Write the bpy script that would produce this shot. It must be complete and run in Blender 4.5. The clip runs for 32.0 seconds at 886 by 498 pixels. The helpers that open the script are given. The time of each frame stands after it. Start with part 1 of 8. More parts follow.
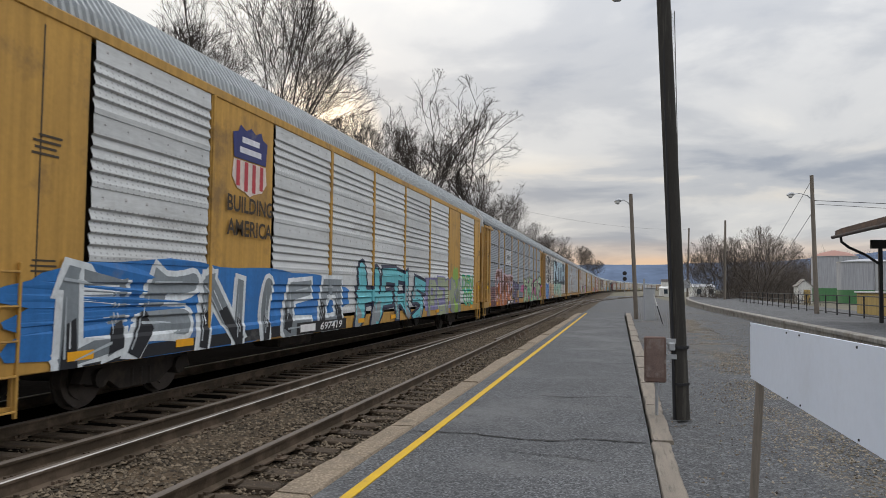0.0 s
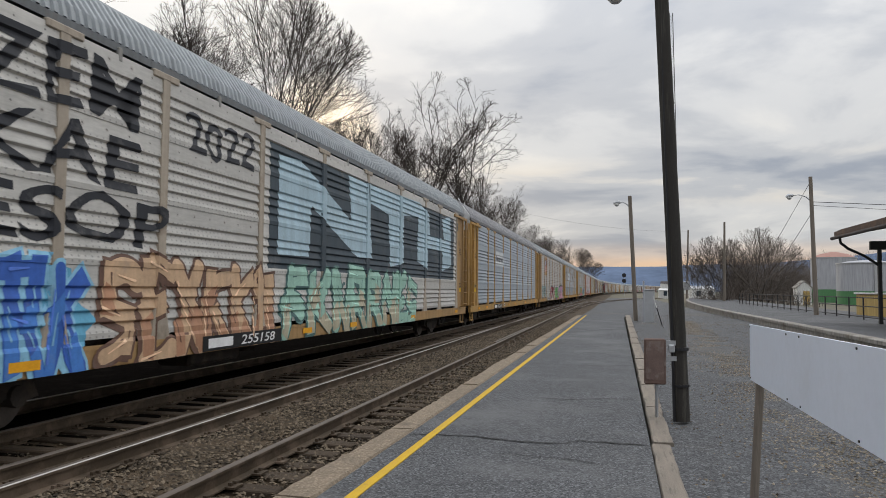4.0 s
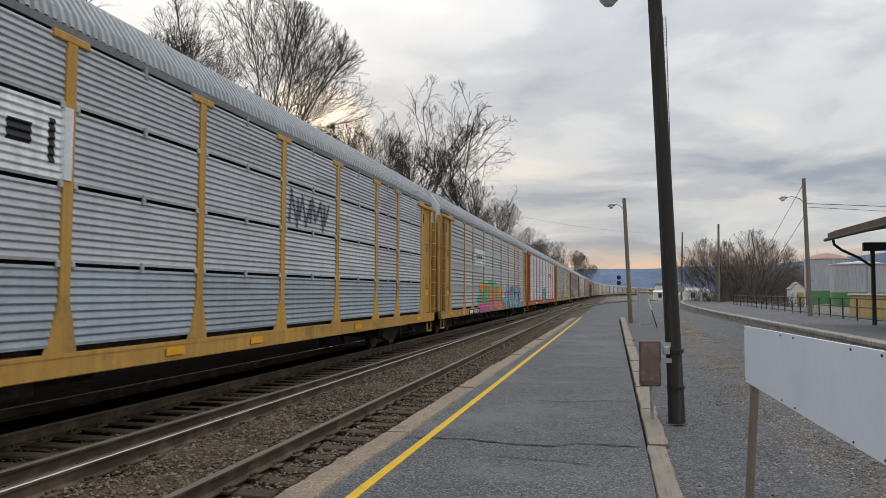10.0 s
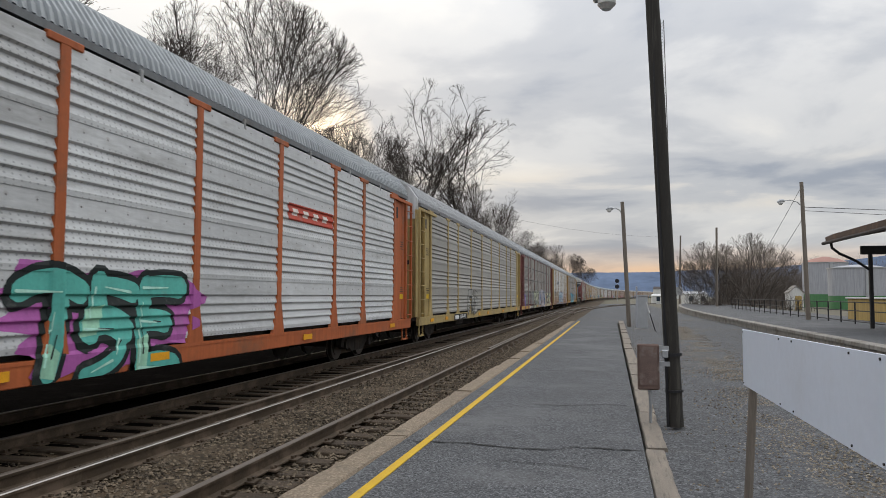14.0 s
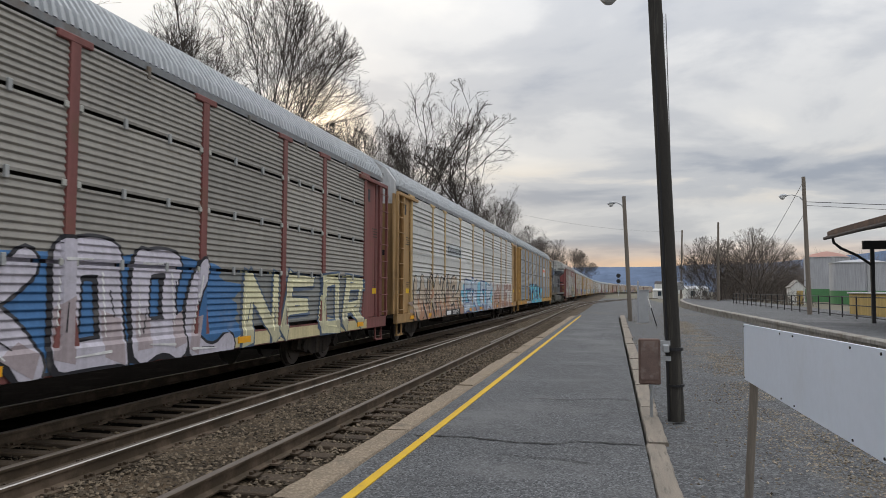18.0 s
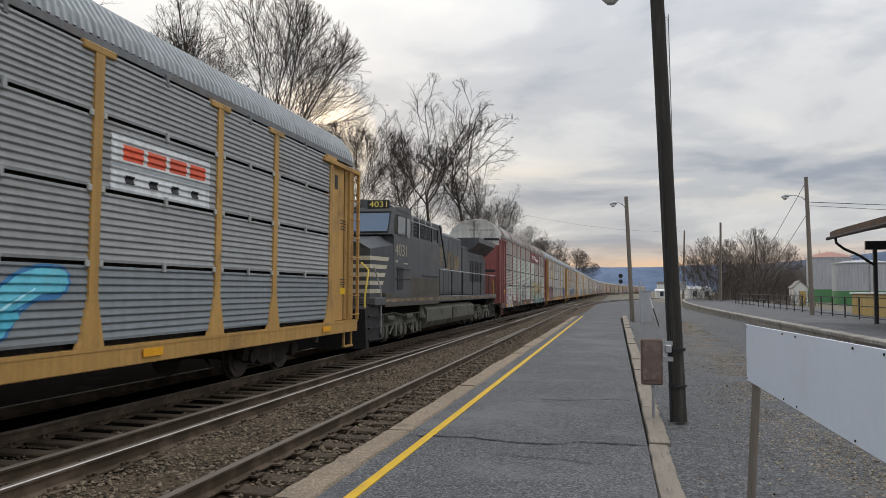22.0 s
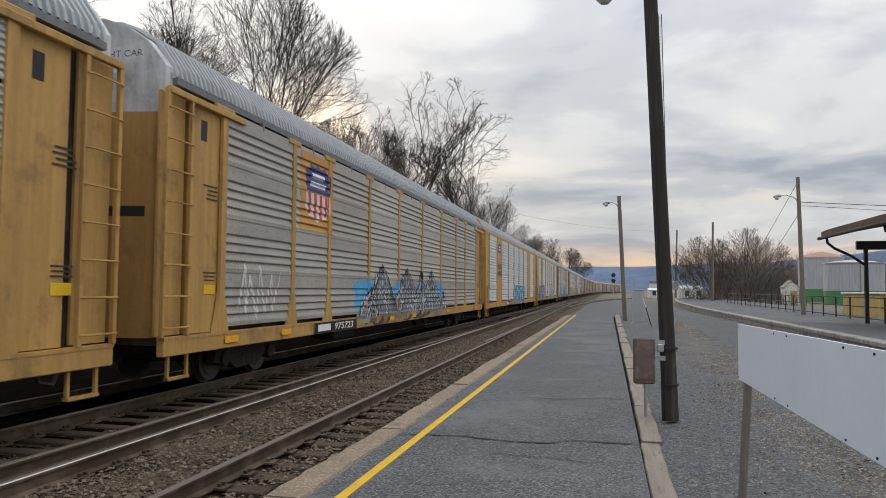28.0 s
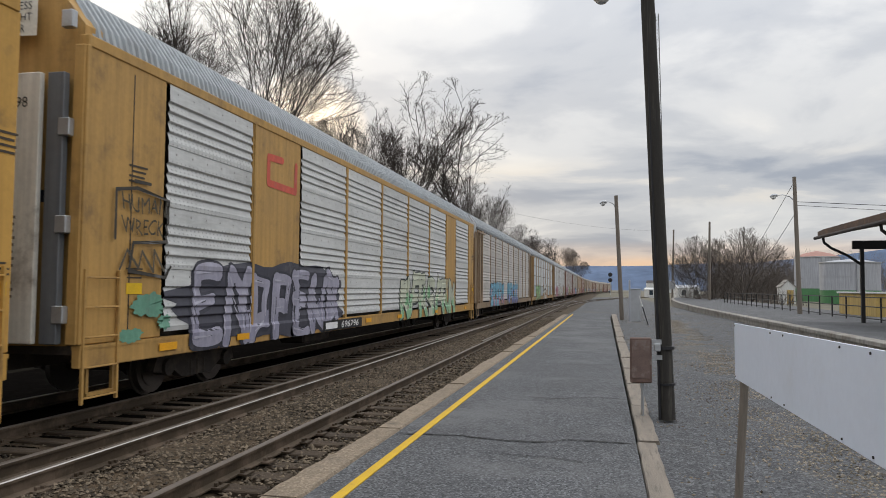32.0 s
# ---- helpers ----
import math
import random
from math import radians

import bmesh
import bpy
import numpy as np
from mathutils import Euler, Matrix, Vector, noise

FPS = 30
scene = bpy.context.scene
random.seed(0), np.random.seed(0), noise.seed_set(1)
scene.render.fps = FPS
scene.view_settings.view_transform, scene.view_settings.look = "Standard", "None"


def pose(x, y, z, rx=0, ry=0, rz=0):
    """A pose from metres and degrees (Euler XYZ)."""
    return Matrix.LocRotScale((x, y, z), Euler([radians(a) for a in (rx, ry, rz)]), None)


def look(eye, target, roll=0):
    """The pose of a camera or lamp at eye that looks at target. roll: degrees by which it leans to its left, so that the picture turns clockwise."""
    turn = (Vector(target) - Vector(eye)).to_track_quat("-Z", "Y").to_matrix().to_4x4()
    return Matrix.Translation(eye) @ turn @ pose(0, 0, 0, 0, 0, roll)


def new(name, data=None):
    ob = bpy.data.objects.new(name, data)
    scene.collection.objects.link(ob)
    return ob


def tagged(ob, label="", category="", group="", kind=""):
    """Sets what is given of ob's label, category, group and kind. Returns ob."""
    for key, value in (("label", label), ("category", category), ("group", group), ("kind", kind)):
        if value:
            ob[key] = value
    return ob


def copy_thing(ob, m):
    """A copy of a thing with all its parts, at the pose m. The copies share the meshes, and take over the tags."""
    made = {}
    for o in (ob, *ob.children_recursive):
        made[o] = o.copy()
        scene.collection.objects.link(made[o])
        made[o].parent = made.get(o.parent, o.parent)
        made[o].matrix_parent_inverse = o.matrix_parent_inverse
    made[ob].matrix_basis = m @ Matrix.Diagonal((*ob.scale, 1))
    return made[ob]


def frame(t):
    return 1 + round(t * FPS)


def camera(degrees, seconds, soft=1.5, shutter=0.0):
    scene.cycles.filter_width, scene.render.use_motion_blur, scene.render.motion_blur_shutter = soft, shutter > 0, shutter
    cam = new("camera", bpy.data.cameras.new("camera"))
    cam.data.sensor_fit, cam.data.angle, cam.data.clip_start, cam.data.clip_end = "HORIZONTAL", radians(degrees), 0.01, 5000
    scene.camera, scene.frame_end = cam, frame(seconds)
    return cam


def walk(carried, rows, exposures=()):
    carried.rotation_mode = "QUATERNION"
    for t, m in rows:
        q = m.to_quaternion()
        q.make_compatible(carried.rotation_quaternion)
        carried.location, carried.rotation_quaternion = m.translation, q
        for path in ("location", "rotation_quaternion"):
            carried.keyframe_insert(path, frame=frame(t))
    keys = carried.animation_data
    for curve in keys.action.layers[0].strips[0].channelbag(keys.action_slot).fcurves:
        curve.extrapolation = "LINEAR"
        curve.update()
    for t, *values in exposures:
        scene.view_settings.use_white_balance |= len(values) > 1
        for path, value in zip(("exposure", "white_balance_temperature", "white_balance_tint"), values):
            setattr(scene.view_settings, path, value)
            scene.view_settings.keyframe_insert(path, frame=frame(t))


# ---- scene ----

EYE = (0.0, 0.0, 1.716)
cam = camera(62.2, 32.0, soft=0.9, shutter=0.05)
# seconds, degrees the aim lies left of the track, degrees up, lean
AIM = [
    (0, 13.472, 2.906, 0.679), (0.5, 13.428, 2.931, 0.544), (1, 13.482, 2.942, 0.544), (1.5, 13.528, 2.964, 0.503), (2, 13.527, 2.971, 0.567),
    (2.5, 13.529, 2.997, 0.627), (3, 13.523, 3.023, 0.606), (3.5, 13.495, 3.069, 0.530), (5.5, 13.187, 3.231, 0.456), (6, 13.130, 3.291, 0.476),
    (6.5, 13.121, 3.370, 0.422), (7, 13.129, 3.355, 0.481), (7.5, 13.127, 3.361, 0.447), (8, 13.074, 3.363, 0.443), (8.5, 13.069, 3.297, 0.438),
    (9, 13.070, 3.233, 0.453), (9.5, 13.070, 3.233, 0.453), (10, 13.027, 3.341, 0.230), (10.5, 12.937, 3.434, 0.195), (11, 12.749, 3.452, 0.314),
    (11.5, 12.696, 3.455, 0.427), (12, 12.695, 3.508, 0.397), (12.5, 12.713, 3.552, 0.253), (13, 12.789, 3.581, 0.151), (13.5, 12.911, 3.637, 0.165),
    (14, 12.897, 3.621, 0.213), (14.5, 12.880, 3.595, 0.283), (16.5, 12.973, 3.231, 0.222), (17, 13.008, 3.202, 0.389), (17.5, 13.009, 3.191, 0.405),
    (18, 13.002, 3.188, 0.271), (18.5, 12.987, 3.145, 0.275), (19, 12.891, 3.186, 0.056), (19.5, 12.835, 3.209, 0.008), (20, 12.797, 3.241, 0.137),
    (20.5, 12.849, 3.257, 0.200), (21, 12.892, 3.285, 0.237), (21.5, 13.018, 3.269, 0.284), (22, 13.164, 3.203, 0.301), (22.5, 13.139, 3.114, 0.193),
    (23, 13.082, 3.048, 0.211), (23.5, 13.073, 3.000, 0.362), (24, 12.983, 3.067, 0.306), (24.5, 12.879, 3.072, 0.344), (25, 12.813, 3.139, 0.238),
    (25.5, 12.756, 3.124, 0.266), (27.5, 12.632, 3.136, 0.406), (28, 12.629, 3.116, 0.432), (28.5, 12.599, 3.108, 0.279), (29, 12.502, 3.089, 0.385),
    (29.5, 12.484, 3.126, 0.315), (30, 12.487, 3.134, 0.362), (30.5, 12.465, 3.140, 0.414), (31, 12.478, 3.138, 0.436), (31.5, 12.417, 3.116, 0.416),
    (32, 12.402, 3.070, 0.442),
]


def aim(yaw, up, lean):
    a, b = radians(yaw), radians(up)
    way = Vector((-math.sin(a) * math.cos(b), math.cos(a) * math.cos(b), math.sin(b)))
    return look(EYE, Vector(EYE) + way, lean)


walk(cam, [(t, aim(a, b, c)) for t, a, b, c in AIM], exposures=[(0, -0.09), (23, -0.09), (24, 0.0), (32, 0.0)])

# ---- world and sun ----
SUN_AZ, SUN_EL = -23.2, 11.5          # degrees from the track's direction, degrees up


def nd(nt, kind, **values):
    n = nt.nodes.new(kind)
    for k, v in values.items():
        if k in n.inputs:
            n.inputs[k].default_value = v
    return n


def ramp(nt, stops, fac=None, ease=False):
    n = nt.nodes.new("ShaderNodeValToRGB")
    if ease:
        n.color_ramp.interpolation = "EASE"
    el = n.color_ramp.elements
    while len(el) < len(stops):
        el.new(0.5)
    for e, (p, c) in zip(el, stops):
        e.position = p
        e.color = (*c, 1) if len(c) == 3 else c
    if fac is not None:
        nt.links.new(fac, n.inputs[0])
    return n


def mth(nt, op, a, b=None, clamp=False):
    n = nt.nodes.new("ShaderNodeMath")
    n.operation, n.use_clamp = op, clamp
    for i, v in enumerate((a, b)):
        if v is None:
            continue
        if isinstance(v, (int, float)):
            n.inputs[i].default_value = v
        else:
            nt.links.new(v, n.inputs[i])
    return n.outputs[0]


def mix(nt, fac, a, b, mode="MIX"):
    n = nt.nodes.new("ShaderNodeMixRGB")
    n.blend_type = mode
    for i, v in enumerate((fac, a, b)):
        if isinstance(v, (int, float)):
            n.inputs[i].default_value = v
        elif isinstance(v, tuple):
            n.inputs[i].default_value = (*v, 1)
        else:
            nt.links.new(v, n.inputs[i])
    return n.outputs[0]


def make_world():
    w = bpy.data.worlds.new("overcast_evening_sky")
    scene.world = w
    w.use_nodes = True
    nt = w.node_tree
    nt.nodes.clear()
    out = nt.nodes.new("ShaderNodeOutputWorld")
    sky = nt.nodes.new("ShaderNodeTexSky")
    sky.sky_type, sky.sun_disc = "NISHITA", False
    sky.sun_elevation, sky.sun_rotation = radians(SUN_EL), radians(SUN_AZ)
    bg1 = nd(nt, "ShaderNodeBackground", Strength=0.05)
    nt.links.new(sky.outputs[0], bg1.inputs[0])
    # broken cloud layer, laid out on a flat ceiling
    tc = nt.nodes.new("ShaderNodeTexCoord")
    sep = nt.nodes.new("ShaderNodeSeparateXYZ")
    nt.links.new(tc.outputs["Generated"], sep.inputs[0])
    zc = mth(nt, "ADD", mth(nt, "MAXIMUM", sep.outputs[2], 0.0), 0.15)
    cmb = nt.nodes.new("ShaderNodeCombineXYZ")
    nt.links.new(mth(nt, "DIVIDE", sep.outputs[0], zc), cmb.inputs[0])
    nt.links.new(mth(nt, "DIVIDE", sep.outputs[1], zc), cmb.inputs[1])
    n1 = nd(nt, "ShaderNodeTexNoise", Scale=1.15, Detail=7.0, Roughness=0.52, Distortion=0.35)
    n2 = nd(nt, "ShaderNodeTexNoise", Scale=0.42, Detail=3.0, Roughness=0.5)
    mp = nt.nodes.new("ShaderNodeMapping")
    mp.inputs["Location"].default_value = CLOUD_SHIFT
    nt.links.new(cmb.outputs[0], mp.inputs[0])
    nt.links.new(mp.outputs[0], n1.inputs[0])
    nt.links.new(mp.outputs[0], n2.inputs[0])
    dens = mth(nt, "ADD", mth(nt, "MULTIPLY", n1.outputs[0], 0.65), mth(nt, "MULTIPLY", n2.outputs[0], 0.35))
    body = ramp(nt, [(0.385, (0.94, 0.925, 0.90)), (0.45, (0.81, 0.815, 0.825)), (0.52, (0.63, 0.65, 0.69)), (0.61, (0.42, 0.46, 0.54))], dens, True)
    # towards the sun the cloud is thin and bright
    dot = nt.nodes.new("ShaderNodeVectorMath")
    dot.operation = "DOT_PRODUCT"
    a, e = radians(SUN_AZ), radians(SUN_EL)
    dot.inputs[1].default_value = (math.sin(a) * math.cos(e), math.cos(a) * math.cos(e), math.sin(e))
    nt.links.new(tc.outputs["Generated"], dot.inputs[0])
    halo = ramp(nt, [(0.90, (0, 0, 0)), (0.985, (0.012, 0.010, 0.006)), (0.998, (0.03, 0.022, 0.013)), (0.9995, (0.13, 0.09, 0.05)), (0.99985, (1.2, 0.9, 0.5))], dot.outputs["Value"])
    lit = mix(nt, 1.0, body.outputs[0], halo.outputs[0], "ADD")
    # a warm clear strip low over the hills, on the sun's side
    low = ramp(nt, [(0.0, (0, 0, 0)), (0.018, (0.7, 0.7, 0.7)), (0.034, (0.95, 0.95, 0.95)), (0.050, (0.40, 0.40, 0.40)), (0.068, (0, 0, 0))], sep.outputs[2], True)
    side = ramp(nt, [(0.25, (0, 0, 0)), (0.80, (1, 1, 1))], dot.outputs["Value"])
    gap = mth(nt, "MULTIPLY", mth(nt, "MULTIPLY", low.outputs[0], side.outputs[0]), ramp(nt, [(0.42, (1, 1, 1)), (0.60, (0.6, 0.6, 0.6))], dens).outputs[0])
    lit = mix(nt, gap, lit, (1.0, 0.66, 0.42))
    # thin, lit cloud in streaks somewhat higher up
    high = ramp(nt, [(0.10, (0, 0, 0)), (0.125, (1, 1, 1)), (0.145, (1, 1, 1)), (0.185, (0, 0, 0))], sep.outputs[2], True)
    gap = mth(nt, "MULTIPLY", high.outputs[0], ramp(nt, [(0.43, (0.45, 0.45, 0.45)), (0.51, (0, 0, 0))], dens).outputs[0])
    lit = mix(nt, gap, lit, (1.0, 0.88, 0.72))
    # an overcast sky is brighter overhead than at the horizon
    over = mth(nt, "ADD", 1.0, mth(nt, "MULTIPLY", mth(nt, "POWER", mth(nt, "MAXIMUM", sep.outputs[2], 0.0), 2.0), ZENITH))
    lit = mix(nt, 1.0, lit, over, "MULTIPLY")
    bg2 = nd(nt, "ShaderNodeBackground", Strength=CLOUD_LIGHT)
    nt.links.new(lit, bg2.inputs[0])
    mx = nt.nodes.new("ShaderNodeMixShader")
    mx.inputs[0].default_value = 0.88
    nt.links.new(bg1.outputs[0], mx.inputs[1])
    nt.links.new(bg2.outputs[0], mx.inputs[2])
    nt.links.new(mx.outputs[0], out.inputs[0])


CLOUD_SHIFT = (3.1, 1.7, 0.0)
CLOUD_LIGHT = 0.88
ZENITH = 3.2
make_world()
sun = new("sun", bpy.data.lights.new("sun", "SUN"))
sun.data.energy, sun.data.angle, sun.data.color = 0.35, radians(14), (1.0, 0.86, 0.68)
a, e = radians(SUN_AZ), radians(SUN_EL)
sun.matrix_world = look(Vector((math.sin(a) * math.cos(e), math.cos(a) * math.cos(e), math.sin(e))) * 50, (0, 0, 0))

# ---- mesh tools ----
class Shape:
    """Collects vertices and faces for one mesh."""

    def __init__(self):
        self.v, self.f, self.m = [], [], []

    def add(self, verts, faces, mi=0):
        o = len(self.v)
        self.v.extend(verts)
        self.f.extend([[i + o for i in q] for q in faces])
        self.m.extend([mi] * len(faces))
        return self

    def box(self, x0, x1, y0, y1, z0, z1, c=0.0, mi=0, top=None):
        """A box; c cuts its edges; top=(dx, dy) draws the top in."""
        tx, ty = top or (0, 0)
        if c <= 0:
            p = [(x0, y0, z0), (x1, y0, z0), (x1, y1, z0), (x0, y1, z0), (x0 + tx, y0 + ty, z1), (x1 - tx, y0 + ty, z1), (x1 - tx, y1 - ty, z1), (x0 + tx, y1 - ty, z1)]
            return self.add(p, [(3, 2, 1, 0), (4, 5, 6, 7), (0, 1, 5, 4), (1, 2, 6, 5), (2, 3, 7, 6), (3, 0, 4, 7)], mi)
        rings = []
        for z, ins, t in ((z0, c, 0), (z0 + c, 0, 0), (z1 - c, 0, 1), (z1, c, 1)):
            a0, a1, b0, b1 = x0 + ins + tx * t, x1 - ins - tx * t, y0 + ins + ty * t, y1 - ins - ty * t
            k = c if ins == 0 else c * 0.5
            rings.append([(a0 + k, b0, z), (a1 - k, b0, z), (a1, b0 + k, z), (a1, b1 - k, z), (a1 - k, b1, z), (a0 + k, b1, z), (a0, b1 - k, z), (a0, b0 + k, z)])
        v = [p for r in rings for p in r]
        f = [tuple(range(7, -1, -1)), tuple(range(24, 32))]
        for r in range(3):
            f += [(r * 8 + i, r * 8 + (i + 1) % 8, r * 8 + 8 + (i + 1) % 8, r * 8 + 8 + i) for i in range(8)]
        return self.add(v, f, mi)

    def tube(self, pts, radii, n=8, mi=0, cap=True):
        """A tube along points, with a radius for each (or one for all)."""
        pts = [Vector(p) for p in pts]
        if isinstance(radii, (int, float)):
            radii = [radii] * len(pts)
        v, side = [], None
        for i, p in enumerate(pts):
            d = (pts[min(i + 1, len(pts) - 1)] - pts[max(i - 1, 0)]).normalized()
            if side is None:
                side = d.orthogonal().normalized()
            side = (side - d * side.dot(d)).normalized()
            up = d.cross(side)
            for k in range(n):
                a = 2 * math.pi * k / n
                v.append(tuple(p + (side * math.cos(a) + up * math.sin(a)) * radii[i]))
        f = []
        for i in range(len(pts) - 1):
            f += [(i * n + k, i * n + (k + 1) % n, i * n + n + (k + 1) % n, i * n + n + k) for k in range(n)]
        if cap:
            f += [tuple(range(n - 1, -1, -1)), tuple(range((len(pts) - 1) * n, len(pts) * n))]
        return self.add(v, f, mi)

    def sweep(self, outline, y0, y1, mi=0, steps=1, at=None):
        """An (x, z) outline drawn out along y; at(y) gives a shift in x."""
        n, v, f = len(outline), [], []
        for s in range(steps + 1):
            y = y0 + (y1 - y0) * s / steps
            dx = at(y) if at else 0
            v += [(x + dx, y, z) for x, z in outline]
        for s in range(steps):
            f += [(s * n + i, s * n + (i + 1) % n, s * n + n + (i + 1) % n, s * n + n + i) for i in range(n)]
        f += [tuple(range(n)), tuple(range((steps + 1) * n - 1, steps * n - 1, -1))]
        return self.add(v, f, mi)

    def slab(self, outline, x0, x1, mi=0):
        """A (y, z) outline with thickness from x0 to x1."""
        n = len(outline)
        v = [(x0, y, z) for y, z in outline] + [(x1, y, z) for y, z in outline]
        f = [tuple(range(n - 1, -1, -1)), tuple(range(n, 2 * n))] + [(i, (i + 1) % n, n + (i + 1) % n, n + i) for i in range(n)]
        return self.add(v, f, mi)

    def disc(self, c, axis, r0, r1, w, n=20, mi=0):
        """A turned ring or wheel round an axis ('x', 'y' or 'z')."""
        v, f = [], []
        for s in (-w / 2, w / 2):
            for r in (r0, r1):
                for k in range(n):
                    a = 2 * math.pi * k / n
                    p = (s, r * math.cos(a), r * math.sin(a))
                    p = p if axis == "x" else (p[1], p[0], p[2]) if axis == "y" else (p[1], p[2], p[0])
                    v.append((c[0] + p[0], c[1] + p[1], c[2] + p[2]))
        for k in range(n):
            j = (k + 1) % n
            f += [(k, j, n + j, n + k), (2 * n + j, 2 * n + k, 3 * n + k, 3 * n + j), (n + k, n + j, 3 * n + j, 3 * n + k), (j, k, 2 * n + k, 2 * n + j)]
        return self.add(v, f, mi)

    def mesh(self, name, smooth=False):
        me = bpy.data.meshes.new(name)
        me.from_pydata(self.v, [], self.f)
        if any(self.m):
            me.polygons.foreach_set("material_index", self.m)
        me.validate()
        bm = bmesh.new()
        bm.from_mesh(me)
        bmesh.ops.recalc_face_normals(bm, faces=bm.faces)
        bm.to_mesh(me)
        bm.free()
        if smooth:
            me.polygons.foreach_set("use_smooth", [True] * len(me.polygons))
            me.set_sharp_from_angle(angle=radians(38))
        return me


def part(name, shape, material, parent=None, label="", at=None, colour=None, smooth=False):
    """One mesh object under a thing or a part. shape: a Shape or a mesh."""
    me = shape.mesh(name, smooth) if isinstance(shape, Shape) else shape
    if material and not me.materials:
        for m in (material if isinstance(material, (list, tuple)) else [material]):
            me.materials.append(m)
    ob = new(name, me)
    if parent is not None:
        ob.parent = parent
    if at is not None:
        ob.matrix_basis = at if isinstance(at, Matrix) else Matrix.Translation(at)
    if colour:
        ob.color = (*colour, 1)
    if label:
        ob["label"] = label
    return ob


def thing(name, label, category, at=None, group="", kind=""):
    ob = new(name)
    ob.empty_display_size = 0.2
    if at is not None:
        ob.matrix_basis = at if isinstance(at, Matrix) else Matrix.Translation(at)
    return tagged(ob, label, category, group, kind)


# ---- materials ----
def material(name, base, rough=0.8, metal=0.0, var=0.25, scale=3.0, fine=40.0, bump=0.3, dirt=None, dirt_at=0.55, dirt_scale=1.0, tint=False, streak=0.0, upright=False, spec=0.3, island=0.0, stretch=(1, 1, 1), depth=0.01, dots=0.0, dirt_amt=0.8, speck=None):
    """A paint, stone, wood or metal with coarse and fine variation, dirt patches and relief.
    tint: the object's own colour is the base. streak: run-off marks down the side. island: change from piece to piece."""
    m = bpy.data.materials.new(name)
    m.use_nodes = True
    nt = m.node_tree
    bs = nt.nodes["Principled BSDF"]
    bs.inputs["Roughness"].default_value, bs.inputs["Metallic"].default_value = rough, metal
    bs.inputs["Specular IOR Level"].default_value = spec
    tc = nt.nodes.new("ShaderNodeTexCoord")
    mp = nt.nodes.new("ShaderNodeMapping")
    mp.inputs["Scale"].default_value = stretch
    oi = nt.nodes.new("ShaderNodeObjectInfo")
    add = nt.nodes.new("ShaderNodeVectorMath")
    add.operation = "MULTIPLY_ADD"
    cr = nt.nodes.new("ShaderNodeCombineXYZ")
    for i in range(3):
        nt.links.new(mth(nt, "MULTIPLY", oi.outputs["Random"], 37.0 + 11 * i), cr.inputs[i])
    nt.links.new(tc.outputs["Object"], add.inputs[0])
    add.inputs[1].default_value = (1, 1, 1)
    nt.links.new(cr.outputs[0], add.inputs[2])
    nt.links.new(add.outputs[0], mp.inputs[0])
    big = nd(nt, "ShaderNodeTexNoise", Scale=scale, Detail=4.0, Roughness=0.6)
    small = nd(nt, "ShaderNodeTexNoise", Scale=fine, Detail=3.0, Roughness=0.65)
    for n in (big, small):
        nt.links.new(mp.outputs[0], n.inputs[0])
    if tint:
        col = oi.outputs["Color"]
    else:
        rgb = nt.nodes.new("ShaderNodeRGB")
        rgb.outputs[0].default_value = (*base, 1)
        col = rgb.outputs[0]
    f = mth(nt, "ADD", mth(nt, "MULTIPLY", big.outputs[0], 0.6), mth(nt, "MULTIPLY", small.outputs[0], 0.4))
    k = ramp(nt, [(0.30, (1 - var,) * 3), (0.70, (1 + var,) * 3)], f)
    col = mix(nt, 1.0, col, k.outputs[0], "MULTIPLY")
    if speck:
        # single grains of stone: (how many a metre, how uneven)
        vo = nd(nt, "ShaderNodeTexVoronoi", Scale=speck[0])
        nt.links.new(tc.outputs["Object"], vo.inputs[0])
        k = ramp(nt, [(0.0, (1 - speck[1],) * 3), (0.6, (1.0, 1.0, 1.0)), (1.0, (1 + speck[1] * 1.6,) * 3)], vo.outputs["Color"])
        col = mix(nt, 1.0, col, k.outputs[0], "MULTIPLY")
    if island:
        src = nt.nodes.new("ShaderNodeNewGeometry").outputs["Random Per Island"]
        k = ramp(nt, [(0.0, (1 - island,) * 3), (1.0, (1 + island,) * 3)], src)
        col = mix(nt, 1.0, col, k.outputs[0], "MULTIPLY")
        k = ramp(nt, [(0.0, (1 - island * .5,) * 3), (1.0, (1 + island * .5,) * 3)], oi.outputs["Random"])
        col = mix(nt, 1.0, col, k.outputs[0], "MULTIPLY")
    if streak:
        ms = nt.nodes.new("ShaderNodeMapping")
        ms.inputs["Scale"].default_value = (5.0, 0.22, 5.0) if upright else (5.0, 5.0, 0.22)
        nt.links.new(add.outputs[0], ms.inputs[0])
        ns = nd(nt, "ShaderNodeTexNoise", Scale=1.6, Detail=4.0, Roughness=0.6)
        nt.links.new(ms.outputs[0], ns.inputs[0])
        k = ramp(nt, [(0.36, (1 - streak,) * 3), (0.62, (1.0, 1.0, 1.0))], ns.outputs[0])
        col = mix(nt, 1.0, col, k.outputs[0], "MULTIPLY")
    if dirt:
        dn = nd(nt, "ShaderNodeTexNoise", Scale=dirt_scale, Detail=8.0, Roughness=0.68)
        nt.links.new(mp.outputs[0], dn.inputs[0])
        k = ramp(nt, [(dirt_at, (0, 0, 0)), (dirt_at + 0.14, (dirt_amt,) * 3)], dn.outputs[0])
        col = mix(nt, k.outputs[0], col, dirt)
    hgt = small.outputs[0]
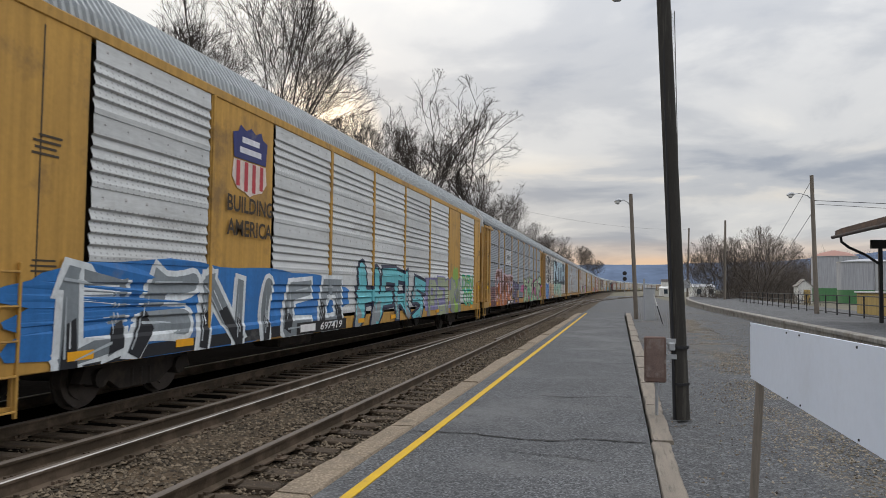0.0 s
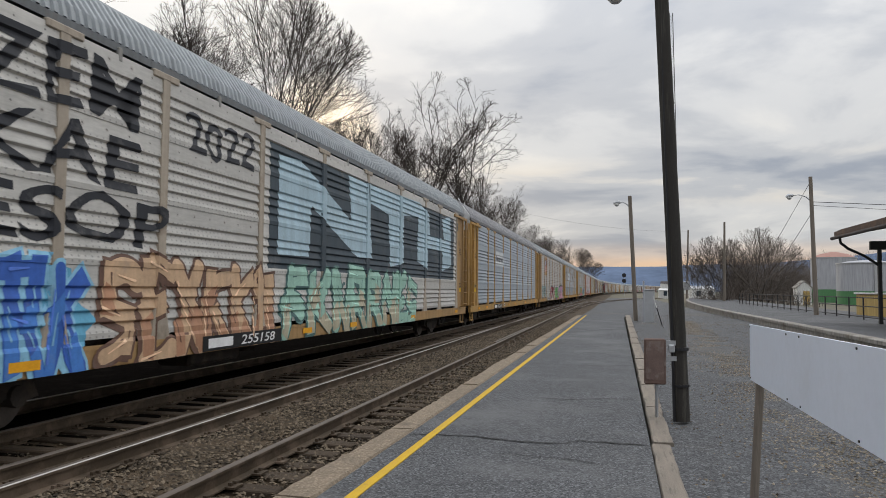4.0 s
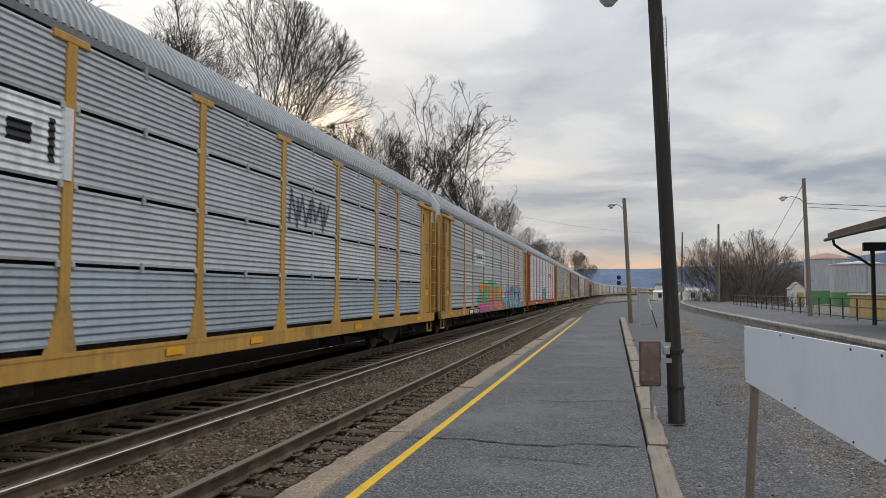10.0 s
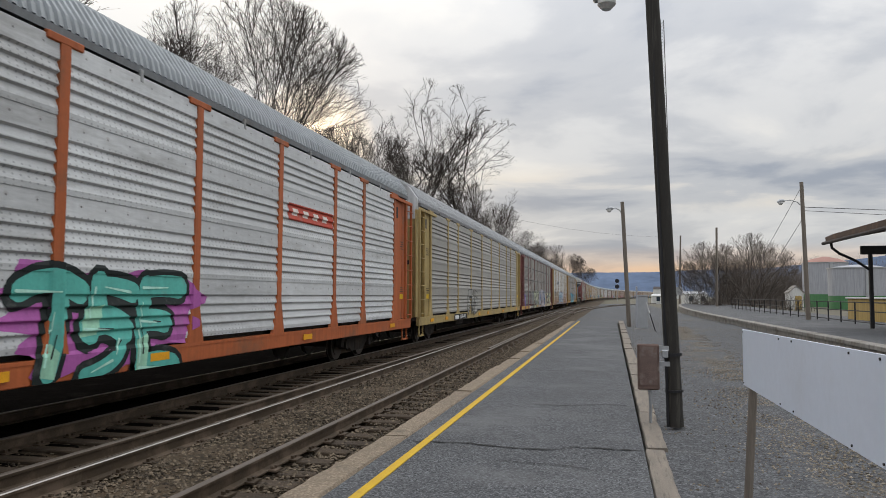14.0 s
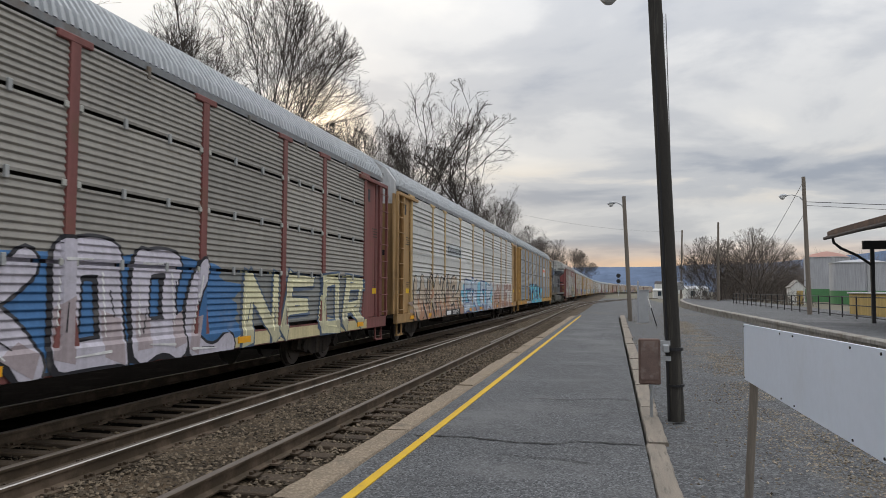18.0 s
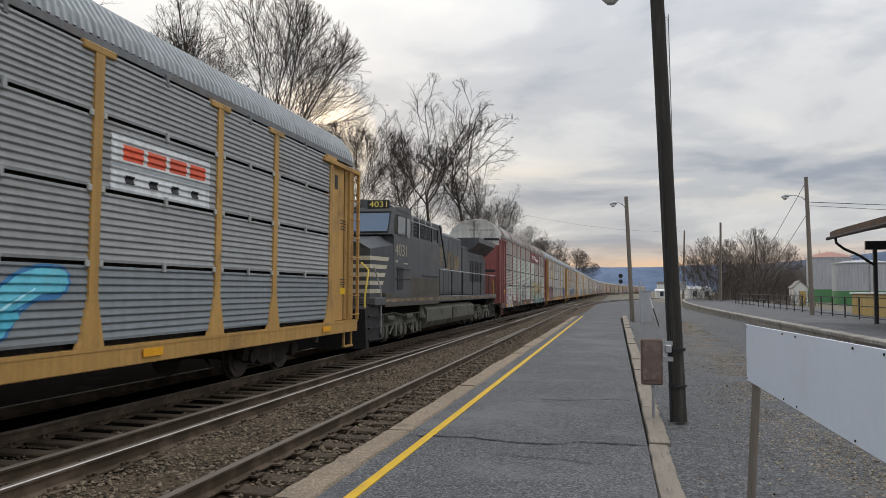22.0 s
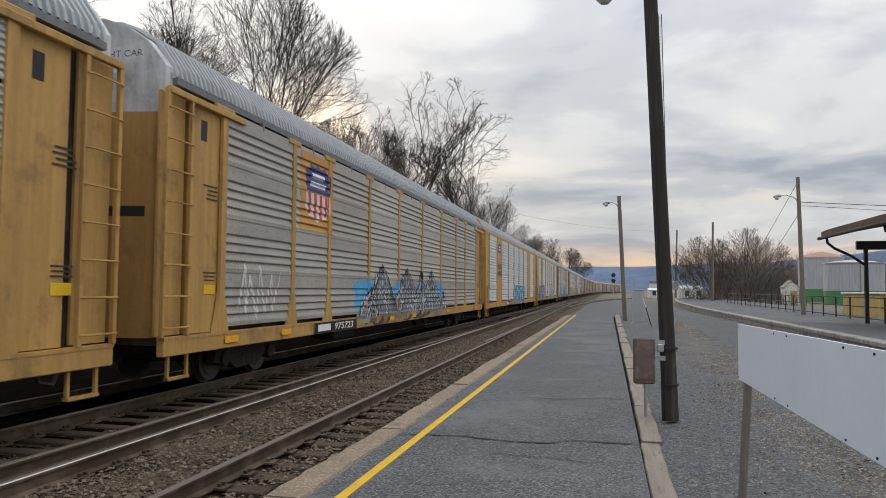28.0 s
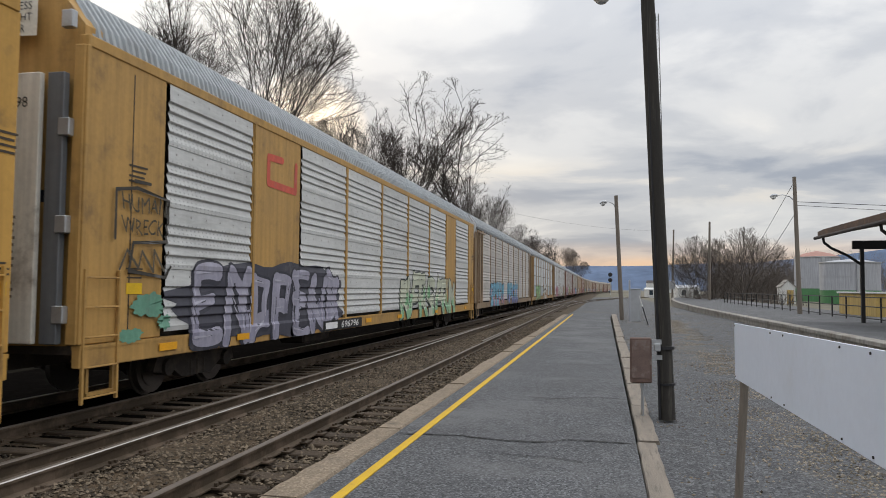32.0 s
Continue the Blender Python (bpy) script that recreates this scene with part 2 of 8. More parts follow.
    if dots:
        # rows of punched holes across the corrugated sheet
        sp = nt.nodes.new("ShaderNodeSeparateXYZ")
        nt.links.new(tc.outputs["Object"], sp.inputs[0])
        row = mth(nt, "MULTIPLY", sp.outputs[2], 1 / 0.062)
        u = mth(nt, "FRACT", mth(nt, "MULTIPLY", sp.outputs[1], 1 / 0.115))
        w = mth(nt, "FRACT", row)
        r = mth(nt, "ADD", mth(nt, "POWER", mth(nt, "MULTIPLY", mth(nt, "SUBTRACT", u, 0.5), 0.10), 2.0), mth(nt, "POWER", mth(nt, "MULTIPLY", mth(nt, "SUBTRACT", w, 0.5), 0.062), 2.0))
        hole = ramp(nt, [(0.30, (1, 1, 1)), (0.52, (0, 0, 0))], mth(nt, "MULTIPLY", r, 2000.0, True))
        gate = ramp(nt, [(0.40, (0, 0, 0)), (0.46, (1, 1, 1))], big.outputs[0])
        # bolts along the flat band of each of the four sheets, and rust stains round some of them
        rise = mth(nt, "MULTIPLY", mth(nt, "FRACT", mth(nt, "MULTIPLY", mth(nt, "SUBTRACT", sp.outputs[2], 1.06), 1 / 0.91)), 0.91)
        step_ = mth(nt, "SUBTRACT", mth(nt, "FRACT", mth(nt, "MULTIPLY", sp.outputs[1], 1 / 0.44)), 0.5)
        br = mth(nt, "ADD", mth(nt, "POWER", mth(nt, "MULTIPLY", step_, 0.44), 2.0), mth(nt, "POWER", mth(nt, "SUBTRACT", rise, 0.80), 2.0))
        bolt = ramp(nt, [(0.18, (1, 1, 1)), (0.36, (0, 0, 0))], mth(nt, "MULTIPLY", br, 1500.0, True))
        stain = ramp(nt, [(0.0, (0.4, 0.4, 0.4)), (0.7, (0, 0, 0))], mth(nt, "MULTIPLY", br, 300.0, True))
        col = mix(nt, mth(nt, "MULTIPLY", stain.outputs[0], ramp(nt, [(0.5, (0, 0, 0)), (0.6, (1, 1, 1))], small.outputs[0]).outputs[0]), col, (0.16, 0.11, 0.08))
        col = mix(nt, mth(nt, "MULTIPLY", bolt.outputs[0], 0.75), col, (0.05, 0.045, 0.045))
        ribbed = ramp(nt, [(0.68, (1, 1, 1)), (0.70, (0, 0, 0))], rise)
        col = mix(nt, mth(nt, "MULTIPLY", mth(nt, "MULTIPLY", mth(nt, "MULTIPLY", hole.outputs[0], ribbed.outputs[0]), gate.outputs[0]), dots), col, (0.04, 0.04, 0.045))
    nt.links.new(col, bs.inputs["Base Color"])
    rr = ramp(nt, [(0.3, (max(rough - 0.12, 0.03),) * 3), (0.7, (min(rough + 0.1, 1),) * 3)], big.outputs[0])
    nt.links.new(rr.outputs[0], bs.inputs["Roughness"])
    if bump:
        b = nd(nt, "ShaderNodeBump", Strength=bump, Distance=depth)
        nt.links.new(hgt, b.inputs["Height"])
        nt.links.new(b.outputs[0], bs.inputs["Normal"])
    return m


M_ASPHALT = material("asphalt", (0.087, 0.089, 0.093), 0.9, speck=(62, 0.78), var=0.38, scale=0.9, fine=95, bump=0.8, depth=0.008, dirt=(0.14, 0.14, 0.142), dirt_at=0.50, dirt_scale=0.6, dirt_amt=0.6)
M_YELLOW = material("line_paint", (0.53, 0.335, 0.022), 0.75, var=0.2, scale=4, fine=120, bump=0.3, dirt=(0.16, 0.12, 0.06), dirt_at=0.60, dirt_scale=9, dirt_amt=0.6)
M_KERB = material("kerb_stone", (0.215, 0.170, 0.122), 0.9, speck=(60, 0.35), var=0.35, scale=3, fine=60, bump=0.5, dirt=(0.10, 0.085, 0.07), dirt_at=0.56, dirt_scale=3, island=0.12)
M_TIMBER = material("weathered_timber", (0.215, 0.185, 0.152), 0.92, var=0.3, scale=2, fine=40, bump=0.7, dirt=(0.10, 0.09, 0.08), dirt_at=0.55, dirt_scale=3, stretch=(6, 0.7, 6))
M_TIE = material("creosoted_tie", (0.058, 0.042, 0.028), 0.95, var=0.4, scale=3, fine=30, bump=0.8, dirt=(0.12, 0.095, 0.075), dirt_at=0.56, dirt_scale=2, stretch=(0.7, 6, 6), island=0.25)
M_RAIL = material("rusty_rail", (0.068, 0.049, 0.032), 0.75, metal=0.25, var=0.3, scale=2, fine=50, bump=0.35, dirt=(0.15, 0.11, 0.08), dirt_at=0.48, dirt_scale=2)
M_RAILTOP = material("polished_rail_head", (0.85, 0.84, 0.83), 0.16, metal=1.0, var=0.08, scale=2, fine=60, bump=0.05)
M_RAILSHINE = material("worn_rail_head", (0.44, 0.42, 0.40), 0.38, metal=1.0, var=0.15, scale=2, fine=60, bump=0.08)
M_RAILDULL = material("dull_rail_head", (0.15, 0.125, 0.105), 0.62, metal=0.4, var=0.15, scale=2, fine=60, bump=0.1)
M_BALLAST = material("ballast_ground", (0.055, 0.040, 0.024), 0.95, speck=(32, 0.55), var=0.55, scale=9, fine=32, bump=1.0, depth=0.03, dirt=(0.095, 0.065, 0.038), dirt_at=0.46, dirt_scale=0.8, dirt_amt=0.7)
M_STONE = material("ballast_stone", (0.110, 0.086, 0.060), 0.92, var=0.25, scale=15, fine=80, bump=0.4, island=0.75)
M_PALESTONE = material("pale_gravel_stone", (0.205, 0.175, 0.135), 0.92, var=0.25, scale=15, fine=80, bump=0.4, island=0.5)
M_GRAVEL = material("grey_gravel", (0.098, 0.100, 0.104), 0.95, speck=(48, 0.6), var=0.5, scale=7, fine=70, bump=1.0, depth=0.02, dirt=(0.140, 0.122, 0.098), dirt_at=0.53, dirt_scale=0.30, dirt_amt=0.5)
M_GROUND = material("dry_winter_ground", (0.13, 0.115, 0.085), 0.95, var=0.4, scale=0.15, fine=2.5, bump=0.6, depth=0.05, dirt=(0.09, 0.10, 0.055), dirt_at=0.5, dirt_scale=0.05)
M_CONCRETE = material("old_concrete", (0.30, 0.28, 0.25), 0.9, var=0.25, scale=1.5, fine=40, bump=0.4, dirt=(0.13, 0.105, 0.08), dirt_at=0.50, dirt_scale=1.1, streak=0.35)
M_POLE = material("tarred_pole", (0.036, 0.033, 0.029), 0.9, var=0.35, scale=3, fine=30, bump=0.7, dirt=(0.085, 0.078, 0.066), dirt_at=0.55, dirt_scale=2, stretch=(8, 8, 0.5))
M_POLE2 = material("grey_wood_pole", (0.17, 0.145, 0.12), 0.9, var=0.3, scale=3, fine=30, bump=0.5, stretch=(8, 8, 0.5))
M_GALV = material("galvanised_steel", (0.42, 0.43, 0.44), 0.5, metal=0.7, var=0.15, scale=4, fine=40, bump=0.1)
M_BLACK = material("black_steel", (0.022, 0.022, 0.024), 0.6, var=0.25, scale=5, fine=50, bump=0.15)
M_SIGN = material("white_sign_back", (0.66, 0.71, 0.80), 0.55, var=0.05, scale=1.2, fine=20, bump=0.05, dirt=(0.58, 0.61, 0.66), dirt_at=0.58, dirt_scale=1.5, dirt_amt=0.4)
M_BOX = material("brown_metal_box", (0.13, 0.085, 0.07), 0.75, var=0.3, scale=6, fine=60, bump=0.3, dirt=(0.24, 0.20, 0.18), dirt_at=0.58, dirt_scale=5)
M_BARK = material("bare_bark", (0.055, 0.046, 0.040), 0.95, var=0.3, scale=2, fine=20, bump=0.3)
M_TWIG = material("brown_twigs", (0.050, 0.040, 0.034), 0.95, var=0.3, scale=1, fine=10, bump=0.0, island=0.3)
M_BRUSH = material("grey_brush", (0.115, 0.096, 0.082), 0.95, var=0.3, scale=1, fine=8, bump=0.0, island=0.4)
# pale blue puts the haze of distance into the ridge's colour
M_HILL = material("haze_blue_ridge", (0.115, 0.15, 0.22), 1.0, var=0.3, scale=0.004, fine=0.03, bump=0.0, spec=0.0)
M_TANK = material("white_tank_steel", (0.40, 0.41, 0.44), 0.6, var=0.08, scale=0.3, fine=6, bump=0.1, streak=0.25)
M_GREEN = material("green_band_paint", (0.085, 0.22, 0.095), 0.6, var=0.15, scale=0.5, fine=8, bump=0.1, streak=0.2)
M_REDROOF = material("faded_red_roof", (0.34, 0.19, 0.155), 0.8, var=0.15, scale=0.4, fine=6, bump=0.1)
M_WHITE = material("white_siding", (0.66, 0.66, 0.64), 0.7, var=0.1, scale=0.5, fine=8, bump=0.1, streak=0.2)
M_OCHRE = material("ochre_wall", (0.48, 0.34, 0.12), 0.8, var=0.15, scale=1, fine=12, bump=0.2, streak=0.25)
M_ROOFDK = material("dark_canopy_roof", (0.05, 0.042, 0.04), 0.8, var=0.25, scale=2, fine=20, bump=0.3, dirt=(0.13, 0.085, 0.065), dirt_at=0.55, dirt_scale=2)
M_CAR = material("rail_car_paint", (0.5, 0.3, 0.05), 0.62, var=0.16, scale=0.7, fine=14, bump=0.12, tint=True, streak=0.20, dirt=(0.13, 0.085, 0.05), dirt_at=0.54, dirt_scale=1.1, dirt_amt=0.6)
M_SHEET = material("galvanised_side_sheet", (0.4, 0.4, 0.4), 0.5, metal=0.12, var=0.24, stretch=(1, 0.4, 2.2), scale=0.55, fine=9, bump=0.1, tint=True, streak=0.06, dirt=(0.20, 0.19, 0.175), dirt_at=0.55, dirt_scale=0.9, dirt_amt=0.45, dots=0.4)
M_SHEET2 = material("slotted_side_sheet", (0.4, 0.4, 0.4), 0.66, metal=0.05, var=0.24, stretch=(1, 0.4, 2.2), scale=0.55, fine=11, bump=0.1, tint=True, streak=0.10, dirt=(0.17, 0.16, 0.15), dirt_at=0.55, dirt_scale=0.9, dirt_amt=0.5)
M_RUST = material("rusty_canopy_board", (0.10, 0.066, 0.05), 0.85, var=0.35, scale=2, fine=25, bump=0.4, dirt=(0.17, 0.11, 0.08), dirt_at=0.52, dirt_scale=2)
M_ROOF = material("corrugated_roof_sheet", (0.4, 0.4, 0.4), 0.55, metal=0.2, var=0.14, scale=0.5, fine=10, bump=0.08, tint=True, streak=0.2, dirt=(0.22, 0.20, 0.18), dirt_at=0.6, dirt_scale=0.7, dirt_amt=0.5)
M_RUSTROOF = material("rust_streaked_roof_sheet", (0.4, 0.4, 0.4), 0.7, metal=0.1, var=0.2, scale=0.7, fine=10, bump=0.08, tint=True, dirt=(0.15, 0.095, 0.072), dirt_at=0.40, dirt_scale=0.9, dirt_amt=0.85, stretch=(0.25, 2.2, 0.25))
M_UNDER = material("grimy_running_gear", (0.035, 0.029, 0.025), 0.85, var=0.4, scale=4, fine=40, bump=0.4, dirt=(0.075, 0.058, 0.045), dirt_at=0.5, dirt_scale=3)
# near-black colour stands in for the shade under the train
M_BEDSHADE = material("shade_dark_ballast", (0.006, 0.0052, 0.0045), 0.98, spec=0.0, var=0.5, scale=9, fine=32, bump=1.0, depth=0.03, dirt=(0.014, 0.012, 0.010), dirt_at=0.55, dirt_scale=1.2)
# bank's colour is cut to near-black to act as shade
M_BANKSHADE = material("shade_dark_bank", (0.016, 0.014, 0.011), 0.95, var=0.5, scale=2, fine=14, bump=0.8, depth=0.04, spec=0.0)
M_WHEEL = material("wheel_steel", (0.10, 0.085, 0.075), 0.5, metal=0.6, var=0.3, scale=5, fine=40, bump=0.2)
M_SPRAY = material("spray_paint", (0.5, 0.5, 0.5), 0.6, var=0.22, scale=1.5, fine=18, bump=0.12, tint=True, upright=True, streak=0.15, dirt=(0.22, 0.21, 0.20), dirt_at=0.58, dirt_scale=1.6, dirt_amt=0.45)
M_LETTER = material("stencil_paint", (0.5, 0.5, 0.5), 0.6, var=0.15, scale=5, fine=40, bump=0.05, tint=True)
M_LOCO = material("black_loco_paint", (0.078, 0.083, 0.090), 0.5, var=0.3, scale=0.8, fine=14, bump=0.1, streak=0.2, dirt=(0.085, 0.08, 0.072), dirt_at=0.53, dirt_scale=1.0, dirt_amt=0.75)
M_LOCODUST = material("dusty_loco_paint", (0.090, 0.080, 0.062), 0.7, var=0.35, scale=1.2, fine=16, bump=0.1, streak=0.25, dirt=(0.05, 0.046, 0.042), dirt_at=0.50, dirt_scale=1.4, dirt_amt=0.7)
M_LOCOGREY = material("grimy_loco_trucks", (0.10, 0.098, 0.08), 0.75, var=0.3, scale=2, fine=30, bump=0.3, dirt=(0.03, 0.027, 0.025), dirt_at=0.5, dirt_scale=2)


def glass(name, tint):
    m = bpy.data.materials.new(name)
    m.use_nodes = True
    b = m.node_tree.nodes["Principled BSDF"]
    b.inputs["Base Color"].default_value = (*tint, 1)
    b.inputs["Roughness"].default_value = 0.05
    b.inputs["Specular IOR Level"].default_value = 0.8
    return m


M_GLASS = glass("dark_window_glass", (0.03, 0.045, 0.06))
M_LENS = glass("lamp_lens", (0.5, 0.5, 0.48))

# ---- ground, tracks, platforms ----
rnd = random.Random(7)


def flat(name, x0, x1, y0, y1, z, mat, step, rough=0.0, edge=None, label=""):
    """A sheet of ground with slight unevenness."""
    nx, ny = max(1, int((x1 - x0) / step[0])), max(1, int((y1 - y0) / step[1]))
    v, f = [], []
    for j in range(ny + 1):
        for i in range(nx + 1):
            x, y = x0 + (x1 - x0) * i / nx, y0 + (y1 - y0) * j / ny
            zz = z(x, y) if callable(z) else z
            v.append((x, y, zz + rough * noise.noise((x * 0.9, y * 0.9, 3.1)) + rough * 0.5 * noise.noise((x * 3, y * 3, 9.2))))
    for j in range(ny):
        for i in range(nx):
            a0 = j * (nx + 1) + i
            f.append((a0, a0 + 1, a0 + nx + 2, a0 + nx + 1))
    s = Shape().add(v, f)
    return tagged(part(name, s, mat, smooth=True), label, "ground", kind="structure")


flat("ground", -3000, 3000, -400, 5500, -0.34, M_GROUND, (200, 200), label="dry brown winter ground stretching to the hills")


def gravel_z(x, y):
    return 0.03 + 0.05 * min(max((x - 0.6) / 4, 0), 1.6) - 0.18 * min(max((y - 46) / 25, 0), 1)


flat("gravel_ground", 0.50, 7.2, -6, 180, gravel_z, M_GRAVEL, (0.25, 0.8), 0.035, label="grey gravel beside the platform with paler stones")
flat("gravel_ground", -2.5, 0.50, 48.3, 180, lambda x, y: -0.04 - 0.10 * min((y - 48) / 25, 1), M_GRAVEL, (0.4, 1.2), 0.05, label="gravel and dirt beyond the end of the platform")


def near_rail(y):
    return -3.60 - 0.0085 * y


def near_far_rail(y):
    return near_rail(y) - 1.505


def bed_z(x, y):
    """Level stone between the rails, worn hollow between the tie ends beside the platform."""
    if near_far_rail(y) + 0.1 < x < near_rail(y) - 0.1:
        return -0.168 + 0.022 * noise.noise((x * 1.3, y * 0.8, 5.0))
    if x > near_rail(y) + 0.05:
        return -0.245 + 0.07 * min(max((y - 9) / 14, 0), 1)
    return -0.205


flat("ballast_bed", -12.6, -2.5, -14, 330, bed_z, M_BALLAST, (0.16, 0.9), 0.03, label="grey-brown crushed stone ballast between the tracks")


# main track's bed, with the train's shade put into its colour
flat("oily_bed", -12.6, -7.0, -14, 150, -0.188, M_BEDSHADE, (0.35, 1.2), 0.02, label="ballast of the main track, coloured black for the shade under the train")


# bank added behind the train to darken the view below the cars
flat("embankment", -26, -11.8, -14, 230, lambda x, y: -0.36 + 2.3 * min(max((-12.4 - x) / 5.0, 0), 1) ** 1.3, M_BANKSHADE, (0.8, 3), 0.15, label="added bank beyond the main track, coloured near-black for shade")


def link_rail(y):
    return -5.74 + 0.009 * y


def link_far_rail(y):
    return -7.245 + 0.009 * y


def curve_x(y):
    """Sideways shift of the main track where it bends away in the distance."""
    return 0.0 if y < 250 else (y - 250) ** 2 / (2 * 2200)


MAIN_X = -7.83
RAIL = [(-0.075, -0.17), (0.075, -0.17), (0.075, -0.155), (0.014, -0.135), (0.012, -0.045), (0.036, -0.035), (0.037, -0.010), (0.029, 0.0), (-0.029, 0.0), (-0.037, -0.010), (-0.036, -0.035), (-0.012, -0.045), (-0.014, -0.135), (-0.075, -0.155)]


def rail(parent, at, y0, y1, head, steps=1, label=""):
    s = Shape().sweep(RAIL, y0, y1, 0, steps, at)
    n = len(RAIL)
    for k in range(steps):
        s.m[k * n + 7], s.m[k * n + 6] = 1, 2
    return part("rail", s, [M_RAIL, M_RAILDULL, head], parent, label)


TIE = Shape().box(-1.3, 1.3, -0.115, 0.115, -0.33, -0.165, 0.012).mesh("tie")
TIE.materials.append(M_TIE)


# main-track ties take the same near-black, shade held in the colour
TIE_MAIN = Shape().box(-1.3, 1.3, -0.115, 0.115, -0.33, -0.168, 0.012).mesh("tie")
TIE_MAIN.materials.append(M_BEDSHADE)


def track(name, label, centre, rails, y0, y1, head, near=(1.5, 62.0), tie_mesh=TIE):
    tr = tagged(new(name), label, "railway track", kind="structure")
    for at, a0, a1, hd in rails:
        rail(tr, at, a0, a1, hd, max(1, int((a1 - a0) / 15)))
    y, far = y0, Shape()
    r = random.Random(len(name))
    while y < y1:
        cx, ang, dz = centre(y) + r.uniform(-0.08, 0.08), r.uniform(-0.035, 0.035), r.uniform(-0.030, 0.008)
        if near[0] <= y <= near[1]:
            part("tie", tie_mesh, None, tr, at=Matrix.Translation((cx, y, dz)) @ Matrix.Rotation(ang, 4, "Z") @ Matrix.Diagonal((r.uniform(0.97, 1.04), r.uniform(0.92, 1.08), 1, 1)))
        elif y < 160:
            far.box(cx - 1.3, cx + 1.3, y - 0.115, y + 0.115, -0.33, -0.165 + dz)
        y += 0.52
    tagged(part("far_ties", far, M_TIE, tr), "creosoted ties further along the track", kind="stuff")
    return tr


track("track_near", "rusty platform track on worn timber ties", lambda y: near_rail(y) - 0.75, [(near_rail, -14, 95, M_RAILDULL), (near_far_rail, -14, 150, M_RAILSHINE)], -6, 110, M_RAILDULL)
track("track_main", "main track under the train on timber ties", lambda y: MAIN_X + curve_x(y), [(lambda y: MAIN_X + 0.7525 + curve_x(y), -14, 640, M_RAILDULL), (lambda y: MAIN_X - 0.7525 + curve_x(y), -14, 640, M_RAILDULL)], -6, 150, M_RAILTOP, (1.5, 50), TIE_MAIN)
link = tagged(new("track_link"), "crossover rails running between the two tracks", "railway track", kind="structure")
rail(link, link_rail, -14, 120, M_RAILDULL, 9)
rail(link, link_far_rail, 19, 120, M_RAILSHINE, 9)
# switch ties that carry the crossover beside the main track
r = random.Random(12)
y = 2.6
while y < 46:
    half = 0.72 + 0.006 * y
    part("tie", Shape().box(-half, half, -0.11, 0.11, -0.33, -0.160 - r.uniform(0, 0.02), 0.014), M_TIE, link, at=Matrix.Translation((-6.32 + r.uniform(-0.08, 0.08), y, 0)) @ Matrix.Rotation(r.uniform(-0.04, 0.04), 4, "Z"))
    y += 0.52
# guard rail beside the frog
rail(link, lambda y: near_rail(y) - 0.14, 24, 34, M_RAILDULL, 3)
# spur that leaves to the other side in the distance
spur = tagged(new("track_spur"), "spur track curving off beyond the platform", "railway track", kind="structure")
for off in (0.0, 1.505):
    rail(spur, lambda y, o=off: -5.2 + o + 0.0011 * (y - 75) ** 2, 75, 190, M_RAILTOP, 24)

# rail joints, plates and spikes along the near rails
hw = tagged(new("rail_fastenings"), "rusty tie plates and spikes beside the rails", "rail fastenings", kind="structure")
s = Shape()
y = -4.0
while y < 48:
    for at in (near_rail, near_far_rail, link_rail, lambda q: MAIN_X + 0.7525):
        x = at(y)
        s.box(x - 0.17, x + 0.17, y - 0.09, y + 0.09, -0.17, -0.150)
        for dx in (-0.10, 0.10):
            s.box(x + dx - 0.018, x + dx + 0.018, y - 0.05, y - 0.015, -0.152, -0.118)
            s.box(x + dx - 0.018, x + dx + 0.018, y + 0.03, y + 0.06, -0.152, -0.122)
    y += 0.52
tagged(part("tie_plates", s, M_RAIL, hw), kind="stuff")
for y in (4.6, 6.1, 7.6, 9.4, 24.5, 26.0, 27.5, 29.0, 30.5):
    s = Shape().box(near_far_rail(y) - 0.26 if y < 12 else near_rail(y) + 0.06, (near_far_rail(y) - 0.05) if y < 12 else near_rail(y) + 0.28, y - 0.12, y + 0.12, -0.17, -0.045, 0.02, top=(0.04, 0.03))
    part("rail_brace", s, M_RAIL, hw, "rusty rail brace")

# loose stones: between the rails, along the ties, and on the gravel
OCT = [(1, 0, 0), (-1, 0, 0), (0, 1, 0), (0, -1, 0), (0, 0, 1), (0, 0, -1)]
OCF = [(0, 2, 4), (2, 1, 4), (1, 3, 4), (3, 0, 4), (2, 0, 5), (1, 2, 5), (3, 1, 5), (0, 3, 5)]


def stones(name, label, count, place, size, mat):
    v, f = [], []
    r = random.Random(count)
    for _ in range(count):
        x, y, z = place(r)
        sz = r.uniform(*size)
        o, ca = len(v), r.uniform(0, 6.3)
        c, sn = math.cos(ca) * sz, math.sin(ca) * sz
        k = [r.uniform(0.6, 1.25) for _ in range(6)]
        for (px, py, pz), q in zip(OCT, k):
            px, py, pz = px * q + 0.25 * pz, py * q, pz * q * 0.65
            v.append((x + px * c - py * sn, y + px * sn + py * c, z + pz * sz))
        f += [tuple(i + o for i in t) for t in OCF]
    me = bpy.data.meshes.new(name)
    me.from_pydata(v, [], f)
    return tagged(part(name, me, mat), label, "stones", kind="stuff")


def between(x0, x1, y0, y1, z):
    def place(r):
        y = y0 + (y1 - y0) * r.random() ** 1.8
        x = r.uniform(x0, x1)
        return x, y, z(x, y) if callable(z) else z
    return place


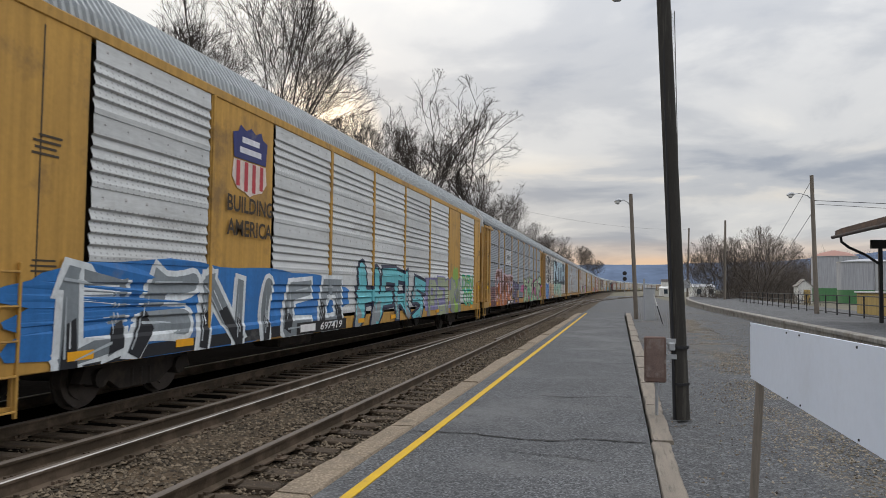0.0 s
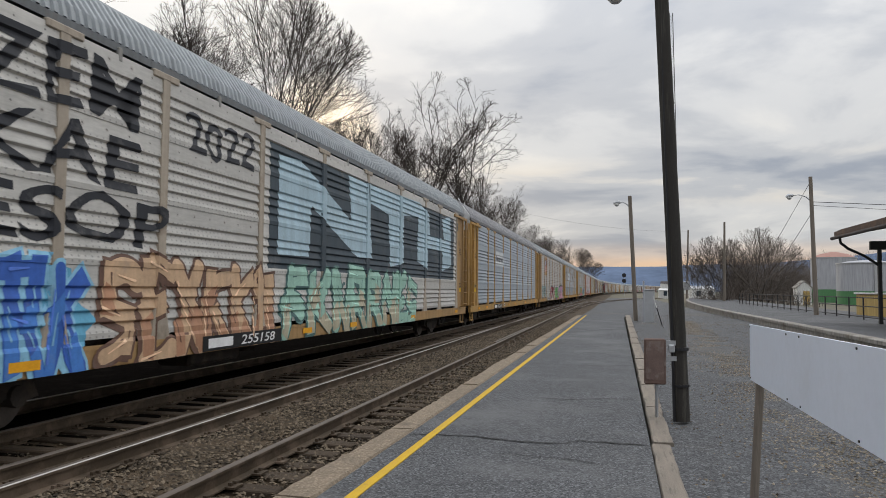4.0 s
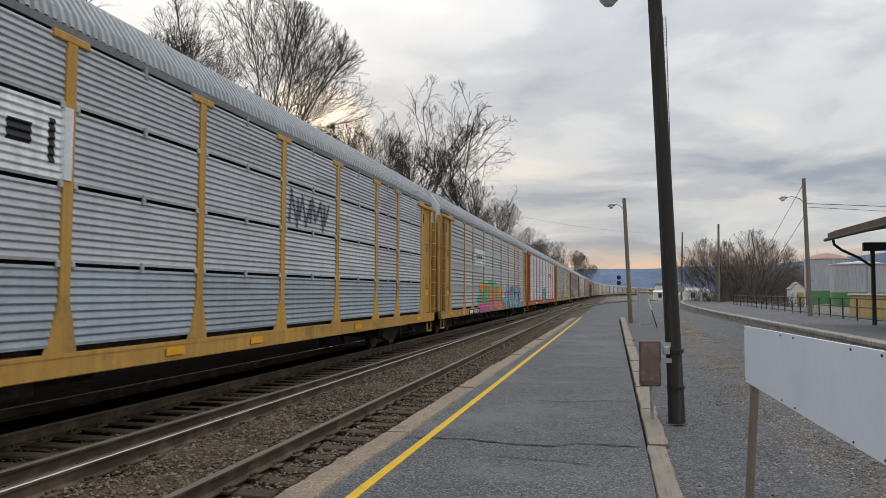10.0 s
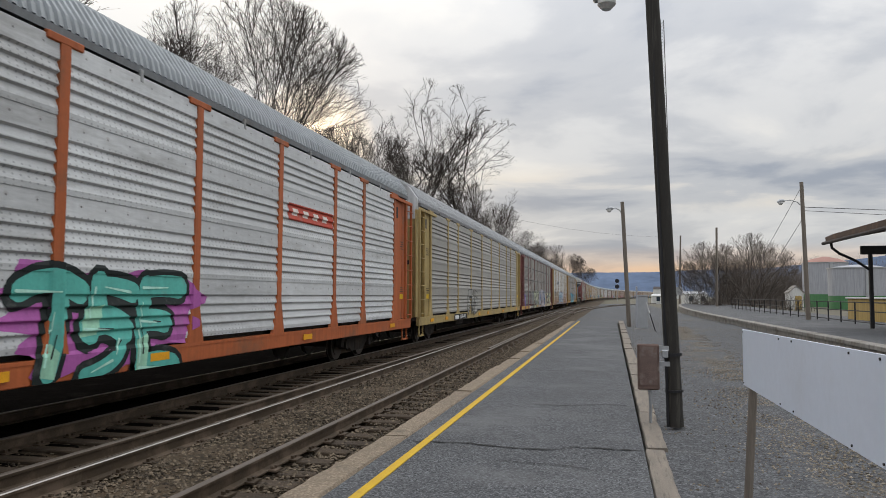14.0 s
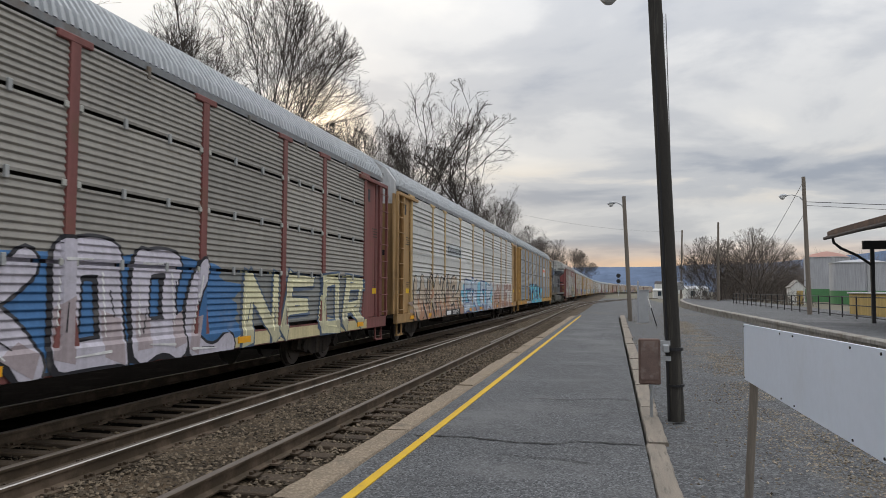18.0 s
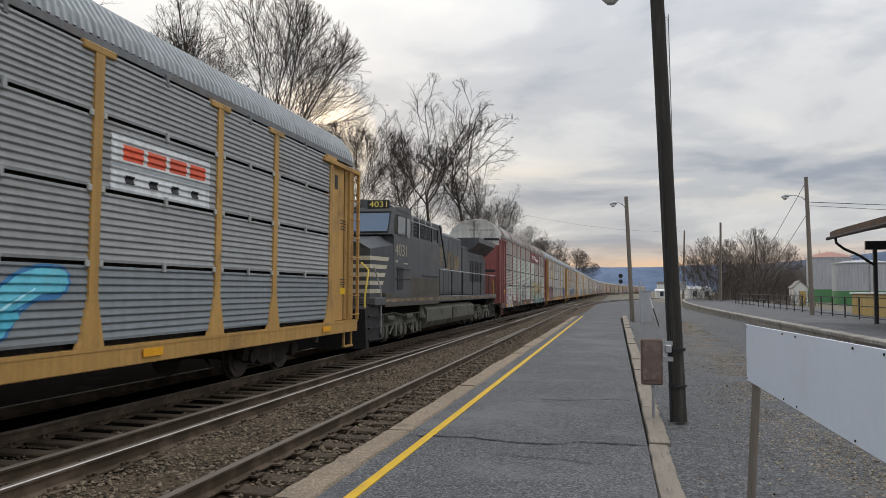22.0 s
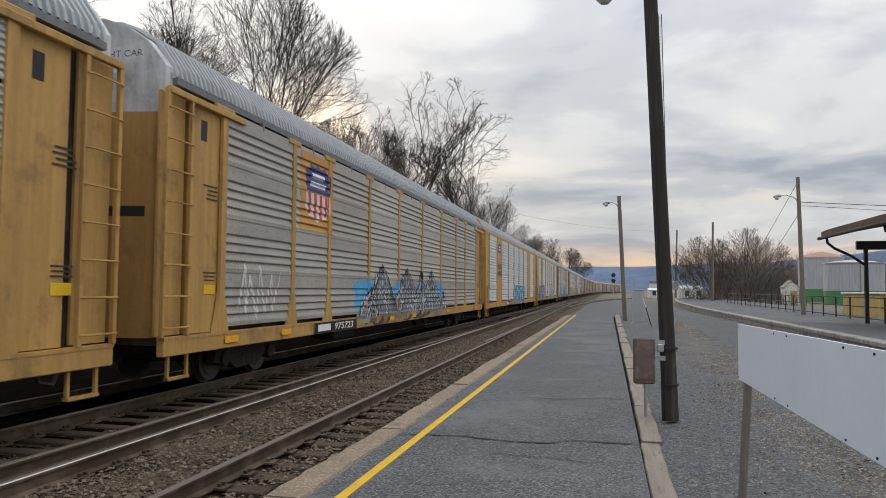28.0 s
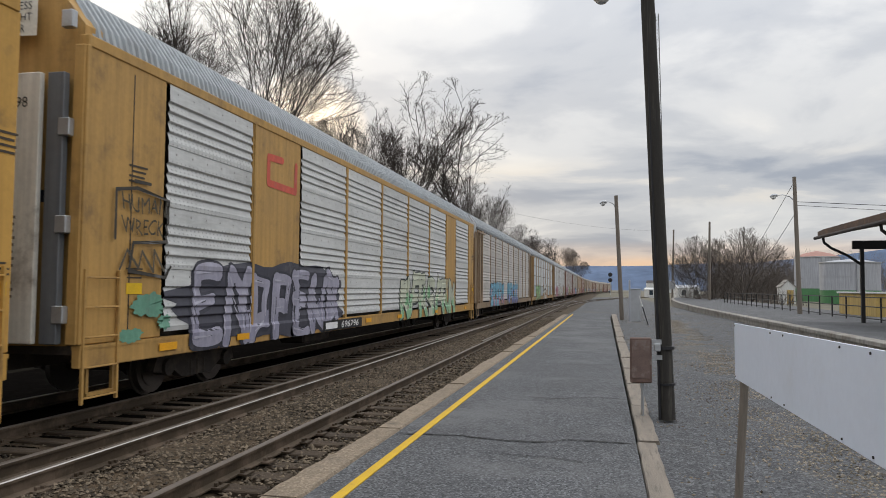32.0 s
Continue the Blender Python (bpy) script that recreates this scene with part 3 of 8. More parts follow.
stones("ballast_stones", "loose grey and tan ballast stones between the rails", 30000, between(-5.2, -3.7, -5, 48, lambda x, y: bed_z(x, y) + 0.012), (0.010, 0.034), M_STONE)
stones("ballast_stones", "loose brown ballast stones beside the rails", 17000, lambda r: (lambda y: (lambda x: (x, y, bed_z(x, y) + 0.010))(r.choice((r.uniform(-7.0, -5.2), r.uniform(-3.6, -2.7)))))(-5 + 53 * r.random() ** 1.7), (0.009, 0.032), M_STONE)
stones("ballast_stones", "rubble heaped over the tie ends beside the platform", 11000, lambda r: (lambda y: (r.uniform(near_rail(y) + 0.12, -2.66), y, -0.225 + 0.055 * min(max((y - 5) / 12, 0), 1) + r.uniform(0, 0.03)))(1 + 45 * r.random() ** 1.4), (0.010, 0.034), M_STONE)
stones("gravel_stones", "small loose stones lying on the grey gravel", 12000, between(0.62, 6.8, -5, 55, lambda x, y: gravel_z(x, y) + 0.005), (0.006, 0.020), M_STONE)
stones("gravel_stones", "band of coarser pale stones across the gravel", 16000, lambda r: (lambda y: (lambda x: (x, y, gravel_z(x, y) + 0.006))(1.75 + 0.038 * y + r.gauss(0.12, 0.34)))(-3 + 45 * r.random() ** 1.3), (0.007, 0.021), M_PALESTONE)

# platform
PZ = 0.10
s = Shape()
nx, ny = 8, 70
v, f = [], []
for j in range(ny + 1):
    for i in range(nx + 1):
        x, y = -2.28 + 2.60 * i / nx, -8 + 56.3 * j / ny
        v.append((x, y, PZ + 0.006 * noise.noise((x, y * 0.6, 0))))
for j in range(ny):
    for i in range(nx):
        k = j * (nx + 1) + i
        f.append((k, k + 1, k + nx + 2, k + nx + 1))
s.add(v, f)
s.box(-2.28, 0.32, -8, 48.3, -0.4, PZ - 0.012)
tagged(part("platform", s, M_ASPHALT, smooth=True), "worn grey asphalt station platform with cracks", "platform", kind="structure")
tagged(part("yellow_line", Shape().sweep([(-2.058, PZ), (-1.968, PZ), (-1.968, PZ + 0.009), (-2.058, PZ + 0.009)], -8, 48.2), M_YELLOW), "worn yellow safety line along the platform", "platform marking", kind="structure")


def crack(pts, width):
    """A crack as a thin dark seam that wanders across the asphalt."""
    s, r = Shape(), random.Random(int(pts[0][1] * 100))
    line = []
    for (x0, y0), (x1, y1) in zip(pts, pts[1:]):
        for k in range(8):
            u = k / 8
            line.append((x0 + (x1 - x0) * u, y0 + (y1 - y0) * u + r.uniform(-0.018, 0.018)))
    line.append(pts[-1])
    v = []
    for i, (x, y) in enumerate(line):
        w = width * r.uniform(0.45, 1.2) * min(1, 0.3 + min(i, len(line) - 1 - i) * 0.35)
        v += [(x, y - w, PZ + 0.0085), (x, y + w, PZ + 0.0085), (x, y, PZ + 0.0075)]
    f = []
    for i in range(len(line) - 1):
        a0 = i * 3
        f += [(a0, a0 + 2, a0 + 5, a0 + 3), (a0 + 2, a0 + 1, a0 + 4, a0 + 5)]
    s.add(v, f)
    return part("asphalt_crack", s, M_TAR, plat_marks)


M_TAR = material("crack_filler", (0.028, 0.027, 0.026), 0.9, var=0.2, bump=0.2)
plat_marks = tagged(new("platform_cracks"), "dark cracks across the asphalt", "platform", kind="structure")
crack([(-2.26, 7.95), (-1.6, 8.02), (-1.0, 7.86), (-0.55, 7.9), (-0.4, 8.1), (0.3, 8.05)], 0.022)
crack([(-1.2, 11.1), (-0.6, 11.05), (-0.1, 11.35), (0.32, 11.2)], 0.02)
crack([(-1.3, 7.25), (-0.5, 7.2), (-0.1, 7.05)], 0.010)
crack([(-1.9, 16.2), (-0.8, 16.1), (0.3, 16.4)], 0.014)
crack([(-1.9, 22.4), (-0.9, 22.1), (0.3, 22.3)], 0.016)
crack([(-1.9, 31.0), (-0.9, 31.3), (0.3, 31.2)], 0.02)
crack([(-1.4, 5.2), (-0.8, 5.4), (0.0, 5.3)], 0.008)

# ---- far side: second platform, hills, woods ----
RPZ = 0.45


def right_edge(y):
    return 6.78 + (0.0 if y < 45 else 0.00062 * (y - 45) ** 2)


s = Shape()
steps = [(-6 + 4 * k) for k in range(36)]
v, f = [], []
for y in steps:
    e = right_edge(y)
    v += [(e, y, -0.35), (e, y, RPZ - 0.12), (e - 0.05, y, RPZ - 0.12), (e - 0.05, y, RPZ - 0.02), (e - 0.03, y, RPZ), (e + 0.35, y, RPZ), (12.6 + 0.045 * y if y > 20 else 14, y, RPZ - 0.01), (12.6 + 0.045 * y if y > 20 else 14, y, -0.35)]
for k in range(len(steps) - 1):
    f += [(k * 8 + i, k * 8 + i + 1, k * 8 + i + 9, k * 8 + i + 8) for i in range(7)]
s.add(v, f)
for k in range(len(steps) - 1):
    for i in (5, 6):
        s.m[k * 7 + i] = 1
tagged(part("platform_far", s, [M_CONCRETE, M_ASPHALT]), "second station platform with a stained concrete edge", "platform", kind="structure")

def ridge(name, label, dist, heights, mat, x0, x1, seed):
    """A wooded ridge: a lumpy slope with an uneven crest."""
    v, f, n, m = [], [], 120, 6
    for i in range(n + 1):
        u = i / n
        x = x0 + (x1 - x0) * u
        k = u * (len(heights) - 1)
        a0 = min(int(k), len(heights) - 2)
        hh = heights[a0] + (heights[a0 + 1] - heights[a0]) * (k - a0)
        for j in range(m + 1):
            w = j / m
            v.append((x, dist + w * 500, hh * math.sin(w * math.pi / 2) * (1 + 0.05 * noise.noise((x * 0.004, j, seed))) + (3 * noise.noise((x * 0.03, j * 3, seed)) if j else -2)))
    for i in range(n):
        for j in range(m):
            a0 = i * (m + 1) + j
            f.append((a0, a0 + m + 1, a0 + m + 2, a0 + 1))
    return tagged(part(name, Shape().add(v, f), mat, smooth=True), label, "hill", kind="structure")


ridge("ridge", "long wooded ridge on the horizon, distance haze put into its blue colour", 2600, [30, 60, 92, 100, 112, 170, 200, 230, 250, 240], M_HILL, -1500, 3200, 1.0)

# ---- kerb pieces along the platform ----
def rough_beam(x0, x1, y0, y1, z0, z1, r, wear, cut=0.02):
    """A long block with worn, wandering edges."""
    n = max(6, int((y1 - y0) / 0.16))
    v, f = [], []
    for i in range(n + 1):
        y = y0 + (y1 - y0) * i / n
        e = [wear * (r.random() ** 2) * (2.2 if r.random() < 0.12 else 1) for _ in range(4)]
        v += [(x0 + e[0] * 0.4, y, z0), (x0 + e[0], y, z1 - cut - e[1]), (x0 + cut + e[0], y, z1 - e[1] * 0.3), (x1 - cut - e[2], y, z1 - e[3] * 0.3), (x1 - e[2], y, z1 - cut - e[3]), (x1 - e[2] * 0.4, y, z0)]
    for i in range(n):
        f += [(i * 6 + k, i * 6 + (k + 1) % 6, i * 6 + 6 + (k + 1) % 6, i * 6 + 6 + k) for k in range(6)]
    f += [tuple(range(6)), tuple(range(n * 6 + 5, n * 6 - 1, -1))]
    return Shape().add(v, f)


kerb = tagged(new("kerb"), "worn pale stone kerb along the platform edge", "kerb", kind="structure")
y, r = -7.9, random.Random(3)
while y < 48:
    ln = r.uniform(1.4, 2.6)
    x0 = -2.62 + r.uniform(-0.02, 0.02)
    part("kerb_stone", rough_beam(x0, -2.285, y, min(y + ln - 0.015, 48.3), -0.38, PZ + r.uniform(-0.005, 0.02), r, 0.022, 0.03), M_KERB, kerb)
    y += ln
edge = tagged(new("timber_edge"), "weathered split timber edging beside the asphalt", "edging", kind="structure")
y = -7.9
while y < 48:
    ln = r.uniform(2.2, 3.0)
    dx = r.uniform(-0.015, 0.02) + 0.0045 * y
    part("beam", rough_beam(0.325 + dx * 0.5, 0.53 + dx, y, y + ln - r.uniform(0.01, 0.06), -0.2, PZ + r.uniform(-0.02, 0.03), r, 0.015, 0.012), M_TIMBER, edge)
    y += ln


# ---- poles and lamps ----
def street_lamp(label, base, top, r0, r1, lamp, mat, arm_z):
    t = thing("street_lamp", label, "street lamp", base, group="lamp poles beside the tracks")
    d = Vector(top) - Vector(base)
    pts = [d * (k / 6) for k in range(7)]
    pole = part("pole", Shape().tube(pts, [r0 + (r1 - r0) * k / 6 for k in range(7)], 14), mat, t, smooth=True)
    lp = Vector(lamp) - Vector(base)
    st = d * (arm_z / d.z)
    a = [st, st.lerp(lp, 0.25) + Vector((0, 0, 0.22)), st.lerp(lp, 0.6) + Vector((0, 0, 0.26)), lp + Vector((0.10, 0, 0.12)), lp + Vector((0, 0, 0.08))]
    part("arm", Shape().tube(a, 0.025, 6), M_GALV, t, "thin curved steel arm", smooth=True)
    head = part("lamp_head", Shape().tube([lp + Vector((0.16, 0, 0.10)), lp + Vector((0.08, 0, 0.13)), lp + Vector((-0.1, 0, 0.12)), lp + Vector((-0.24, 0, 0.05))], [0.06, 0.10, 0.11, 0.05], 10), M_GALV, t, "grey cobra-head lamp housing", smooth=True)
    part("lens", Shape().tube([lp + Vector((-0.06, 0, 0.06)), lp + Vector((-0.06, 0, -0.03)), lp + Vector((-0.06, 0, -0.10))], [0.13, 0.125, 0.06], 12), M_LENS, head, "frosted glass lens", smooth=True)
    return t


main_pole = street_lamp("tall dark tarred wooden pole with a lamp arm", (0.79, 9.97, 0.05), (0.50, 9.97, 7.6), 0.10, 0.085, (0.04, 9.9, 5.66), M_POLE, 6.4)
part("conduit", Shape().tube([(-0.10, -0.06, 0.0), (-0.12, -0.07, 1.2), (-0.20, -0.07, 4.2), (-0.22, -0.07, 5.6)], 0.018, 6), M_BLACK, main_pole, "black cable conduit")
part("strap", Shape().tube([(-0.022, 0, 0.90), (-0.023, 0, 0.94)], 0.115, 14), M_BLACK, main_pole, "dark steel strap")
part("strap", Shape().tube([(-0.012, 0, 0.44), (-0.013, 0, 0.47)], 0.115, 14), M_BLACK, main_pole, "dark steel strap")
part("junction_box", Shape().box(-0.17, -0.09, -0.14, -0.07, 0.88, 0.98, 0.01), M_GALV, main_pole, "small grey junction box")
street_lamp("slender wooden lamp pole at the platform end", (0.94, 41.96, 0.0), (0.65, 41.96, 6.97), 0.12, 0.10, (0.0, 41.96, 6.5), M_POLE2, 6.2)
street_lamp("brown wooden lamp pole on the far platform", (10.67, 44.5, RPZ), (10.50, 44.5, 8.16), 0.13, 0.10, (9.45, 44.5, 7.0), M_POLE2, 6.3)

M_GRILLE = material("punched_brown_sheet", (0.15, 0.105, 0.09), 0.7, var=0.3, scale=5, fine=90, bump=0.8, dirt=(0.24, 0.20, 0.185), dirt_at=0.54, dirt_scale=6)
sb = thing("speaker_box", "brown rusty perforated metal box on a bracket by the pole", "equipment box", (0.455, 9.88, 0.52))
body = part("body", Shape().box(-0.135, 0.135, -0.05, 0.08, 0.0, 0.58, 0.015), M_BOX, sb)
part("grille", Shape().box(-0.11, 0.11, -0.056, -0.0502, 0.06, 0.55, 0.002), M_GRILLE, body, "punched brown grille")
for zz in (0.30, 0.50):
    part("bracket", Shape().box(0.135, 0.27, 0.0, 0.03, zz, zz + 0.06), M_GALV, sb, "grey steel bracket")
part("stem", Shape().tube([(0.02, 0.02, -0.5), (0.02, 0.02, 0.02)], 0.02, 8), M_GALV, sb, "thin steel stem")

# station sign seen from behind
sg = thing("sign_board", "blank white back of a long station sign on steel posts", "sign", (0.79, 4.84, 0.05))
board = part("board", Shape().box(-0.004, 0.004, -3.4, 0.0, 1.125, 1.465, 0.001), M_SIGN, sg)
board.matrix_basis = Matrix.Rotation(-0.0125, 4, "X")
for yy in (-0.02, -1.02, -1.28, -2.1, -2.4):
    for zz in (1.14, 1.45):
        part("bolt", Shape().tube([(-0.008, yy, zz), (0, yy, zz)], 0.005, 6), M_BLACK, board)
for yy in (-0.14, -3.1):
    part("post", Shape().tube([(-0.065, yy, -0.3), (0.045, yy, 1.44)], 0.025, 10), M_POLE2, sg, "weathered round post", smooth=True)


def plain_pole(label, base, top, r0, r1, mat=M_POLE2):
    t = thing("utility_pole", label, "utility pole", base, group="utility poles")
    d = Vector(top) - Vector(base)
    part("pole", Shape().tube([d * (k / 3) for k in range(4)], [r0 + (r1 - r0) * k / 3 for k in range(4)], 10), mat, t, smooth=True)
    return t


plain_pole("thin brown wooden pole behind the shrubs", (13.2, 100, -0.3), (13.34, 100, 10.6), 0.17, 0.13)
p4 = plain_pole("distant wooden pole with a transformer box", (11.2, 130, -0.3), (11.55, 130, 12.0), 0.17, 0.13)
part("transformer", Shape().box(-0.5, 0.5, -0.3, 0.3, 2.2, 3.6, 0.05), M_GALV, p4, "grey box at the pole's foot")
plain_pole("weathered pole standing among the trees beyond the train", (-30, 70, -0.3), (-30, 70, 16.5), 0.2, 0.14)

# lattice mast
tw = thing("radio_mast", "slim lattice radio mast rising behind the pole", "mast", (18.9, 250, -0.3))
lean = -1.6 / 92
legs = []
for k in range(3):
    a0 = k * 2.094
    ox, oy = 0.72 * math.cos(a0), 0.72 * math.sin(a0)
    legs.append((ox, oy))
    part("leg", Shape().tube([(ox, oy, 0), (ox + lean * 94, oy, 94)], 0.12, 5), M_POLE, tw)
s, z = Shape(), 0.0
while z < 93:
    for k in range(3):
        (x0, y0), (x1, y1) = legs[k], legs[(k + 1) % 3]
        s.tube([(x0 + lean * z, y0, z), (x1 + lean * (z + 1.1), y1, z + 1.1)], 0.05, 3, cap=False)
    z += 1.1
tagged(part("lattice", s, M_POLE, tw), kind="stuff")

# cabinet, bollard post and stake by the platform end
cb = thing("equipment_cabinet", "tall grey steel cabinet beyond the platform end", "cabinet", (1.62, 41.2, -0.02))
part("body", Shape().box(-0.28, 0.28, -0.25, 0.25, 0.0, 1.75, 0.03), M_GALV, cb)
part("roof", Shape().box(-0.31, 0.31, -0.28, 0.28, 1.75, 1.80, 0.01), M_GALV, cb)
st = thing("marker_post", "white plastic marker post", "post", (1.28, 39.5, -0.02))
part("post", Shape().box(-0.045, 0.045, -0.045, 0.045, 0, 2.25, 0.02), M_TANK, st)
part("foot", Shape().box(-0.12, 0.12, -0.12, 0.12, 0, 0.08, 0.02), M_CONCRETE, st)
sk = thing("leaning_stake", "dark stake leaning in the gravel", "stake", (2.05, 36.6, 0.0))
part("stake", Shape().tube([(0, 0, 0), (-0.26, 0.1, 0.9)], 0.025, 6), M_BLACK, sk)
part("tip", Shape().tube([(-0.26, 0.1, 0.9), (-0.42, 0.2, 1.45)], 0.02, 6), M_WHITE, sk, "white painted tip")

# signal far down the line
sn = thing("railway_signal", "distant black signal heads on a mast", "signal", (2.3, 300, -0.3))
part("mast", Shape().tube([(0, 0, 0), (0, 0, 7.2)], 0.12, 8), M_GALV, sn)
for dz in (4.6, 6.8):
    part("target", Shape().disc((0, -0.2, dz + 1.2), "y", 0.0, 0.85, 0.1, 16), M_BLACK, sn, "round black signal target")
    part("hood", Shape().tube([(0, -0.25, dz + 1.2), (0, -0.7, dz + 1.2)], 0.2, 10), M_BLACK, sn)

# ---- far platform: railing, canopy, shed, tanks ----
rl = thing("railing", "black steel railing along the far platform", "railing", (0, 0, RPZ))
def rail_x(y):
    return 10.2 + 0.026 * y
ys = [26 + 2.44 * k for k in range(24)]
for y in ys:
    part("post", Shape().box(rail_x(y) - 0.03, rail_x(y) + 0.03, y - 0.03, y + 0.03, -0.05, 1.05, 0.006), M_BLACK, rl)
for z in (1.02, 0.62, 0.12):
    part("rail_bar", Shape().tube([(rail_x(y), y, z) for y in ys], 0.025, 6), M_BLACK, rl)

cn = thing("platform_canopy", "dark station canopy on slim steel posts", "canopy", (10.3, 33, RPZ))
part("roof", Shape().add([(-1.55, -0.6, 3.55), (-1.55, -9, 3.55), (6, -9, 5.0), (6, -0.6, 5.0), (-1.55, -0.6, 3.80), (-1.55, -9, 3.80), (6, -9, 5.27), (6, -0.6, 5.27)], [(0, 1, 2, 3), (4, 7, 6, 5), (0, 4, 5, 1), (1, 5, 6, 2), (2, 6, 7, 3), (3, 7, 4, 0)]), M_RUST, cn)
part("roof", Shape().add([(-1.50, 0.6, 3.53), (-1.55, -0.6, 3.55), (6, -0.6, 5.0), (6, 0.6, 4.98), (-1.50, 0.6, 3.77), (-1.55, -0.6, 3.80), (6, -0.6, 5.27), (6, 0.6, 5.23)], [(0, 1, 2, 3), (4, 7, 6, 5), (0, 4, 5, 1), (1, 5, 6, 2), (2, 6, 7, 3), (3, 7, 4, 0)]), M_RUST, cn)
part("gutter", Shape().tube([(-1.60, 0.6, 3.50), (-1.60, -9, 3.50)], 0.07, 8), M_ROOFDK, cn, "rusty half-round gutter")
part("beam", Shape().box(-0.35, 5.0, -0.1, 0.1, 3.0, 3.35, 0.02), M_BLACK, cn)
for yy in (0, -6.5):
    part("post", Shape().box(-0.07, 0.07, yy - 0.07, yy + 0.07, -0.02, 3.34, 0.01), M_BLACK, cn)
    part("brace", Shape().tube([(0, yy, 2.35), (-0.55, yy, 2.75), (-1.15, yy, 3.05), (-1.42, yy, 3.28), (-1.45, yy, 3.5)], 0.055, 8), M_BLACK, cn, "curved black brace", smooth=True)

ob = thing("ochre_hut", "low ochre building behind the railing", "building", (13.4, 41, -0.34))
part("wall", Shape().box(0, 7, 0, 6, 0, 1.95, 0.02), M_OCHRE, ob)
part("roof", Shape().box(-0.1, 7.1, -0.1, 6.1, 1.95, 2.05, 0.02), M_WHITE, ob, "pale flat roof")
sh = thing("shed", "small white shed with a gabled roof", "shed", (29.4, 130, -0.34))
part("wall", Shape().box(-1.0, 1.15, 0, 3, 0, 2.7, 0.02), M_WHITE, sh)
part("gable", Shape().add([(-1.0, 0, 2.7), (1.15, 0, 2.7), (0.05, 0, 3.75), (-1.0, 3, 2.7), (1.15, 3, 2.7), (0.05, 3, 3.75)], [(0, 1, 2), (5, 4, 3), (0, 3, 4, 1), (1, 4, 5, 2), (2, 5, 3, 0)]), M_WHITE, sh)
part("door", Shape().box(-0.15, 0.85, -0.04, -0.002, 0, 2.2, 0.01), M_OCHRE, sh, "pale ochre door")
part("roof", Shape().add([(-1.15, -0.1, 2.62), (0.05, -0.1, 3.80), (1.30, -0.1, 2.62), (-1.15, 3.1, 2.62), (0.05, 3.1, 3.80), (1.30, 3.1, 2.62), (0.05, -0.1, 3.92), (0.05, 3.1, 3.92), (-1.2, -0.1, 2.74), (1.35, -0.1, 2.74), (-1.2, 3.1, 2.74), (1.35, 3.1, 2.74)], [(0, 1, 6, 8), (1, 2, 9, 6), (8, 6, 7, 10), (6, 9, 11, 7), (0, 3, 4, 1), (1, 4, 5, 2), (3, 10, 7, 4), (4, 7, 11, 5), (0, 8, 10, 3), (2, 5, 11, 9)]), M_CONCRETE, sh, "grey shingle roof")


def tank(label, c, rad, height, band, roof_mat, dome):
    t = thing("storage_tank", label, "storage tank", c, group="storage tanks")
    part("shell", Shape().tube([(0, 0, band), (0, 0, height)], rad, 40), M_TANK, t, smooth=True)
    part("lower_band", Shape().tube([(0, 0, 0), (0, 0, band - 0.01)], rad + 0.02, 40), M_GREEN, t, "green painted lower band", smooth=True)
    part("roof", Shape().tube([(0, 0, height + 0.01), (0, 0, height + dome * 0.6), (0, 0, height + dome)], [rad * 1.01, rad * 0.62, 0.3], 40), roof_mat, t, smooth=True)
    rim = part("rim", Shape().disc((0, 0, height), "z", rad, rad + 0.12, 0.15, 40), M_GALV, t)
    part("ladder", Shape().box(-0.3, 0.3, -rad - 0.25, -rad - 0.05, 0, height), M_GALV, t, "thin access ladder")
    for k in range(1, 4):
        part("seam", Shape().disc((0, 0, band + (height - band) * k / 4), "z", rad, rad + 0.025, 0.05, 40), M_TANK, t)
    return t


tank("white storage tank with a green base and faded red roof", (42.2, 162, -0.34), 4.2, 8.9, 2.6, M_REDROOF, 1.3)
tank("squat white storage tank with a green base", (39.0, 131, -0.34), 4.4, 6.7, 2.25, M_TANK, 0.6)


def house(label, x, y, w, d, hgt, wall, roof):
    t = thing("building", label, "building", (x, y, -0.34), group="distant buildings")
    part("wall", Shape().box(-w / 2, w / 2, 0, d, 0, hgt, 0.03), wall, t)
    part("roof", Shape().add([(-w / 2 - .2, -.2, hgt), (w / 2 + .2, -.2, hgt), (w / 2 + .2, d + .2, hgt), (-w / 2 - .2, d + .2, hgt), (-w / 2, d / 2, hgt + w * .14), (w / 2, d / 2, hgt + w * .14)], [(0, 1, 5, 4), (2, 3, 4, 5), (0, 4, 3), (1, 2, 5), (3, 2, 1, 0)]), roof, t)
    k = -w / 2 + 1.0
    while k < w / 2 - 1.2:
        wd = part("window", Shape().box(k, k + 0.9, -0.03, -0.002, hgt * 0.35, hgt * 0.35 + 1.2, 0.01), M_GLASS, t)
        part("window_sill", Shape().box(k - .08, k + .98, -0.08, -0.031, hgt * 0.35 - .1, hgt * 0.35 - 0.01), M_WHITE, wd)
        k += 2.6
    return t


house("white warehouse half hidden by bare shrubs", 18.8, 176, 5, 8, 2.6, M_WHITE, M_GALV)
house("small white building beside the line", 12.2, 200, 3.4, 6, 2.2, M_WHITE, M_WHITE)
house("white house in the distance", 28, 420, 10, 9, 6, M_WHITE, M_ROOFDK)
house("white house in the distance", 52, 640, 12, 9, 7, M_WHITE, M_ROOFDK)


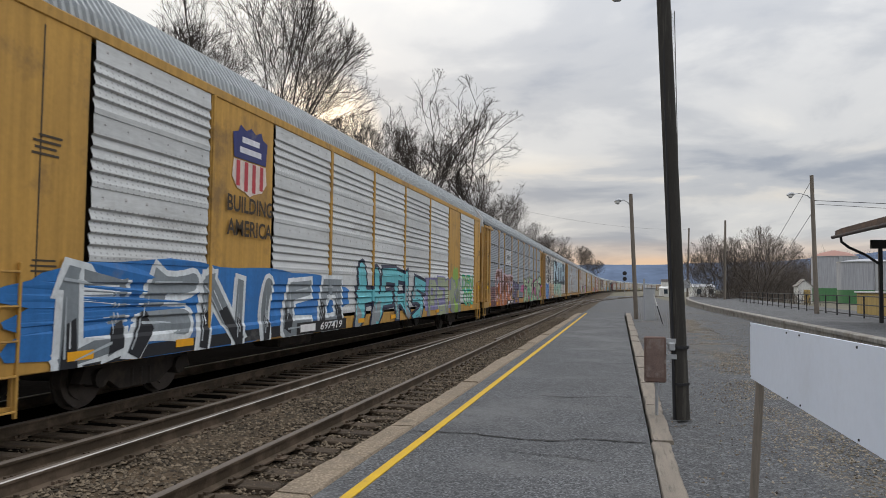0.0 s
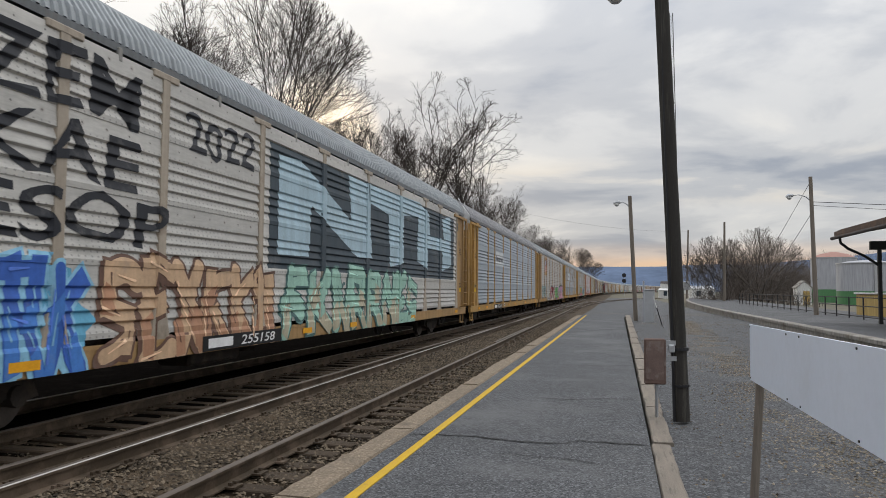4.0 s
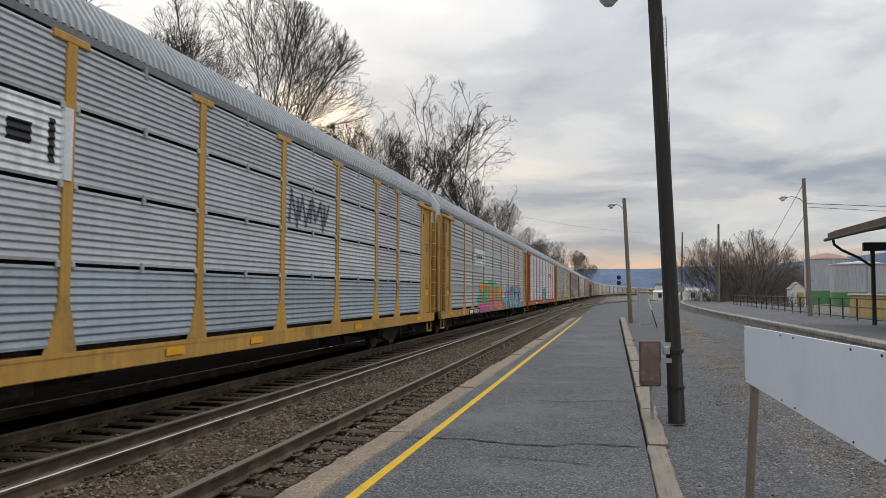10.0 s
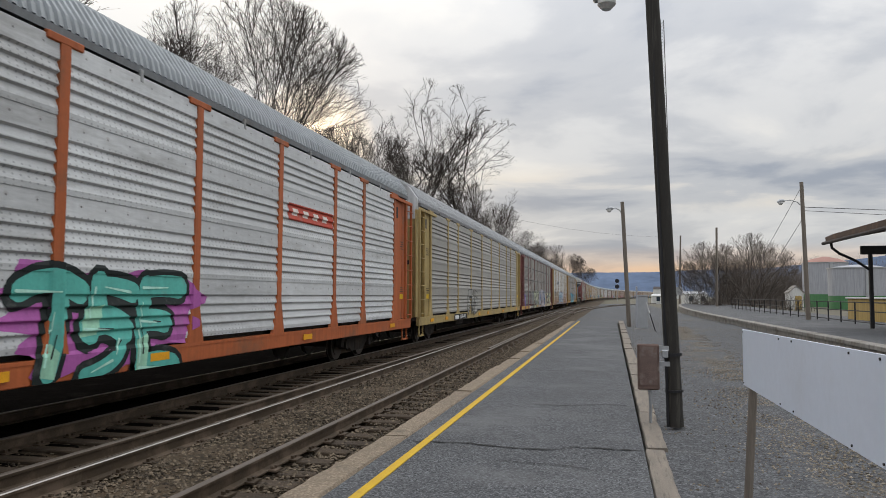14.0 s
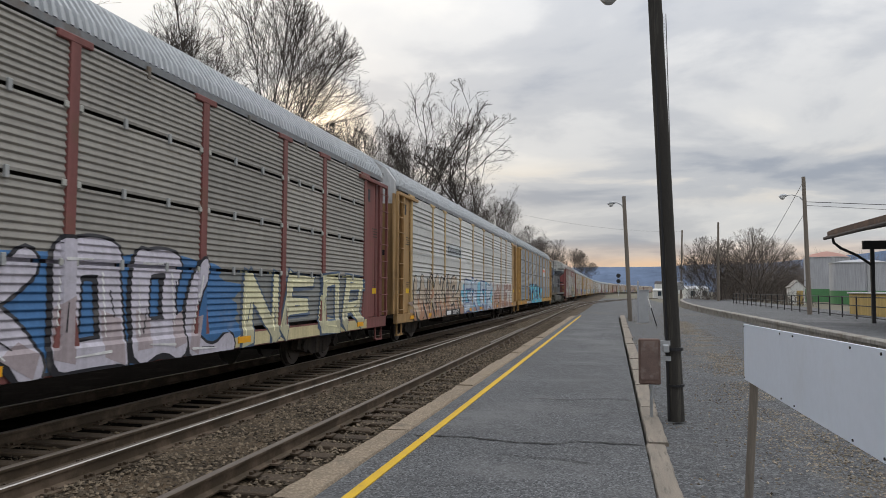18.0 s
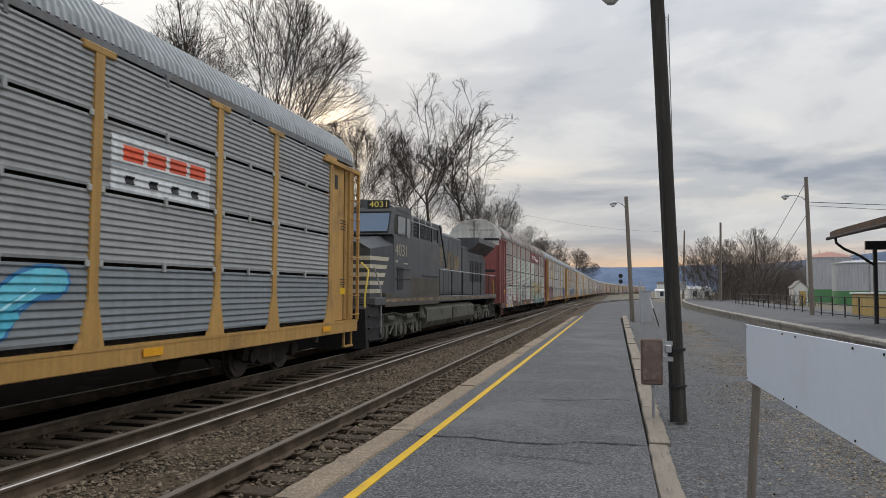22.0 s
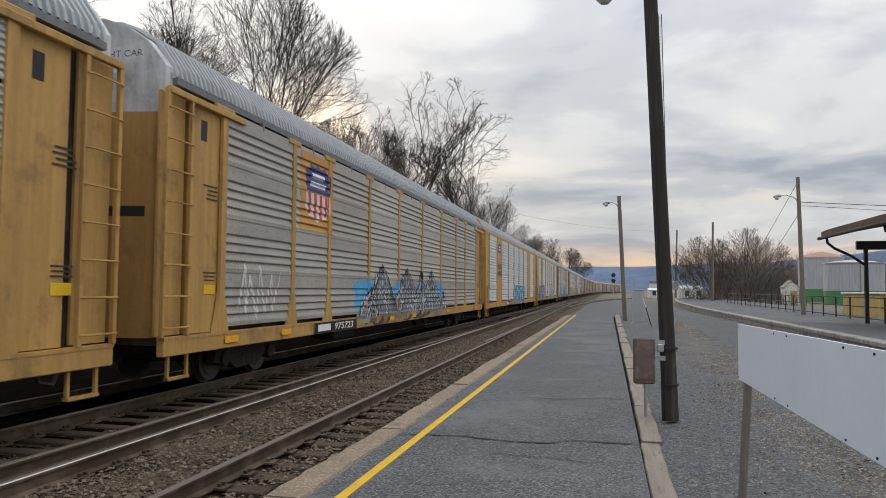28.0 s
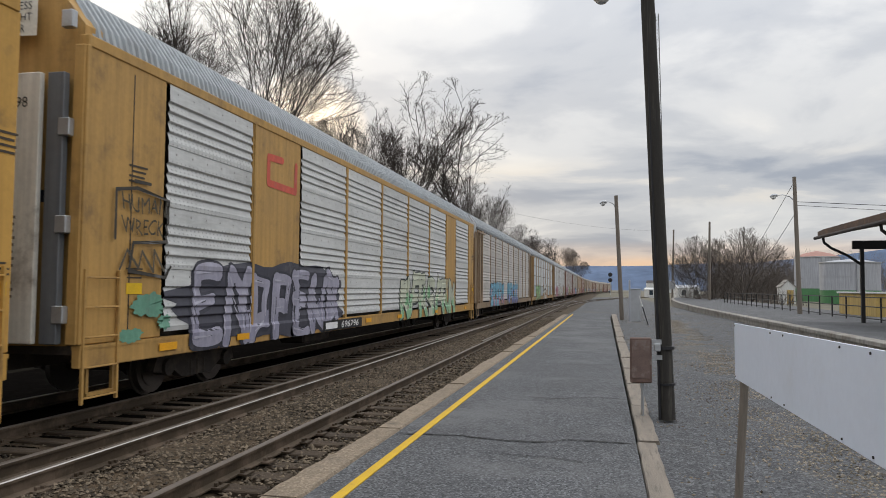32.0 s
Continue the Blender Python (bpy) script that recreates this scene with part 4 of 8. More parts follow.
# ---- trees ----
def bare_tree(seed, height, stem, tilt, counts, thick=1.0, wide=8.0, rise=0.10, crooked=1.0):
    """A leafless tree: a short trunk, spreading limbs, and branches on branches down to fine shoots that turn upwards."""
    r = random.Random(seed)
    trunk, crown = Shape(), Shape()
    golden = 2.399

    def grow(p, d, length, rad, level):
        if level > 0:
            # limbs and twigs reach as far as a domed crown
            axes = Vector((1 / wide, 1 / wide, 1 / (0.43 * height)))
            pe, de = (p - Vector((0, 0, 0.60 * height))) * axes, d * axes
            a, b, c = de.dot(de), pe.dot(de), pe.dot(pe) - 1.0
            if c > 0 and level > 1:
                return
            reach = (-b + math.sqrt(max(b * b - a * c, 0.0))) / a
            length = reach * r.uniform(0.88, 1.0) if level == 1 else min(length, reach * r.uniform(0.80, 1.02))
            if length < 0.12:
                return
        n = (5, 9, 6, 4, 3, 2)[level]
        pts, rads, q, way = [p], [rad], p.copy(), d.copy()
        for k in range(n):
            wob = (0.05, 0.12, 0.15, 0.17, 0.20, 0.22)[level] * crooked
            way = (way + Vector((r.gauss(0, wob), r.gauss(0, wob), r.gauss(0, wob * 0.7) + rise * (0.3 if level < 2 else 1.0)))).normalized()
            q = q + way * (length / n)
            pts.append(q.copy())
            rads.append(max(rad * (1 - 0.80 * ((k + 1) / n) ** 0.9), (0.06, 0.045, 0.024, 0.014, 0.0095, 0.0065)[level] * thick))
        sides = 9 if rad > 0.2 else 6 if rad > 0.07 else 4 if rad > 0.03 else 3
        (trunk if level < 2 else crown).tube(pts, rads, sides, cap=False)
        if level == 5:
            return
        kids = counts[level] if level < len(counts) else 0
        spin = r.uniform(0, 6.28)
        for k in range(kids):
            if level == 0:
                u, tl = r.uniform(0.80, 1.0), r.uniform(*tilt)
                if k == 0:
                    u, tl = 1.0, tilt[0] * 0.5
                ln = height * (1 - stem) * r.uniform(0.82, 1.02) * (1 - 0.18 * tl)
            else:
                u = (0.16, 0.22, 0.15, 0.12, 0.1)[level - 1] + (1 - 0.2) * (k + r.random() * 0.9) / kids
                u = min(u, 1.0)
                tl = r.uniform(0.38, 0.82) * (1.12 - 0.35 * u)
                ln = length * (0.62, 0.56, 0.66, 0.80)[min(level - 1, 3)] * (1.12 - 0.60 * u) * r.uniform(0.7, 1.25)
            f = u * n
            i = min(int(f), n - 1)
            at = pts[i].lerp(pts[i + 1], f - i)
            ax = (pts[i + 1] - pts[i]).normalized()
            sd = ax.orthogonal().normalized()
            a0 = spin + golden * k + r.uniform(-0.4, 0.4)
            out = (sd * math.cos(a0) + ax.cross(sd) * math.sin(a0)).normalized()
            dd = (ax * math.cos(tl) + out * math.sin(tl)).normalized()
            here = rads[i] + (rads[i + 1] - rads[i]) * (f - i)
            grow(at, dd, ln, min(here * (0.80 if level == 0 else 0.66), rad * (0.74, 0.46, 0.5, 0.55, 0.6)[level]), level + 1)

    grow(Vector((0, 0, -0.3)), Vector((r.uniform(-0.05, 0.05), r.uniform(-0.05, 0.05), 1)).normalized(), height * stem + 0.3, height * 0.0155 * thick, 0)
    return trunk.mesh("trunk"), crown.mesh("crown")


TREES = {}


def tree(kind, x, y, scale, turn, label, group="bare trees beyond the tracks"):
    if kind not in TREES:
        args = {"broad": (11, 22.0, 0.46, (0.15, 1.20), (11, 9, 7, 4, 2), 1.0, 8.0, 0.04, 0.8), "tall": (23, 22.0, 0.42, (0.15, 0.80), (7, 9, 6, 4, 2), 1.0, 5.6, 0.06), "open": (5, 22.0, 0.50, (0.25, 0.85), (5, 7, 5, 4, 2), 1.1, 5.8, 0.02, 1.25), "spread": (8, 21.0, 0.50, (0.35, 1.0), (5, 7, 5, 4, 2), 1.1, 6.2, 0.02, 1.25), "shrub": (31, 8.0, 0.05, (0.15, 0.9), (12, 10, 7, 4), 0.55, 4.2, 0.04)}[kind]
        tr, cr = bare_tree(*args)
        t = thing("bare_tree" if kind != "shrub" else "bare_shrub", label, "tree" if kind != "shrub" else "shrub", group=group)
        part("trunk", tr, M_BARK, t)
        part("crown", cr, M_TWIG if kind != "shrub" else M_BRUSH, t)
        TREES[kind] = t
    else:
        t = copy_thing(TREES[kind], Matrix())
        tagged(t, label, group=group)
    t.matrix_basis = Matrix.Translation((x, y, -0.3)) @ Matrix.Rotation(turn, 4, "Z") @ Matrix.Diagonal((scale, scale, scale * 1.0, 1))
    return t


for kind, x, y, sc, turn in [("broad", -25.4, 51, 1.09, 0.3), ("tall", -28.6, 46, 1.02, 2.0), ("broad", -31.5, 50, 0.98, 4.0), ("spread", -25.0, 84, 1.20, 0.6), ("open", -21.8, 86, 1.26, 0.2), ("open", -17.2, 88, 1.25, 5.2), ("spread", -15.6, 93, 1.02, 2.6), ("broad", -28.8, 80, 0.98, 5.1), ("tall", -24, 88, 1.0, 0.9), ("broad", -18.7, 120, 0.78, 2.2), ("tall", -22, 112, 0.9, 5.0), ("tall", -31, 66, 0.95, 3.3), ("broad", -28, 62, 0.80, 2.4),
                            ("broad", -33, 27, 0.95, 1.0), ("tall", -28, 30, 0.95, 3.0), ("open", -33, 36, 0.95, 0.2), ("tall", -27, 22, 0.8, 5.0), ("tall", -19.6, 185, 0.84, 1.1), ("broad", -18.4, 200, 0.74, 3.6), ("tall", -15.4, 215, 0.77, 2.6), ("broad", -12.6, 250, 0.72, 0.4), ("tall", -21, 150, 0.70, 0.9), ("broad", -22, 170, 0.66, 4.4), ("tall", -11, 270, 0.66, 2.0), ("broad", -9, 300, 0.60, 1.5)]:
    tree(kind, x, y, sc, turn, "tall leafless tree with a fine web of twigs" if kind == "tall" else "broad leafless tree with many upswept limbs" if kind == "broad" else "open leafless tree with crooked limbs")
for x, y, sc, turn in [(13.6, 112, 1.22, 0.0), (15.0, 110, 1.15, 2.0), (19.0, 108, 1.32, 1.0), (20.6, 112, 1.22, 4.0), (12.6, 124, 0.9, 5.0), (17.6, 118, 0.8, 2.6)]:
    tree("shrub", x, y, sc, turn, "large bare brown shrub behind the far platform", "shrubs behind the far platform")


def brush(name, label, count, place, length):
    """A thicket of thin upright stems."""
    s, r = Shape(), random.Random(count)
    for _ in range(count):
        p = Vector(place(r))
        ln = r.uniform(*length)
        d = Vector((r.uniform(-0.45, 0.45), r.uniform(-0.45, 0.45), 1)).normalized()
        m = p + d * ln * 0.5
        q = m + (d + Vector((r.uniform(-.4, .4), r.uniform(-.4, .4), 0))).normalized() * ln * 0.5
        s.tube([p, m, q], [0.035, 0.022, 0.008], 3, cap=False)
        for _k in range(3):
            b = p.lerp(q, r.uniform(0.3, 0.9))
            s.tube([b, b + Vector((r.uniform(-.6, .6), r.uniform(-.6, .6), r.uniform(.1, .8))) * ln * 0.3], [0.016, 0.006], 3, cap=False)
    me = bpy.data.meshes.new(name)
    me.from_pydata(s.v, [], s.f)
    return tagged(part(name, me, M_BRUSH), label, "brush", kind="stuff")


brush("trackside_brush", "tangle of bare brush beyond the main track", 3200, lambda r: (r.uniform(-24, -14), 12 + 260 * r.random() ** 1.4, -0.3), (1.5, 4.5))
brush("far_brush", "bare brush behind the second platform", 600, lambda r: (r.uniform(12.2, 27), r.uniform(106, 135), -0.3), (0.8, 2.8))
brush("distant_woods", "brown thicket of bare trees behind the tanks", 1500, lambda r: (r.uniform(24, 40), r.uniform(172, 190), -0.3), (4, 8.5))
brush("distant_woods", "strip of bare woods below the ridge", 2600, lambda r: (r.uniform(34, 75), r.uniform(190, 260), -0.3), (7, 13))


def wire(points, label):
    """A slack overhead wire between two points."""
    t = thing("overhead_wire", label, "wire", points[0])
    a0, b0 = Vector(points[0]), Vector(points[1])
    n = 12
    pts = [(b0 - a0) * (k / n) - Vector((0, 0, points[2] * 4 * (k / n) * (1 - k / n))) for k in range(n + 1)]
    part("wire", Shape().tube(pts, points[3], 4), M_BLACK, t)


wire(((10.52, 44.5, 6.75), (60, 46, 8.2), 1.2, 0.02), "thin black overhead wire from the pole")
wire(((10.52, 44.5, 6.55), (60, 46, 7.6), 1.3, 0.015), "thin black overhead wire from the pole")
wire(((10.50, 44.5, 7.9), (11.8, 75, 1.6), 0.1, 0.014), "taut guy wire of the pole")
wire(((10.52, 44.5, 6.1), (12.0, 70, 1.4), 0.1, 0.014), "taut guy wire of the pole")
wire(((-30, 70, 15.5), (11.5, 130, 11.8), 2.2, 0.011), "thin wire high over the tracks")

# ---- the train ----
CAR = 28.655          # length over couplers
HALF = 1.58           # half the body width
DROP = 1.47           # roof springs here
Z0, Z1, ZS, ZE = 0.70, 0.97, 1.06, 4.70


def fold_line(slots):
    """Heights and depths of the folds up a car's side. Plain sides: four lapped sheets, each with four grooves below a flat bolted band.
    Slotted sides: evenly ribbed sheets with open slots between them."""
    line = []
    if slots:
        edges = [ZS, *slots, ZE]
        for k, (a0, a1) in enumerate(zip(edges, edges[1:])):
            lo, hi = a0 + (0.024 if k else 0), a1 - (0.024 if k < len(slots) else 0)
            pitch = (hi - lo - 0.06) / 9
            line.append((0.0, lo))
            for m in range(9):
                z = lo + 0.03 + pitch * m
                line += [(0.006, z + 0.08 * pitch), (-0.014, z + 0.66 * pitch), (-0.014, z + 0.74 * pitch), (0.006, z + 0.97 * pitch)]
            line.append((0.0, hi))
            if k < len(slots):
                line += [(-0.10, hi + 0.002), (-0.10, hi + 0.046)]
        return line
    h = (ZE - ZS) / 4
    for k in range(4):
        b = ZS + h * k
        line.append((0.012, b + 0.001))
        for m in range(4):
            # each fold leans back as it rises and juts out again at its top
            z = b + 0.060 + 0.150 * m
            line += [(0.014, z + 0.012), (-0.020, z + 0.112), (-0.020, z + 0.124), (0.014, z + 0.150)]
        line.append((0.0, b + h - 0.001))
    return line


def corrugated(y0, y1, z0, z1, slots):
    """A folded side sheet between two heights."""
    prof = [(x, z) for x, z in fold_line(slots) if z0 - 0.004 <= z <= z1 + 0.004 and x > -0.09]
    n = len(prof)
    return Shape().add([(x, y0, z) for x, z in prof] + [(x, y1, z) for x, z in prof], [(i, n + i, n + i + 1, i + 1) for i in range(n - 1)])


def car_roof(y0, y1, pitch=0.14):
    """The arched roof of folded sheets, ribs running across."""
    arc = [(DROP + 0.02, 4.84), (DROP - 0.02, 5.02), (DROP - 0.28, 5.40), (DROP - 0.62, 5.62), (0.55, 5.74), (0.0, 5.78)]
    arc = arc + [(-x, z) for x, z in arc[-2::-1]]
    n, v, f, rows = len(arc), [], [], 0
    y = y0
    while y < y1 - 0.01:
        for dy, up in ((0.0, 0.0), (0.38, 0.0), (0.50, 0.055), (0.88, 0.055)):
            yy = min(y + dy * pitch, y1)
            for x, z in arc:
                k = up
                v.append((x * (1 + k * 0.35), yy, z + k * 0.8))
            rows += 1
        y += pitch
    for j in range(rows - 1):
        f += [(j * n + i, j * n + i + 1, j * n + n + i + 1, j * n + n + i) for i in range(n - 1)]
    return Shape().add(v, f).mesh("roof")


def end_wall(name):
    """The radial end doors with their rounded shoulder, as one thick plate."""
    arc = [(-DROP, Z1), (DROP, Z1), (DROP, 4.5), (DROP, 5.0), (DROP - 0.28, 5.38), (DROP - 0.62, 5.60), (0.5, 5.72), (-0.5, 5.72), (-DROP + 0.62, 5.60), (-DROP + 0.28, 5.38), (-DROP, 5.0), (-DROP, 4.5)]
    return arc


def make_shared():
    """Meshes that all cars share."""
    k = {}
    k["roof"] = car_roof(-CAR / 2 + 0.75, CAR / 2 - 0.75)
    k["bare_roof"] = car_roof(-CAR / 2 + 0.75, CAR / 2 - 0.75)
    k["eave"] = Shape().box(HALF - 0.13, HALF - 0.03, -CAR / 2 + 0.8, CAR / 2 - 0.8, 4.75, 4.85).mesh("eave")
    k["smooth_eave"] = Shape().box(HALF - 0.13, HALF + 0.012, -CAR / 2 + 0.55, CAR / 2 - 0.55, 4.70, 4.85, 0.012).mesh("eave")
    k["sill"] = Shape().box(HALF - 0.10, HALF + 0.02, -CAR / 2 + 0.55, CAR / 2 - 0.55, Z0, Z1, 0.012).box(HALF - 0.10, HALF + 0.028, -CAR / 2 + 0.55, CAR / 2 - 0.55, Z1 - 0.035, Z1 + 0.012).mesh("sill")
    k["far_side"] = Shape().box(-HALF, -HALF + 0.06, -CAR / 2 + 0.7, CAR / 2 - 0.7, Z0, 4.85).mesh("far_side")
    k["deck"] = Shape().box(-HALF + 0.05, HALF - 0.12, -CAR / 2 + 0.6, CAR / 2 - 0.6, 0.86, 0.98).box(-0.35, 0.35, -CAR / 2 + 0.2, CAR / 2 - 0.2, 0.62, 0.9).mesh("deck")
    k["inner"] = Shape().box(HALF - 0.20, HALF - 0.16, -CAR / 2 + 0.9, CAR / 2 - 0.9, 0.98, 4.7).mesh("inner")
    arc = end_wall("end")
    lowf = [p for p in arc if p[1] < 4.45]
    for sgn, nm in ((-1, "end_near"), (1, "end_far")):
        y0 = sgn * (CAR / 2 - 0.62)
        y1 = sgn * (CAR / 2 - 0.72)
        # bowed doors, a seam down the middle
        s = Shape()
        for xs in ((-DROP, -0.02), (0.02, DROP)):
            n, v, f = 7, [], []
            for i in range(n):
                x = xs[0] + (xs[1] - xs[0]) * i / (n - 1)
                bow = 0.16 * (1 - (x / DROP) ** 2)
                for z in (Z1, 4.30):
                    v.append((x, y0 + sgn * bow, z))
            f = [(2 * i, 2 * i + 2, 2 * i + 3, 2 * i + 1) for i in range(n - 1)]
            s.add(v, f)
        k[nm] = s.mesh("end_door")
        s = Shape()
        top = [(-DROP, 4.305), (DROP, 4.305)] + arc[3:11]
        n = len(top)
        s.add([(x, y0 + sgn * 0.16 * (1 - (x / DROP) ** 2), z) for x, z in top] + [(x, y1 + sgn * -0.3, z) for x, z in top], [tuple(range(n)), tuple(range(2 * n - 1, n - 1, -1))] + [(i, (i + 1) % n, n + (i + 1) % n, n + i) for i in range(n)])
        k[nm + "_hood"] = s.mesh("end_hood")
    # truck: side frames, bolster, springs; wheels are parts of their own
    s = Shape()
    for x in (-1.0, 1.0):
        s.slab([(-1.25, 0.40), (-1.15, 0.62), (-0.55, 0.70), (0.55, 0.70), (1.15, 0.62), (1.25, 0.40), (1.0, 0.36), (0.75, 0.42), (0.45, 0.24), (-0.45, 0.24), (-0.75, 0.42), (-1.0, 0.36)], x - 0.07, x + 0.07)
        for yy in (-0.9, 0.9):
            s.tube([(x - 0.1, yy, 0.44), (x + 0.13 * (1 if x > 0 else -1), yy, 0.44)], 0.13, 10)
        for yy in (-0.2, 0, 0.2):
            s.tube([(x, yy, 0.25), (x, yy, 0.5)], 0.085, 8)
    s.box(-1.05, 1.05, -0.2, 0.2, 0.40, 0.62, 0.03)
    k["truck"] = s.mesh("truck_frame")
    s = Shape()
    for x in (-0.76, 0.76):
        s.disc((x, 0, 0), "x", 0.0, 0.40, 0.12, 22)
        s.disc((x * 0.93, 0, 0), "x", 0.34, 0.44, 0.03, 22)
        s.disc((x + (0.07 if x > 0 else -0.07), 0, 0), "x", 0.10, 0.30, 0.02, 14)
    s.tube([(-0.76, 0, 0), (0.76, 0, 0)], 0.08, 8)
    k["wheelset"] = s.mesh("wheelset")
    s = Shape()
    s.box(-0.14, 0.14, -0.25, 0.62, 0.66, 0.90, 0.03).box(-0.19, 0.19, 0.45, 0.70, 0.64, 0.93, 0.05)
    s.tube([(0.35, 0.0, 0.75), (0.42, 0.15, 0.42), (0.38, 0.45, 0.36), (0.30, 0.65, 0.55)], 0.03, 6)
    k["coupler"] = s.mesh("coupler")
    # ladder bay at the corner
    s = Shape()
    s.box(HALF - 0.02, HALF + 0.05, -0.035, 0.035, 0.98, 4.62, 0.008).box(HALF - 0.02, HALF + 0.05, 0.60, 0.67, 0.98, 4.62, 0.008)
    s.box(HALF - 0.14, HALF - 0.10, 0.0, 0.64, 1.0, 4.60)
    k["ladder"] = s.mesh("ladder")
    k["rung"] = Shape().tube([(HALF + 0.06, -0.02, 0), (HALF + 0.09, 0.05, 0), (HALF + 0.09, 0.58, 0), (HALF + 0.06, 0.65, 0)], 0.014, 5).mesh("rung")
    # post, widening to a foot on the sill
    s = Shape()
    s.add([(HALF - 0.03, -0.092, 1.62), (HALF - 0.03, 0.092, 1.62), (HALF + 0.022, 0.082, 1.62), (HALF + 0.022, -0.082, 1.62), (HALF - 0.03, -0.092, 4.66), (HALF - 0.03, 0.092, 4.66), (HALF + 0.022, 0.082, 4.66), (HALF + 0.022, -0.082, 4.66),
           (HALF - 0.03, -0.27, 0.97), (HALF - 0.03, 0.27, 0.97), (HALF + 0.028, 0.22, 0.97), (HALF + 0.028, -0.22, 0.97), (HALF - 0.03, -0.21, 1.15), (HALF - 0.03, 0.21, 1.15), (HALF + 0.027, 0.18, 1.15), (HALF + 0.027, -0.18, 1.15)],
          [(0, 4, 7, 3), (1, 2, 6, 5), (3, 7, 6, 2), (8, 12, 15, 11), (9, 10, 14, 13), (11, 15, 14, 10), (12, 0, 3, 15), (13, 14, 2, 1), (15, 3, 2, 14), (8, 11, 10, 9)])
    s.box(HALF - 0.05, HALF + 0.027, -0.30, 0.30, 4.64, 4.74, 0.012)
    k["post"] = s.mesh("post")
    s = Shape()
    s.add([(HALF - 0.03, -0.06, 0.98), (HALF - 0.03, 0.06, 0.98), (HALF + 0.03, 0.05, 0.98), (HALF + 0.03, -0.05, 0.98), (HALF - 0.03, -0.06, 4.7), (HALF - 0.03, 0.06, 4.7), (HALF + 0.03, 0.05, 4.7), (HALF + 0.03, -0.05, 4.7)], [(0, 4, 7, 3), (1, 2, 6, 5), (3, 7, 6, 2), (0, 1, 5, 4), (4, 5, 6, 7), (0, 3, 2, 1)])
    k["slim_post"] = s.mesh("post")
    k["short_ladder"] = Shape().box(HALF + 0.005, HALF + 0.05, -0.03, 0.01, 0.26, 1.92, 0.006).box(HALF + 0.005, HALF + 0.05, 0.62, 0.66, 0.26, 1.92, 0.006).mesh("ladder")
    k["hanger"] = Shape().box(HALF - 0.10, HALF + 0.006, -0.035, 0.035, 4.62, 4.80, 0.008).mesh("hanger")
    k["track_bar"] = Shape().box(HALF - 0.02, HALF + 0.06, 0.0, 2.3, 4.56, 4.66, 0.01).mesh("door_rail")
    k["step"] = Shape().box(HALF - 0.08, HALF - 0.04, 0.0, 0.05, 0.36, 0.75).box(HALF - 0.08, HALF - 0.04, 0.50, 0.55, 0.36, 0.75).box(HALF - 0.10, HALF - 0.02, 0.0, 0.55, 0.34, 0.38).mesh("step")
    k["brake"] = Shape().box(0.6, 1.2, -1.0, 0.6, 0.45, 0.8, 0.04).tube([(0.4, 1.2, 0.6), (0.4, 2.4, 0.6)], 0.18, 10).mesh("brake_gear")
    return k


KIT = make_shared()
POSTS = [2.17, 4.98, 6.95, 9.87, 12.75, 15.67, 18.58, 21.48, 23.52, 26.30]
WHEELS = []           # (wheelset, car)
SIDES = {}            # car: folds of its side, posts, ends of the sheets, plain bays
CARS = []             # (thing, distance of its middle along the train)
PANELS = {}


def panel_mesh(width, z0, z1, slots):
    key = (round(width, 2), round(z0, 3), round(z1, 3), bool(slots))
    if key not in PANELS:
        me = corrugated(-width / 2, width / 2, z0, z1, slots).mesh("side_panel")
        me.materials.append(M_SHEET2 if slots else M_SHEET)
        PANELS[key] = me
    return PANELS[key]


def jitter(c, r, k):
    f = 1 + r.uniform(-k, k)
    return tuple(min(1, x * f) for x in c)


def hsl(parent, name, me, mat, colour, label="", at=None):
    return part(name, me, mat, parent, label, at, colour)


